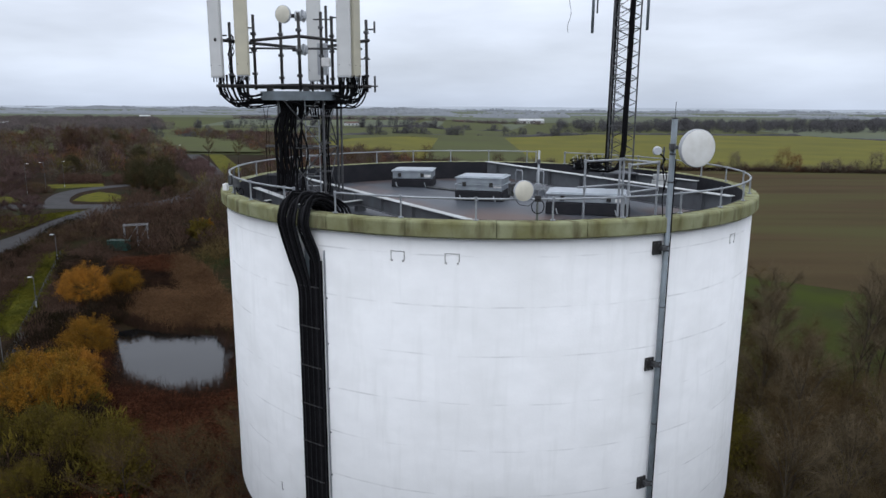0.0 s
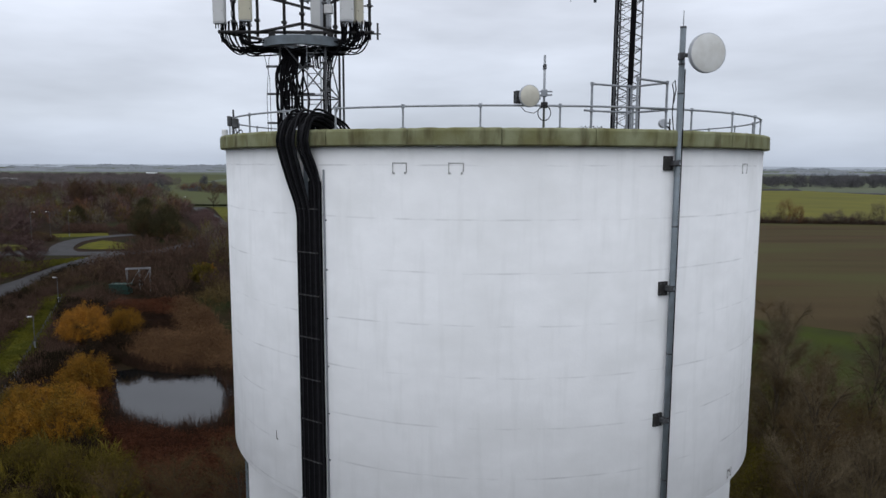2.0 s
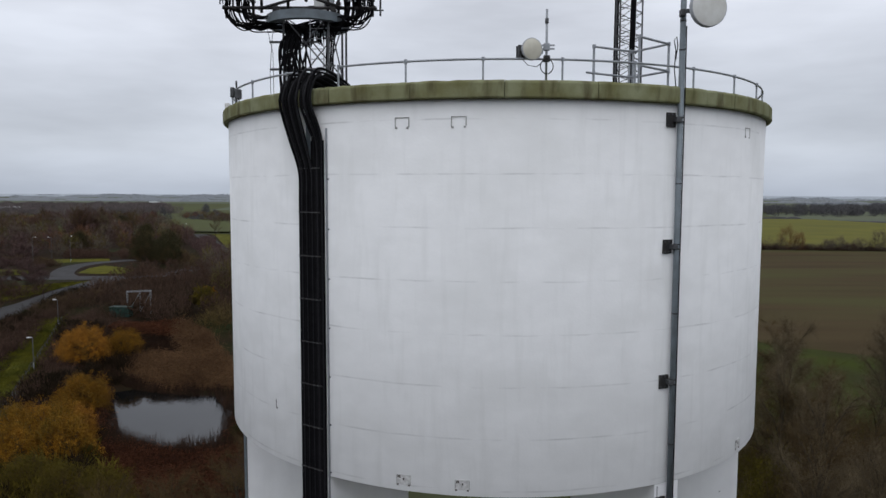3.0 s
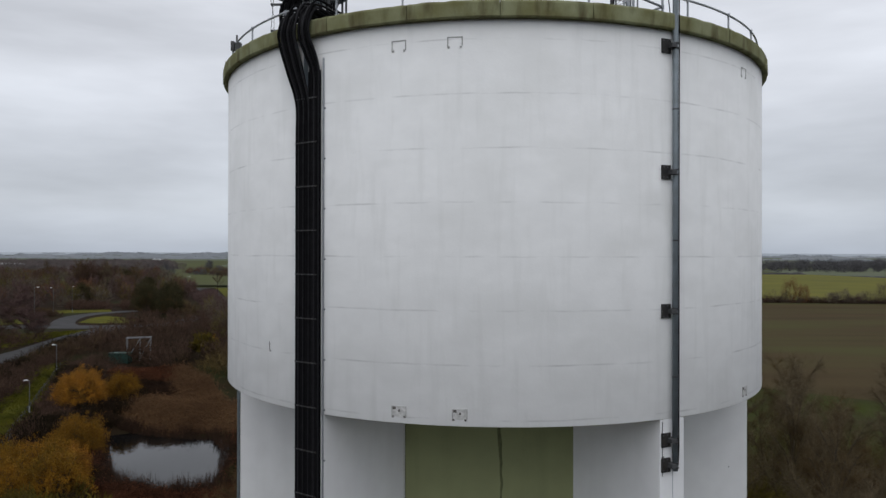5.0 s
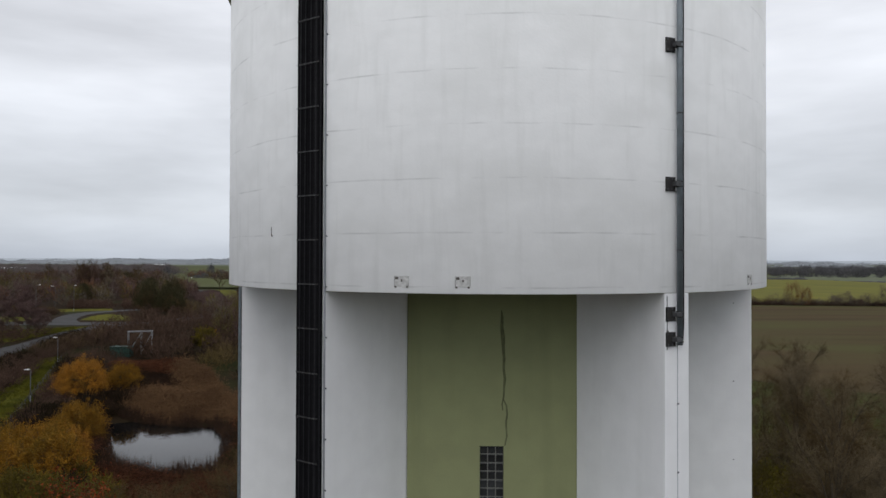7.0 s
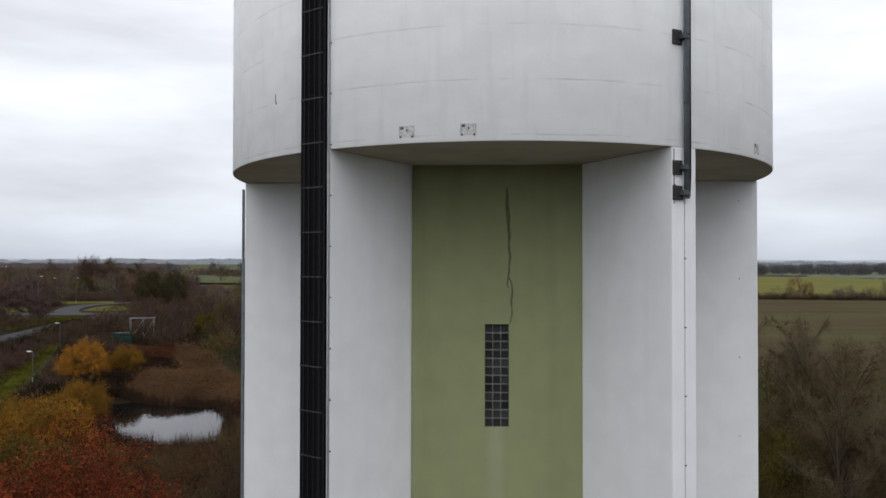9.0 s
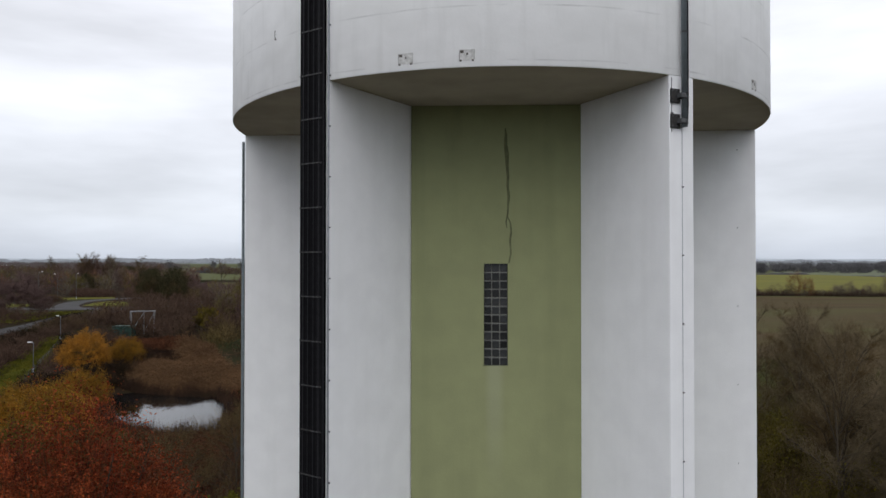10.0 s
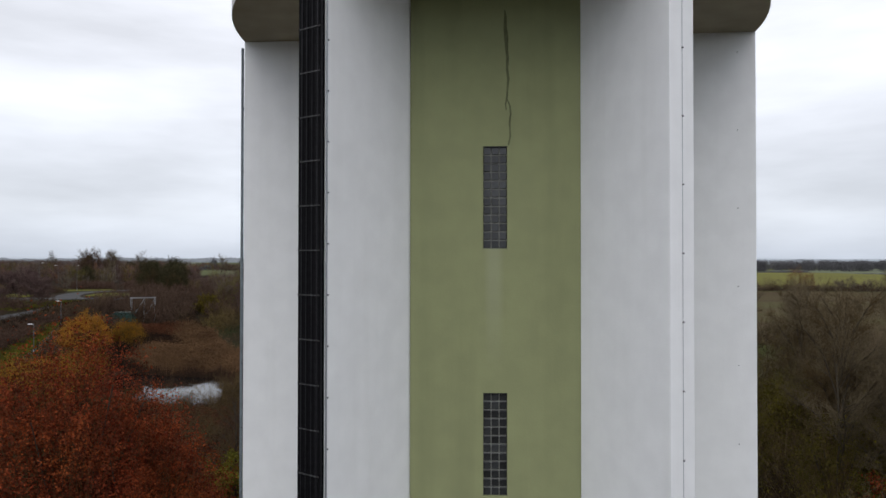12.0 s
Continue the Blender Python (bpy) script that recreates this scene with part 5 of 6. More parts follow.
def sticks(p, q, w, g=None):
    """Thin twigs from p to q: crossed narrow blades that taper to a point."""
    g = g or rng
    n = len(p)
    d = q - p
    e = np.cross(d, g.normal(size=(n, 3)))
    e /= np.linalg.norm(e, axis=1, keepdims=True) + 1e-9
    f2 = np.cross(d, e)
    f2 /= np.linalg.norm(f2, axis=1, keepdims=True) + 1e-9
    w = np.broadcast_to(np.asarray(w, float), (n,))[:, None]
    v = np.stack([p + e * w, p - e * w * 0.5 + f2 * w * 0.87, p - e * w * 0.5 - f2 * w * 0.87, q], 1).reshape(-1, 3)
    k = np.arange(n) * 4
    fa = np.concatenate([np.stack([k, k + 1, k + 3], 1), np.stack([k + 1, k + 2, k + 3], 1), np.stack([k + 2, k, k + 3], 1)])
    return v, fa


def skeleton_tree(height, spread, seed, limbs=7, twigs=900, low=0.22, twig_len=0.9):
    """Trunk and limbs (bmesh) and the ends of the branchlets, for bare and leafy trees alike."""
    g = np.random.default_rng(seed)
    r = random.Random(seed)
    bm = bmesh.new()
    top = Vector((r.uniform(-.06, .06) * height, r.uniform(-.06, .06) * height, height * 0.8))
    trunk = [Vector((0, 0, -0.3)), Vector((r.uniform(-.1, .1), r.uniform(-.1, .1), height * 0.25)), top * 0.62, top]
    rad = height * 0.012
    add_tube(bm, trunk, rad, rad * 0.25, 6)
    ends_p, ends_q = [], []
    for i in range(limbs):
        t = low + (0.92 - low) * (i + r.random() * 0.6) / limbs
        k = min(2, int(t * 3))
        f = t * 3 - k
        p = trunk[k].lerp(trunk[k + 1], f)
        a = i * 2.4 + r.uniform(-.5, .5)
        ln = spread * (1.05 - 0.55 * t) * r.uniform(0.75, 1.15)
        rise = height * r.uniform(0.14, 0.34)
        q = p + Vector((math.cos(a) * ln, math.sin(a) * ln, rise))
        m = p.lerp(q, 0.5) + Vector((r.uniform(-.1, .1) * ln, r.uniform(-.1, .1) * ln, rise * 0.12))
        add_tube(bm, [p, m, q], rad * 0.5 * (1.1 - t * 0.6), rad * 0.1, 5, cap=False)
        for j in range(6):
            s = 0.25 + 0.75 * j / 5
            b0 = p.lerp(m, s * 2) if s < 0.5 else m.lerp(q, s * 2 - 1)
            a2 = a + r.choice((-1, 1)) * r.uniform(0.4, 1.3)
            l2 = ln * r.uniform(0.25, 0.5)
            b1 = b0 + Vector((math.cos(a2) * l2, math.sin(a2) * l2, l2 * r.uniform(0.3, 1.1)))
            add_tube(bm, [b0, b0.lerp(b1, 0.5) + Vector((0, 0, 0.05 * l2)), b1], rad * 0.2, rad * 0.06, 4, cap=False)
            ends_p.append(b0)
            ends_q.append(b1)
    for j in range(4):
        b1 = top + Vector((r.uniform(-.25, .25) * spread, r.uniform(-.25, .25) * spread, height * r.uniform(0.08, 0.2)))
        ends_p.append(trunk[2].lerp(top, 0.6))
        ends_q.append(b1)
        add_tube(bm, [ends_p[-1], b1], rad * 0.2, rad * 0.05, 4, cap=False)
    P, Q = np.array(ends_p), np.array(ends_q)
    idx = g.integers(0, len(P), twigs)
    s = g.uniform(0.15, 1.0, (twigs, 1))
    tp = P[idx] * (1 - s) + Q[idx] * s
    d = (Q[idx] - P[idx])
    d /= np.linalg.norm(d, axis=1, keepdims=True) + 1e-9
    d = d * 0.7 + g.normal(size=(twigs, 3)) * 0.55 + [0, 0, 0.35]
    d /= np.linalg.norm(d, axis=1, keepdims=True)
    tq = tp + d * twig_len * g.uniform(0.5, 1.3, (twigs, 1))
    return bm, tp, tq


def make_tree(name, height, spread, seed, leaf=None, leaves=0, leaf_size=0.14, twigs=900, twig=None, twig_w=0.012, twig_len=0.9, limbs=7, low=0.22, label="", clump=0.5):
    ob = tagged(thing(name), label, "tree")
    bm, tp, tq = skeleton_tree(height, spread, seed, limbs, twigs, low, twig_len)
    part("trunk", bm, M_BARK, ob, smooth=True)
    v, f = sticks(tp, tq, twig_w)
    if leaf is None:
        sub = tp + (tq - tp) * rng.uniform(0.3, 0.9, (len(tp), 1))
        d = (tq - tp) * 0.6 + rng.normal(size=tp.shape) * 0.3 * twig_len
        v2, f2 = sticks(np.repeat(sub, 2, 0), np.repeat(sub, 2, 0) + np.repeat(d, 2, 0) + rng.normal(size=(2 * len(tp), 3)) * 0.25 * twig_len, twig_w * 0.6)
        mesh_arrays("crown", np.concatenate([v, v2]), np.concatenate([f, f2 + len(v)]), twig or M_TWIG, ob)
    else:
        tagged(mesh_arrays("branchwork", v, f, twig or M_TWIG, ob), kind="stuff")
        i = rng.integers(0, len(tp), leaves)
        s = rng.uniform(0.2, 1.05, (leaves, 1))
        c = tp[i] * (1 - s) + tq[i] * s + rng.normal(size=(leaves, 3)) * leaf_size * clump
        v, f = cards(c, leaf_size * 0.5, 1.1)
        mesh_arrays("crown", v, f, leaf, ob)
    return ob


def put(tree, x, y, s=1.0, turn=0.0, dz=0.0, first=False, sz=None):
    z = float(ground_z(x, y)) + dz
    m = pose(x, y, z, 0, 0, turn)
    if first:
        tree.matrix_basis = m @ Matrix.Diagonal((s, s, sz or s, 1))
        return tree
    o = copy_thing(tree, m)
    o.scale = (s, s, sz or s)
    return o


def blob_shrubs(name, pts, hs, ws, n_each, leaf, material, label, category="scrub", flat=0.0, stick=0.0, kind="stuff"):
    """Many shrubs or far trees in one object: each a ragged heap of twigs and leaves."""
    pts = np.asarray(pts, float)
    n = len(pts)
    hs, ws = np.asarray(hs, float), np.asarray(ws, float)
    idx = np.repeat(np.arange(n), n_each)
    k = len(idx)
    d = rng.normal(size=(k, 3))
    d /= np.linalg.norm(d, axis=1, keepdims=True)
    rr = rng.uniform(0.45, 1.0, (k, 1)) ** 0.6
    lob = 1 + 0.35 * np.sin(d[:, :1] * 5 + idx[:, None]) * np.cos(d[:, 1:2] * 4 + idx[:, None] * 2)
    c = d * rr * lob * np.stack([ws[idx], ws[idx], hs[idx] * 0.5], 1)
    c[:, 2] += hs[idx] * 0.5
    base = np.stack([pts[:, 0], pts[:, 1], ground_z(pts[:, 0], pts[:, 1])], 1)
    c += base[idx]
    sz = leaf if np.isscalar(leaf) else leaf[idx]
    if stick:
        dd = d * [0.6, 0.6, 0.3] + rng.normal(size=(k, 3)) * 0.3 + [0, 0, 0.7]
        dd /= np.linalg.norm(dd, axis=1, keepdims=True)
        L = (hs[idx] * stick)[:, None] * rng.uniform(0.5, 1.3, (k, 1))
        v, f = sticks(c - dd * L * 0.4, c + dd * L * 0.6, sz)
    else:
        v, f = cards(c, sz, 1.0)
    ob = mesh_arrays(name, v, f, material)
    return tagged(ob, label, category, kind=kind)


def inside(poly, x, y):
    poly = np.asarray(poly, float)
    r = np.zeros(len(x), bool)
    j = len(poly) - 1
    for i in range(len(poly)):
        xi, yi, xj, yj = *poly[i], *poly[j]
        r ^= ((yi > y) != (yj > y)) & (x < (xj - xi) * (y - yi) / (yj - yi + 1e-12) + xi)
        j = i
    return r


def scatter(poly, n):
    poly = np.asarray(poly, float)
    lo, hi = poly.min(0), poly.max(0)
    out = []
    while len(out) < n:
        p = rng.uniform(lo, hi, (n * 2, 2))
        out += list(p[inside(poly, p[:, 0], p[:, 1])])
    return np.array(out[:n])


def reeds(name, poly, n, h, material, label, w=0.018):
    p = scatter(poly, n) + rng.normal(size=(n, 2)) * 0.9
    z = ground_z(p[:, 0], p[:, 1])
    hh = h * rng.uniform(0.6, 1.15, n) * (0.8 + 0.3 * np.sin(p[:, 0] * 0.35) * np.sin(p[:, 1] * 0.3))
    a = np.stack([p[:, 0], p[:, 1], np.maximum(z, -0.3) - 0.05], 1)
    b = a + np.stack([rng.normal(size=n) * 0.24 * hh, rng.normal(size=n) * 0.24 * hh, hh], 1)
    v, f = sticks(a, b, w)
    # drooping leaf or plume near the top
    t = rng.uniform(0.5, 1.0, (n, 1))
    c = a * (1 - t) + b * t
    d = rng.normal(size=(n, 3)) * [0.5, 0.5, 0.15] * 0.9
    v2, f2 = sticks(c, c + d - [0, 0, 0.2], w * 1.5)
    return tagged(mesh_arrays(name, np.concatenate([v, v2]), np.concatenate([f, f2 + len(v)]), material), label, name, kind="stuff")


# reeds round the pond
reeds("reeds", [(-52, 62), (-46, 60), (-42, 58.5), (-36, 57), (-30, 58), (-26, 62), (-14, 40), (-14, 20), (-26, 24), (-38, 38), (-46, 50)], 26000, 1.5, M_REED, "rust-brown dead reeds and sedge below the pond", 0.032)
reeds("reeds", [(-57, 92), (-54.3, 88.0), (-48.1, 85.4), (-40, 85.6), (-35, 86), (-36, 93), (-43.2, 97), (-51, 111), (-57.8, 119), (-60, 117), (-54.6, 107), (-50.7, 99.5), (-57.1, 95.8)], 21000, 2.5, M_REED_TAN, "tan standing reeds behind the pond", 0.03)
reeds("reeds", [(-57, 95), (-50.7, 99.2), (-55, 108), (-61, 112.5), (-69, 110.5), (-63, 94)], 9000, 1.6, M_REED_DARK, "dark brown sedge inside the reed bed", 0.035)
reeds("reeds", [(-68.8, 109.5), (-58, 112), (-60, 119), (-66, 119.5), (-71.5, 116.5)], 5000, 2.2, M_REED, "rust-brown reeds at the back of the reed bed", 0.035)
reeds("reeds", [(-29.5, 60), (-25, 66), (-23, 78), (-27, 88), (-36, 83), (-32, 76), (-29.6, 68)], 6000, 2.0, M_REED, "brown reeds on the pond's bank", 0.03)
reeds("reeds", [(-47, 63), (-52, 72), (-57, 82), (-62, 90), (-66, 90), (-58, 76), (-52, 62)], 5000, 1.3, M_REED, "brown sedge on the pond's bank", 0.03)


reeds("grass", [(-89.2, 121.5), (-86.4, 123.1), (-82.3, 113.8), (-73.8, 93.4), (-69.3, 82.9), (-66.5, 76), (-73.5, 80.3), (-77, 88.9), (-82.6, 102.1)], 9000, 0.4, M_GRASS, "rough tufts of green grass on the verge", 0.03)
reeds("grass", [(-126, 154), (-114, 158.8), (-105.4, 168.2), (-106.4, 146), (-108, 137.2), (-118, 140)], 5000, 0.4, M_GRASS, "rough tufts of green grass by the road", 0.05)


def pond_fringe():
    """Reeds and sedge that stand along the water's edge all round."""
    n = 9000
    P = np.array(POND + POND[:1], float)
    k = rng.integers(0, len(POND), n)
    t = rng.uniform(0, 1, (n, 1))
    e = P[k] * (1 - t) + P[k + 1] * t
    out = e - P[:-1].mean(0)
    out /= np.linalg.norm(out, axis=1, keepdims=True)
    q = e + out * (rng.uniform(-1.0, 3.8, (n, 1)))
    z = np.maximum(ground_z(q[:, 0], q[:, 1]), -0.3) - 0.05
    clump = 0.5 + 0.5 * np.sin(q[:, 0] * 1.3 + 2 * np.sin(q[:, 1] * 0.9)) * np.cos(q[:, 1] * 1.1)
    hh = rng.uniform(0.4, 1.2, n) * (0.6 + 1.6 * clump)
    a = np.stack([q[:, 0], q[:, 1], z], 1)
    b = a + np.stack([rng.normal(size=n) * 0.2 * hh, rng.normal(size=n) * 0.2 * hh, hh], 1)
    v, f = sticks(a, b, 0.035)
    tagged(mesh_arrays("reeds", v, f, M_REED_DARK), "brown sedge fringe at the water's edge", "reeds", kind="stuff")


pond_fringe()


def scrub_area(poly, n, h, w, each, leaf, material, label, stick=0.0):
    q = scatter(poly, n)
    return blob_shrubs("scrub", q, rng.uniform(0.6, 1.3, n) * h, rng.uniform(0.6, 1.3, n) * w, each, leaf, material, label, stick=stick)


# low scrub over the rough ground
scrub_area([(-58, 50), (-48, 58), (-52, 68), (-60, 86), (-62, 100), (-70, 118), (-82, 128), (-84, 122), (-72, 92), (-60, 62)], 320, 1.8, 1.8, 80, 0.04, M_WOOD, "dark bramble scrub beside the footpath", 0.4)
scrub_area([(-84, 112), (-80.5, 98), (-71, 72), (-88, 60), (-91, 95), (-93.5, 122), (-95.5, 143), (-97.5, 162), (-90, 146)], 300, 2.2, 1.7, 90, 0.035, M_WOOD, "dark hedge scrub between road and verge", 0.4)
scrub_area([(-106, 110), (-104, 140), (-108, 160), (-160, 165), (-150, 120), (-120, 90)], 200, 3.0, 2.2, 90, 0.05, M_WOOD, "dark scrub beyond the road", 0.4)
scrub_area([(-84, 130), (-94, 150), (-98, 175), (-100, 196), (-60, 240), (20, 210), (12, 100), (-24, 92), (-34, 100), (-52, 118), (-66, 122)], 1000, 4.2, 2.4, 62, 0.075, M_WOOD, "brown winter scrub and young trees", 0.4)
scrub_area([(-78, 122), (-56, 120), (-36, 104), (-20, 96), (-10, 120), (-40, 150), (-80, 140)], 260, 2.6, 2.0, 100, 0.10, M_SCRUB, "dark evergreen bramble behind the reeds")
scrub_area([(-30, 22), (-12, 14), (-8, 60), (-16, 95), (-24, 92), (-22, 60)], 220, 2.6, 1.7, 100, 0.026, M_WOOD, "dark bramble scrub below the tower", 0.45)
scrub_area([(-75, 20), (-44, 16), (-40, 38), (-50, 56), (-64, 58)], 250, 2.6, 1.7, 90, 0.03, M_WOOD, "brown-green scrub", 0.45)
scrub_area([(-48, 16), (-20, 10), (-16, 24), (-30, 28), (-40, 38)], 160, 2.4, 1.4, 120, 0.07, M_SCRUB, "dark leafy undergrowth")


def dome_tree(name, h, w, seed, leaf, leaves, size, label, lobes=46):
    """A low, dense, round-headed tree: stems that fork from the ground under a lobed leafy crown."""
    g = np.random.default_rng(seed)
    ob = tagged(thing(name), label, "tree")
    bm = bmesh.new()
    for i in range(9):
        a = i * 2.4
        q = Vector((math.cos(a) * w * 0.55, math.sin(a) * w * 0.55, h * (0.55 + 0.3 * g.random())))
        add_tube(bm, [(0.15 * math.cos(a), 0.15 * math.sin(a), -0.3), q * 0.45 + Vector((0, 0, h * 0.1)), q], 0.11, 0.02, 5, cap=False)
    part("trunk", bm, M_BARK, ob, smooth=True)
    c = g.normal(size=(lobes, 3))
    c /= np.linalg.norm(c, axis=1, keepdims=True)
    c[:, 2] = np.abs(c[:, 2])
    c *= g.uniform(0.45, 1.05, (lobes, 1)) ** 0.7 * np.array([w * 0.8, w * 0.8, h * 0.52])
    c[:, 2] += h * 0.26 + g.normal(size=lobes) * h * 0.05
    rad = g.uniform(0.10, 0.25, lobes) * w * (30 / lobes) ** 0.22
    i = g.integers(0, lobes, leaves)
    d = g.normal(size=(leaves, 3))
    d /= np.linalg.norm(d, axis=1, keepdims=True)
    pts = c[i] + d * (rad[i] * g.uniform(0.1, 1.15, leaves) ** 0.6)[:, None] * [1, 1, 0.9]
    # sprigs that stand out of the crown
    m = leaves // 4
    o = c[g.integers(0, lobes, m // 20)]
    ax = o - [0, 0, h * 0.2]
    ax = ax / (np.linalg.norm(ax, axis=1, keepdims=True) + 1e-6) + g.normal(size=ax.shape) * 0.35 + [0, 0, 0.35]
    s = g.uniform(0.0, 1.0, (m, 1))
    q = np.repeat(np.arange(len(o)), 20)
    sp = o[q] + ax[q] * s[:len(q)] * w * 0.24 + g.normal(size=(len(q), 3)) * 0.1
    pts = np.concatenate([pts, sp])
    pts = pts[pts[:, 2] > 0.25]
    v, f = cards(pts, size * 0.5, 1.0, seed_rng=g)
    mesh_arrays("crown", v, f, leaf, ob)
    k = g.integers(0, len(pts), 700)
    v, f = sticks(pts[k] * 0.8, pts[k] * 1.1 + g.normal(size=(700, 3)) * 0.2, 0.014)
    tagged(mesh_arrays("branchwork", v, f, M_TWIG, ob), kind="stuff")
    return ob


def willow(name, h, w, seed, leaf, shoots, per, size, label, bare=0.0, clump=0.0):
    """A bushy many-stemmed willow: shoots fan out of forked stems to an uneven, lobed outline, leafy towards their ends."""
    g = np.random.default_rng(seed)
    ob = tagged(thing(name), label, "tree")
    bm = bmesh.new()
    for i in range(11):
        a = i * 2.4
        q = Vector((math.cos(a) * w * 0.5, math.sin(a) * w * 0.5, h * (0.5 + 0.3 * g.random())))
        add_tube(bm, [(0.2 * math.cos(a), 0.2 * math.sin(a), -0.3), q * 0.45 + Vector((0, 0, h * 0.1)), q], 0.10, 0.02, 5, cap=False)
    part("trunk", bm, M_BARK, ob, smooth=True)
    d = g.normal(size=(shoots, 3))
    d[:, 2] = np.abs(d[:, 2]) * 1.1 - 0.12
    d /= np.linalg.norm(d, axis=1, keepdims=True)
    az = np.arctan2(d[:, 1], d[:, 0])
    lob = 0.84 + 0.13 * np.sin(az * 3 + seed) * np.cos(d[:, 2] * 4 + seed) + 0.10 * np.sin(az * 7 + 2 * seed + d[:, 2] * 6)
    tip = d * (lob * g.uniform(0.78, 1.12, shoots))[:, None] * [w, w, h * 0.72]
    tip[:, 2] += h * 0.24
    root = tip * [0.38, 0.38, 0.45]
    s = g.uniform(0.35, 1.0, (shoots, per)) ** 0.7
    bend = np.sin(s * np.pi)[..., None] * np.array([0, 0, 0.10 * h])
    c = root[:, None] * (1 - s[..., None]) + tip[:, None] * s[..., None] + bend + g.normal(size=(shoots, per, 3)) * 0.16
    if clump:
        # leaves gather into tufts of eight
        c = c[:, :per // 8].repeat(8, axis=1) + g.normal(size=(shoots, per // 8 * 8, 3)) * clump * 0.6
    c = c[g.random(shoots) >= bare].reshape(-1, 3)
    c = c[c[:, 2] > 0.2]
    v, f = cards(c, size * 0.5, 0.9, seed_rng=g)
    mesh_arrays("crown", v, f, leaf, ob)
    v, f = sticks(root, tip * 1.04, 0.018, g)
    tagged(mesh_arrays("branchwork", v, f, M_TWIG, ob), kind="stuff")
    return ob


# autumn trees by the pond
t_or = willow("willow_tree", 8.0, 4.7, 11, M_LEAF_OR, 1300, 30, 0.15, "orange-leaved willow by the footpath", 0.1)
t_ye = willow("willow_tree", 6.6, 4.5, 12, M_LEAF_YE, 1400, 30, 0.14, "round mustard-leaved willow beside the pond")
put(t_or, -64.3, 91.5, 1.0, 20, first=True)
put(t_or, -68.2, 95, 0.72, 200)
put(t_ye, -54.8, 73.5, 1.0, 60, first=True)
put(t_ye, -60.6, 97.5, 0.85, 170)
t_am = willow("willow_tree", 7.6, 4.0, 13, M_LEAF_AMBER, 1200, 28, 0.15, "amber and olive willow thinning out beside the pond", 0.2)
put(t_or, -49.6, 61.5, 0.78, 140)
put(t_am, -48.4, 56, 1.0, 110, first=True)
for x, y, k, a in ((-45, 52, 0.95, 10), (-53, 57, 0.9, 320), (-49.5, 50, 0.9, 250), (-55.5, 52, 0.8, 200)):
    put(t_am, x, y, k, a)
t_gr = willow("willow_tree", 6.2, 3.4, 17, M_LEAF_OLIVE, 1000, 22, 0.13, "olive-green willow thin of leaf", 0.35)
put(t_gr, -34, 40, 1.0, 0, first=True)
for x, y, k, a in ((-39, 41, 1.0, 70), (-44, 43.5, 0.95, 140), (-49, 43, 0.95, 200), (-39.5, 34, 0.8, 260), (-58, 62, 0.7, 300), (-57, 68, 0.6, 20)):
    put(t_gr, x, y, k, a)
t_li = dome_tree("yellow_bush", 4.0, 2.4, 14, M_LEAF_LIME, 9000, 0.17, "yellow-green leaved bush close to the tower")
put(t_li, -17.3, 27, 1.15, 0, first=True)
put(t_li, -16, 92, 2.2, 100)
put(t_li, -26, 118, 2.0, 40)
t_ol = dome_tree("olive_bush", 6.0, 3.2, 15, M_LEAF_OLIVE, 4500, 0.3, "olive-brown leaved young tree")
for i, (x, y) in enumerate([(-30, 112), (-14, 110), (-22, 140), (-40, 128), (-36, 41.5), (-31, 35), (-6, 130), (-60, 134)]):
    put(t_ol, x, y, 0.8 + 0.12 * (i % 4), i * 70, first=i == 0)
t_ru = dome_tree("rust_tree", 8.0, 3.6, 16, M_LEAF_OR, 9000, 0.28, "rust-orange tree beside the tower")
put(t_ru, -14, 96, 1.0, 0, first=True)

# the copper-red trees close to the tower
t_red = willow("copper_tree", 15.4, 6.9, 21, M_LEAF_RED, 2800, 40, 0.125, "broad copper-red tree still in leaf", 0.12, 0.34)
put(t_red, -19.0, 9.6, 1.0, 0, first=True)
put(t_red, -27.5, 12.5, 0.9, 130)
put(t_red, -15.8, 9.6, 0.76, 250)

# bare trees in the wood beside the tower
bare = [make_tree("bare_tree", 13.5 + i, 3.3, 40 + i, twigs=1500, twig=(M_TWIG, M_TWIG_PALE)[i % 2], twig_w=0.013, twig_len=1.15, limbs=9, low=0.3, label="tall leafless winter tree at the wood's edge") for i in range(4)]
edge = scatter([(30, 62), (42, 56), (70, 46), (110, 34), (108, 50), (60, 64), (40, 72), (28, 76)], 40)
near = scatter([(19, 27), (25, 18), (46, 16), (60, 24), (52, 40), (34, 48), (21, 44)], 46)
for i, (x, y) in enumerate(edge):
    put(bare[i % 4], x, y, rng.uniform(0.85, 1.1), rng.uniform(0, 360), first=i < 4)
for i, (x, y) in enumerate(near):
    put(bare[i % 4], x, y, rng.uniform(0.75, 1.02), rng.uniform(0, 360))
t_th = willow("thicket_tree", 8.4, 2.9, 26, M_LEAF_THICKET, 800, 20, 0.13, "olive-leaved young tree in the bare thicket", 0.3, 0.22)
for i, (x, y) in enumerate(scatter([(18.5, 24), (24, 15), (40, 22), (46, 36), (32, 46), (23, 44)], 24)):
    put(t_th, x, y, rng.uniform(0.75, 1.15), rng.uniform(0, 360), first=i == 0)
t_rr = dome_tree("red_bush", 4.0, 2.6, 24, M_LEAF_RED, 9000, 0.13, "dark red leaved bush in the thicket")
put(t_rr, 25.6, 21.5, 1.35, 0, first=True)
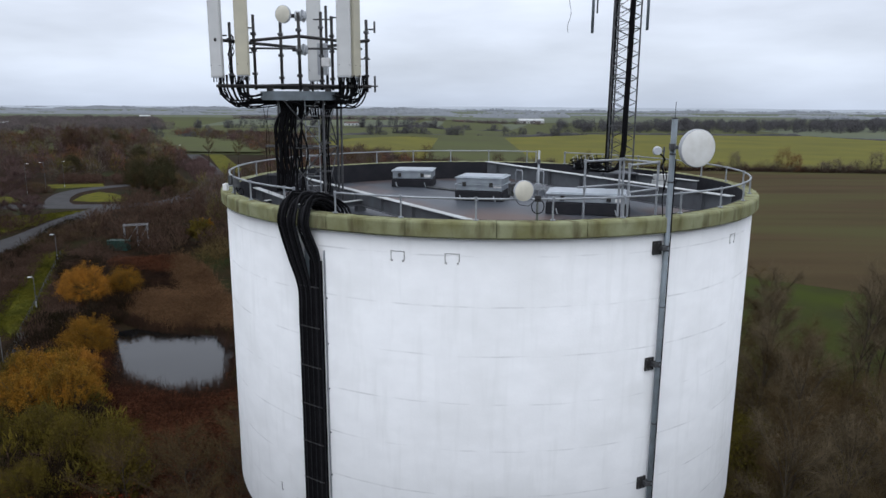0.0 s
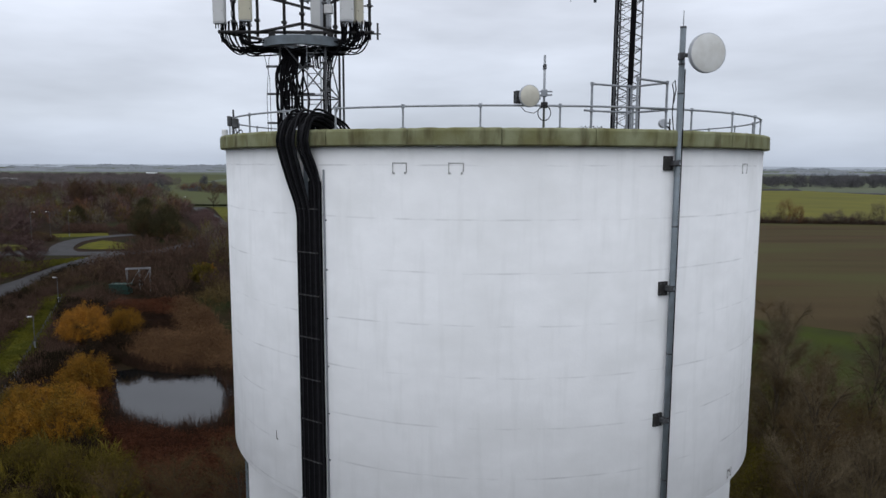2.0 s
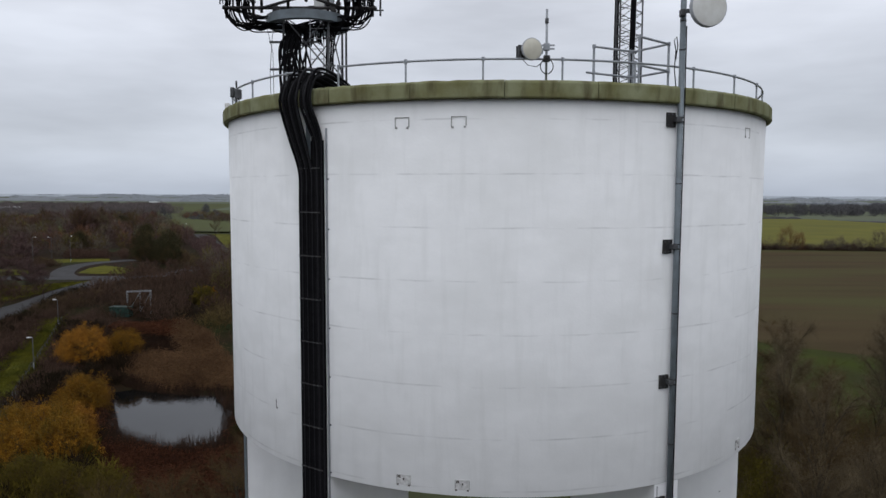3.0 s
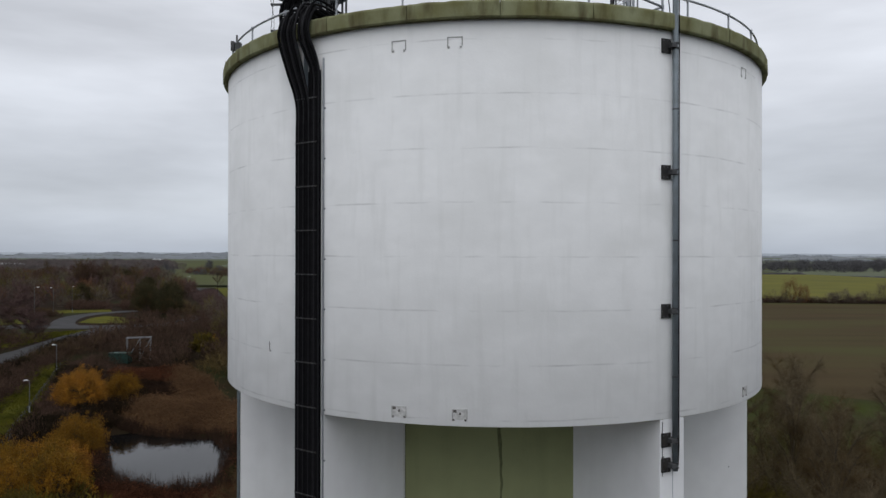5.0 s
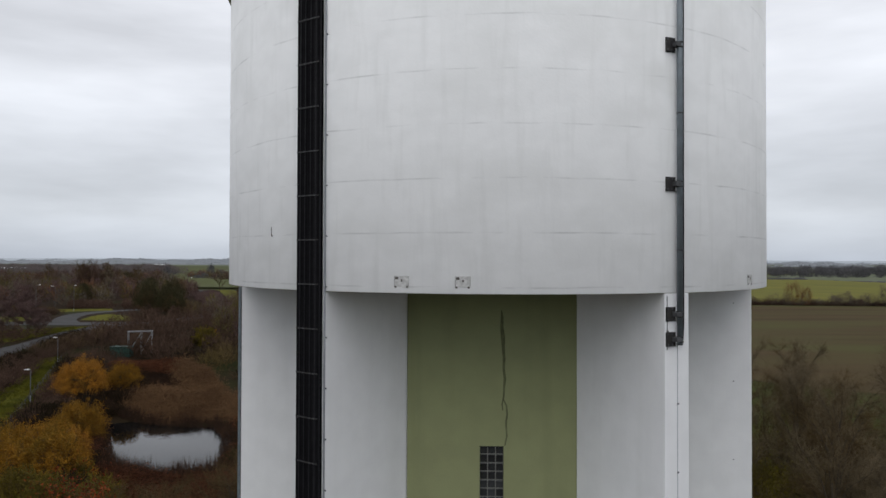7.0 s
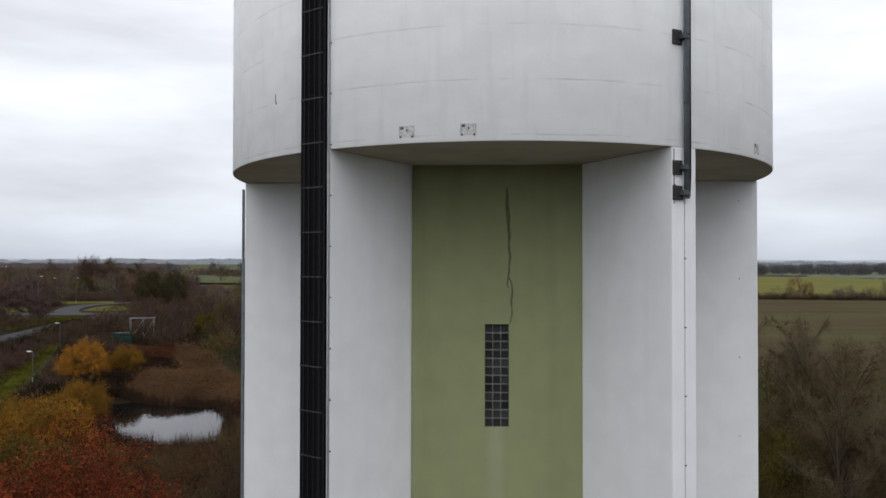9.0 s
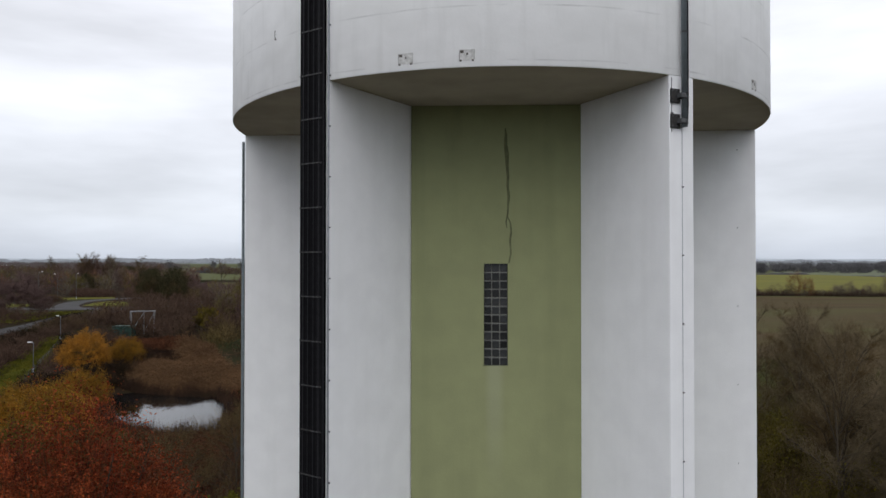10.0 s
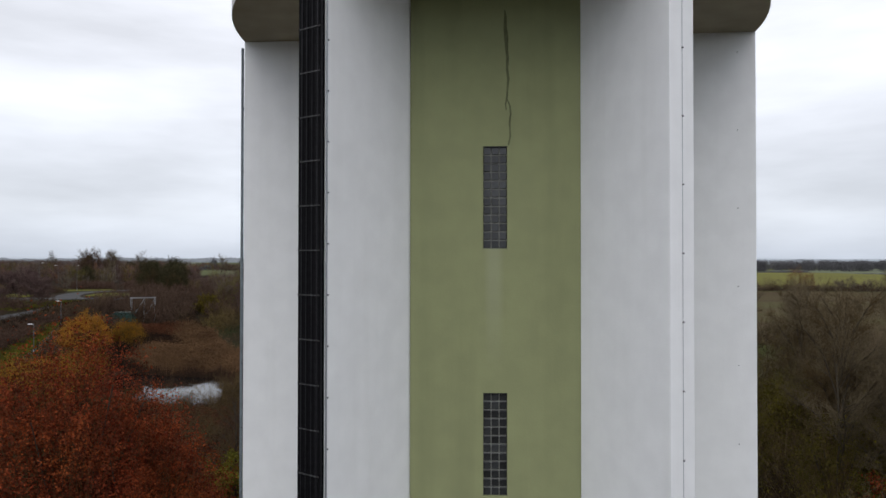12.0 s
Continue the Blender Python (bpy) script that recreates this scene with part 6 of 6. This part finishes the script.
low_bare = make_tree("bare_sapling", 6.5, 3.2, 61, twigs=700, twig=M_TWIG, twig_w=0.014, twig_len=1.0, limbs=10, low=0.08, label="leafless spreading sapling in front of the pond")
for i, (x, y) in enumerate([(-21, 27), (-24.5, 33), (-20, 35), (-27, 38), (-22.5, 44), (-18, 41), (-25, 24), (-30, 33)]):
    put(low_bare, x, y, 0.9 + 0.15 * (i % 3), 60 * i, first=i == 0)
scrub_area([(14, 30), (26, 12), (60, 0), (110, 20), (100, 44), (60, 58), (36, 68), (20, 74)], 480, 5.6, 2.3, 170, 0.016, M_TWIG, "leafless thicket below the trees", stick=0.3)
scrub_area([(14, 30), (26, 12), (60, 0), (110, 20), (100, 40), (55, 56), (22, 66)], 300, 5.2, 2.2, 130, 0.013, M_TWIG_PALE, "pale leafless thicket", stick=0.35)
scrub_area([(18, 28), (28, 14), (70, 10), (100, 30), (55, 52), (24, 58)], 640, 8.6, 1.9, 210, 0.07, M_LEAF_THICKET, "olive-leaved undergrowth in the thicket")

# low scrub filling the ground between footpath, trees and pond
scrub_area([(-62, 92), (-74, 100), (-82, 116), (-72, 112), (-58, 100), (-56, 88)], 150, 2.4, 1.9, 80, 0.05, M_SCRUB, "dark brown scrub beside the footpath", 0.35)
scrub_area([(-61, 88), (-68, 80), (-58, 58), (-46, 38), (-34, 32), (-38, 46), (-50, 62), (-57, 76)], 260, 2.6, 1.9, 90, 0.05, M_SCRUB, "dark brown scrub between footpath and pond", 0.35)
scrub_area([(-58, 60), (-50, 44), (-38, 34), (-30, 36), (-40, 50), (-52, 64)], 70, 3.2, 1.7, 80, 0.08, M_LEAF_OLIVE, "olive-leaved scrub near the pond", 0.3)
scrub_area([(-92, 100), (-86, 96), (-92, 124), (-96, 150), (-99, 150), (-95, 122)], 120, 1.9, 1.5, 80, 0.05, M_SCRUB, "dark hedge scrub along the road", 0.35)

scrub_area([(-63, 92), (-57, 88), (-54, 85.5), (-58, 84), (-64, 89)], 30, 1.6, 1.2, 90, 0.04, M_SCRUB, "dark brown scrub at the pond's corner", 0.3)
scrub_area([(-61, 88), (-56, 78), (-51, 69), (-46, 63), (-48, 62), (-54, 70), (-60, 80)], 60, 2.4, 1.3, 90, 0.05, M_SCRUB, "dark brown scrub on the pond's bank", 0.3)
scrub_area([(-34.5, 81), (-31, 70), (-29, 60), (-27, 62), (-30, 76), (-33, 84)], 36, 2.0, 1.2, 90, 0.05, M_SCRUB, "dark brown scrub on the pond's bank", 0.3)

scrub_area([(-170, 150), (-128, 152), (-122, 140), (-112, 132), (-110, 100), (-150, 110)], 220, 2.2, 1.8, 130, 0.035, M_WOOD_PURPLE, "purple-brown scrub beyond the road", 0.4)
scrub_area([(-175, 184), (-152, 183), (-150, 198), (-138, 196), (-136, 210), (-144, 216), (-156, 228), (-190, 230)], 200, 1.8, 1.7, 120, 0.04, M_WOOD, "brown scrub round the roundabout", 0.4)
scrub_area([(-124, 232), (-150, 232), (-156, 246), (-112, 250), (-100, 236), (-98, 214), (-110, 216)], 190, 2.6, 1.9, 120, 0.045, M_WOOD, "brown scrub behind the roundabout", 0.4)
scrub_area([(-97, 250), (-113, 292), (-140, 350), (-128, 300), (-112, 262), (-100, 240)], 120, 2.6, 2.0, 110, 0.06, M_WOOD_PURPLE, "purple-brown scrub along the far road", 0.4)
t_sm = make_tree("bare_roadside_tree", 8.0, 3.4, 71, twigs=1300, twig=M_WOOD_PURPLE, twig_w=0.03, twig_len=1.0, limbs=9, low=0.2, label="small purple-twigged bare tree on the grass")
for i, (x, y) in enumerate([(-108.5, 148.5), (-112.5, 151.5), (-116, 147), (-141, 188), (-146, 202)]):
    put(t_sm, x, y, 0.85 + 0.1 * (i % 3), 70 * i, first=i == 0)

# woods beyond the pond and the roundabout
def wood(poly, n, h0, h1, w0, w1, each, leaf, material, label, stick=0.35):
    q = scatter(poly, n)
    return blob_shrubs("woodland", q, rng.uniform(h0, h1, n), rng.uniform(w0, w1, n), each, leaf, material, label, "woodland", stick=stick)


def mixed_wood(poly, n, h0, h1, w0, w1, each, leaf, mix, label, stick=0.3):
    for material, share, word in mix:
        wood(poly, max(3, int(n * share)), h0, h1, w0, w1, each, leaf, material, word + " " + label, stick)


MIX = ((M_WOOD, 0.3, "brown"), (M_WOOD_PURPLE, 0.3, "purple-brown"), (M_WOOD_GREY, 0.22, "grey-brown"), (M_WOOD_OLIVE, 0.1, "olive"), (M_WOOD_RUST, 0.08, "rusty"))
mixed_wood([(-84, 170), (-60, 150), (-20, 130), (24, 200), (-30, 330), (-84, 320), (-86, 240)], 300, 5, 9.5, 2.0, 3.6, 200, 0.055, MIX, "winter woodland behind the pond")
mixed_wood([(-150, 245), (-118, 245), (-122, 290), (-150, 350), (-200, 450), (-300, 640), (-420, 560), (-300, 330), (-200, 230)], 620, 5, 9.5, 2.6, 4.6, 130, 0.10, MIX, "winter woodland beyond the roundabout")
mixed_wood([(-80, 330), (-20, 330), (-60, 380), (-150, 470), (-280, 640), (-230, 640), (-130, 410)], 160, 5, 8, 2.6, 4.4, 120, 0.10, MIX, "winter woodland along the far road")
mixed_wood([(-80, 386), (-110, 480), (-130, 600), (-220, 640), (-170, 500), (-120, 420)], 260, 4, 7.5, 2.6, 4.4, 110, 0.10, MIX, "winter woodland between road and fields")
mixed_wood([(-175, 150), (-160, 200), (-190, 240), (-330, 330), (-420, 560), (-560, 600), (-400, 250), (-230, 150)], 420, 5, 9, 2.6, 4.6, 110, 0.10, MIX, "winter woodland beside the road")
mixed_wood([(-420, 330), (-330, 420), (-420, 600), (-640, 900), (-900, 900), (-700, 500)], 300, 6, 9, 4, 6.5, 90, 0.2, MIX, "winter woodland far off")
for i, (x, y, s) in enumerate(((-224, 376, 1.25), (-213, 380, 1.1), (-232, 384, 1.05), (-170, 300, 0.95), (-185, 360, 1.1), (-128, 330, 0.9), (-110, 320, 0.85), (-250, 330, 1.0), (-260, 400, 1.1), (-90, 300, 0.8))):
    put(bare[i % 4], x, y, s * 0.95, 77 * i, sz=s)


def tree_row(pts, n, h, w, each, leaf, material, label, jit=3.0, stick=0.0):
    pts = np.asarray(pts, float)
    seg = np.linalg.norm(np.diff(pts, axis=0), axis=1)
    cum = np.concatenate([[0], np.cumsum(seg)])
    s = rng.uniform(0, cum[-1], n)
    x = np.interp(s, cum, pts[:, 0]) + rng.normal(size=n) * jit
    y = np.interp(s, cum, pts[:, 1]) + rng.normal(size=n) * jit
    return blob_shrubs("hedgerow", np.stack([x, y], 1), rng.uniform(0.35, 1.4, n) * h, rng.uniform(0.6, 1.3, n) * w, each, leaf, material, label, "hedgerow", stick=stick)


tree_row([(-80, 378), (60, 376), (160, 369), (300, 357), (430, 342)], 260, 5.2, 3.2, 140, 0.06, M_WOOD_GREY, "dense grey-brown winter hedgerow between fields", 1.4, 0.3)
tree_row([(-80, 378), (60, 376), (160, 369), (300, 357), (430, 342)], 200, 3.2, 3.0, 140, 0.07, M_WOOD, "dark lower hedge between fields", 1.2, 0.35)
for pts, hs, ws, material, word in (([(176, 367), (182, 366)], [13, 10], [4.4, 3.4], M_WOOD_RUST, "rust-twigged"),
                                    ([(150, 369), (222, 361), (231, 360), (240, 359), (249, 358), (258, 357), (203, 364)], [11, 12, 14, 13, 14, 13, 8], [3.4, 4, 5, 4.6, 5, 4.4, 3], M_WOOD_GREY, "grey-twigged"),
                                    ([(70, 376), (20, 377), (-20, 379), (300, 355), (330, 352)], [10, 9, 11, 12, 11], [4, 3.6, 4, 4.5, 4], M_WOOD, "brown-twigged")):
    blob_shrubs("hedgerow", pts, hs, ws, 520, 0.045, material, word + " bare trees in the hedgerow", "hedgerow", stick=0.26)


def canopy(pts, width, h, material, label, name="far_wood", step=7.0, rough=0.5):
    """A far belt of trees: a rounded, ragged-topped mass following a line."""
    pts = np.asarray(pts, float)
    seg = np.linalg.norm(np.diff(pts, axis=0), axis=1)
    cum = np.concatenate([[0], np.cumsum(seg)])
    n = int(cum[-1] / step)
    s = np.linspace(0, cum[-1], n)
    x, y = np.interp(s, cum, pts[:, 0]), np.interp(s, cum, pts[:, 1])
    dx, dy = np.gradient(x), np.gradient(y)
    L = np.hypot(dx, dy)
    nx, ny = -dy / L, dx / L
    env = 0.75 + 0.25 * np.sin(s * 0.013 + width) + 0.15 * np.sin(s * 0.041 + h)
    ac = np.array([-1.0, -0.85, -0.5, 0.0, 0.5, 0.85, 1.0])
    hc = np.array([0.0, 0.55, 0.9, 1.0, 0.9, 0.55, 0.0])
    m = len(ac)
    jit = 1 + rough * (rng.random((n, m)) - 0.55) * (hc > 0)
    env = env * np.clip(np.minimum(s, cum[-1] - s) / (2.5 * step), 0, 1) ** 0.6
    H = h * hc[None] * env[:, None] * jit
    W = ac[None] * width * 0.5 * (1 + 0.2 * (rng.random((n, m)) - 0.5))
    X, Y = x[:, None] + nx[:, None] * W, y[:, None] + ny[:, None] * W
    Z = ground_z(X, Y) + H - 0.3 * (hc == 0)
    v = np.stack([X, Y, Z], -1).reshape(-1, 3)
    a, b = np.meshgrid(np.arange(n - 1), np.arange(m - 1), indexing="ij")
    k = a * m + b
    f = np.stack([k, k + 1, k + m + 1, k + m], -1).reshape(-1, 4)
    return tagged(mesh_arrays(name, v, f, material, smooth=True), label, "woodland", kind="stuff")


# far hedges, tree rows and belts take wood colours with painted haze
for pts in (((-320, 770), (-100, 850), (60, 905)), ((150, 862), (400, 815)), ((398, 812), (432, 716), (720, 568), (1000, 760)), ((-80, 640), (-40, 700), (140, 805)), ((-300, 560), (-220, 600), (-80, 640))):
    canopy(pts, 4, 3.2, M_FARWOOD_HAZE, "far dark hedge between fields", "hedgerow", 4.0, 0.7)
tree_row([(-320, 770), (-100, 850), (60, 905)], 46, 11, 4.5, 150, 0.16, M_FARWOOD_HAZE, "row of bare trees along a far hedge", 3, 0.3)
tree_row([(-80, 640), (-40, 700), (140, 805)], 30, 11, 5.0, 170, 0.16, M_FARWOOD_HAZE, "far trees along a hedge", 4, 0.3)
tree_row([(-260, 570), (-90, 636)], 22, 9, 4.5, 150, 0.16, M_FARWOOD_HAZE, "far trees along a hedge", 4, 0.3)
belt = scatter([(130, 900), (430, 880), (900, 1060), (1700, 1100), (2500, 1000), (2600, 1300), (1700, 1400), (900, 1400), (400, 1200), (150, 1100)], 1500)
blob_shrubs("woodland", belt, rng.uniform(10, 15.5, 1500), rng.uniform(5, 9, 1500), 90, 0.26, M_FARWOOD_HAZE, "dark far belt of winter woodland, greyed by painted haze", "woodland", stick=0.4)
blob_shrubs("woodland", [(322, 1010)], [18], [5], 500, 0.25, M_FARWOOD_HAZE, "single taller tree above the far woodland", "woodland", stick=0.25)
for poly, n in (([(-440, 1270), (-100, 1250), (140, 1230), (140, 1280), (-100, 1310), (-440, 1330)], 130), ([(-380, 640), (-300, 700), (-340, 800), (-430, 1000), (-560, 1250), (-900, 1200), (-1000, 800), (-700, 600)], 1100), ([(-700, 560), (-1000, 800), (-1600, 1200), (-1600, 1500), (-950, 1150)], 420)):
    blob_shrubs("woodland", scatter(poly, n), rng.uniform(5, 8.5, n), rng.uniform(5, 9, n), 90, 0.22, M_FARBROWN_HAZE, "brown far woodland, greyed by painted haze", "woodland", stick=0.45)
# these tree lines carry the haze in their colour
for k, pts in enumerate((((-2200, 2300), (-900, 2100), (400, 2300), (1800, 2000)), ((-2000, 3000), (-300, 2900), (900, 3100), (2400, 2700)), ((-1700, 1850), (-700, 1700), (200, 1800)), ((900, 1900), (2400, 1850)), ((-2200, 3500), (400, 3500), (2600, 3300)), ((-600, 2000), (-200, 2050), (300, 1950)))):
    canopy(pts, 40, 7 + k, M_HAZEWOOD, "far line of trees, haze painted into its colour", step=6.0, rough=1.1)

blob_shrubs("woodland", [(-221, 378), (-213, 382), (-229, 386)], [16, 14.5, 13], [6, 5, 5], 1300, 0.07, M_WOOD, "tall round-headed bare trees above the wood", "woodland", stick=0.2)

# scattered autumn colour in the left-hand woods
t_au = dome_tree("autumn_tree", 7.0, 3.2, 31, M_LEAF_OLIVE, 1900, 0.46, "olive-gold young tree among bare scrub", 30)
t_ag = dome_tree("autumn_tree", 6.5, 3.0, 32, M_LEAF_YE, 2600, 0.42, "mustard young tree among bare scrub", 30)
t_dk = willow("evergreen_tree", 9.0, 4.4, 33, M_LEAF_DK, 800, 24, 0.2, "dark leafy oak among bare woods", 0.4, 0.4)
for t_new, poly, n, lo, hi in ((t_au, [(-80, 140), (-84, 190), (-40, 240), (16, 180), (-10, 110), (-40, 118)], 13, 0.7, 1.1), (t_ag, [(-80, 140), (-84, 190), (-40, 240), (16, 180), (-10, 110), (-40, 118)], 8, 0.5, 0.9)):
    for i, (x, y) in enumerate(scatter(poly, n)):
        put(t_new, x, y, rng.uniform(lo, hi), rng.uniform(0, 360), first=i == 0)
for i, (x, y, k, kz) in enumerate(((-110, 212, 1.35, 1.45), (-101, 210, 1.3, 1.25), (-105, 220, 1.3, 1.5), (-150, 300, 1.2, 1.3), (-222, 396, 1.3, 1.3), (-230, 440, 1.2, 1.2), (-160, 262, 1.0, 1.1))):
    put(t_dk, x, y, k, 50 * i, first=i == 0, sz=kz)


def hills():
    bm = bmesh.new()
    prev = None
    for i in range(161):
        a = -70 + 140 * i / 160
        h = 17.5 + 1.6 * math.sin(a * 0.13 + 1) + 1.0 * math.sin(a * 0.41) + 0.5 * math.sin(a * 1.7 + 2)
        d = Vector((math.sin(radians(a)), math.cos(radians(a)), 0))
        col = [bm.verts.new(d * r + Vector((0, 0, z))) for r, z in ((3600, -4), (4100, h * 0.7), (4500, h), (4800, -4))]
        if prev:
            for k in range(3):
                bm.faces.new((prev[k], col[k], col[k + 1], prev[k + 1]))
        prev = col
    bmesh.ops.recalc_face_normals(bm, faces=bm.faces)
    # the hills' blue-grey is painted haze
    return tagged(part("hills", bm, M_HILL_HAZE, smooth=True), "low hills on the horizon, painted blue-grey for haze", "hills", kind="structure")


hills()


# ---- built things in the landscape ----
def street_lamp(h, label, arm=0.9):
    ob = tagged(thing("street_lamp"), label, "street lamp", "street lamps")
    part("column", tube([(0, 0, -0.2), (0, 0, h * 0.3), (0, 0, h)], 0.075, 0.045, seg=8), M_GALV_DK, ob, smooth=True)
    part("base_sleeve", tube([(0, 0, -0.2), (0, 0, 1.1)], 0.1, seg=8), M_GALV, ob)
    part("bracket", tube([(0, 0, h - 0.02), (arm * 0.5, 0, h + 0.1), (arm, 0, h + 0.12)], 0.035, seg=6), M_GALV, ob)
    part("lantern", box(arm + 0.25, 0, h + 0.12, 0.65, 0.26, 0.14, bevel=0.04), M_WHITE, ob, "pale lantern")
    return ob


low_lamp = street_lamp(5.2, "short grey lamp column beside the footpath", 0.3)
put(low_lamp, -72, 89.5, 1, 200, first=True)
for x, y in ((-84, 117), (-61.2, 64.1)):
    put(low_lamp, x, y, 1, 200)
tall_lamp = street_lamp(10.0, "tall grey road lamp column")
put(tall_lamp, -141.6, 200.7, 1, 0, first=True)
for x, y, a in ((-144.5, 216, 180), (-140.9, 221.3, 90), (-140.4, 322, 0), (-150, 190, 0)):
    put(tall_lamp, x, y, 0.9, a)


def steel_frame():
    """Open test frame of steel posts, beams and diagonals beside the green cabin."""
    M_FRAME = mat("dull_galvanised_steel", (0.20, 0.205, 0.21), (0.14, 0.14, 0.145), scale=2, rough=0.6, metal=0.2)
    x, y = -73, 129.5
    ob = tagged(thing("steel_frame", x, y, float(ground_z(x, y))), "open galvanised steel frame with diagonal braces", "steel frame")
    ob.rotation_euler = (0, 0, radians(18))
    w, d, h = 4.8, 1.6, 5.0
    for sx in (-1, 0.1, 1):
        for sy in (-1, 1):
            part("post", box(sx * w / 2, sy * d / 2, h / 2, 0.13, 0.13, h), M_FRAME, ob)
    for sy in (-1, 1):
        part("top_beam", box(0, sy * d / 2, h, w + 0.3, 0.16, 0.2), M_FRAME, ob)
        part("brace", tube([(0.1 * w / 2, sy * d / 2, h - 0.3), (-w / 2, sy * d / 2, 0.4)], 0.05, seg=6), M_FRAME, ob)
        part("brace", tube([(w / 2, sy * d / 2, h - 0.3), (0.1 * w / 2, sy * d / 2, 0.4)], 0.05, seg=6), M_FRAME, ob)
    for sx in (-1, 1):
        part("tie_beam", box(sx * w / 2, 0, h, 0.16, d, 0.18), M_FRAME, ob)
    M_GREEN = mat("green_cabin_paint", (0.018, 0.05, 0.04), (0.014, 0.038, 0.03), scale=1.0, rough=0.6)
    x, y = -75.6, 126.5
    ob = tagged(thing("equipment_cabin", x, y, float(ground_z(x, y))), "low green equipment cabin beside the steel frame", "cabin")
    part("body", box(0, 0, 1.0, 4.2, 2.0, 2.1, bevel=0.03), M_GREEN, ob)
    part("roof", box(0, 0, 2.1, 4.4, 2.2, 0.12, bevel=0.03), M_GREEN, ob)
    part("door", box(0.9, -1.02, 0.95, 0.9, 0.05, 1.8, bevel=0.01), M_GREEN, ob)


steel_frame()


def path_fence():
    """Low post-and-rail fence beside the footpath."""
    ob = tagged(thing("fence", 0, 0, 0), "low weathered post-and-rail fence by the verge", "fence")
    pts = [Vector((x, y, float(ground_z(x, y)))) for x, y in [(-60.2 - 24.8 * t, 60 + 60 * t) for t in [i / 26 for i in range(27)]]]
    for q in pts:
        part("post", box(q.x, q.y, q.z + 0.45, 0.07, 0.07, 1.0), M_GALV_DK, ob)
    for q, w in zip(pts, pts[1:]):
        for dz in (0.55, 0.98):
            part("rail", tube([q + Vector((0, 0, dz)), w + Vector((0, 0, dz))], 0.02, seg=4), M_GALV_DK, ob)


path_fence()
M_SHED = mat("pale_shed_cladding", (0.5, 0.51, 0.51), (0.42, 0.43, 0.43), scale=0.1, rough=0.7)
M_TILE = mat("roof_tile", (0.14, 0.09, 0.075), (0.10, 0.07, 0.06), scale=0.3, rough=0.9)


def far_building(x, y, turn, w, d, h, wall_m, roof_m, name, label):
    ob = tagged(thing(name, x, y, float(ground_z(x, y))), label, "building")
    ob.rotation_euler = (0, 0, radians(turn))
    part("wall", box(0, 0, h / 2 - 0.5, w, d, h + 1), wall_m, ob)
    bm = bmesh.new()
    rise = d * 0.16
    vs = [bm.verts.new(c) for c in ((-w / 2 - .4, -d / 2 - .4, h), (w / 2 + .4, -d / 2 - .4, h), (w / 2 + .4, d / 2 + .4, h), (-w / 2 - .4, d / 2 + .4, h), (-w / 2 - .4, 0, h + rise), (w / 2 + .4, 0, h + rise))]
    for f in ((0, 1, 5, 4), (2, 3, 4, 5), (0, 4, 3), (1, 2, 5), (3, 2, 1, 0)):
        bm.faces.new([vs[k] for k in f])
    part("roof", bm, roof_m, ob)
    for i in range(3):
        part("door_opening", box((-0.3 + 0.3 * i) * w, -d / 2 - 0.03, h * 0.4, w * 0.1, 0.1, h * 0.7), M_BEAM, ob)


far_building(130, 1330, 8, 48, 20, 6, M_SHED, M_SHED, "barn", "long pale farm shed among far trees")
far_building(-5, 1290, -10, 16, 9, 5, M_TILE, M_TILE, "farmhouse", "red-roofed farmhouse among far trees")
far_building(-590, 860, 20, 30, 14, 3.4, M_SHED, M_SHED, "warehouse", "pale warehouse at the town's edge")
# shed shape added in place of white vehicles far away
far_building(-640, 1400, 10, 20, 10, 3.2, M_SHED, M_SHED, "warehouse", "small white shed shape standing in for far white vehicles")
far_building(-150, 940, 30, 18, 10, 4, M_SHED, M_TILE, "farmhouse", "low white farm cottage beyond the hedge")
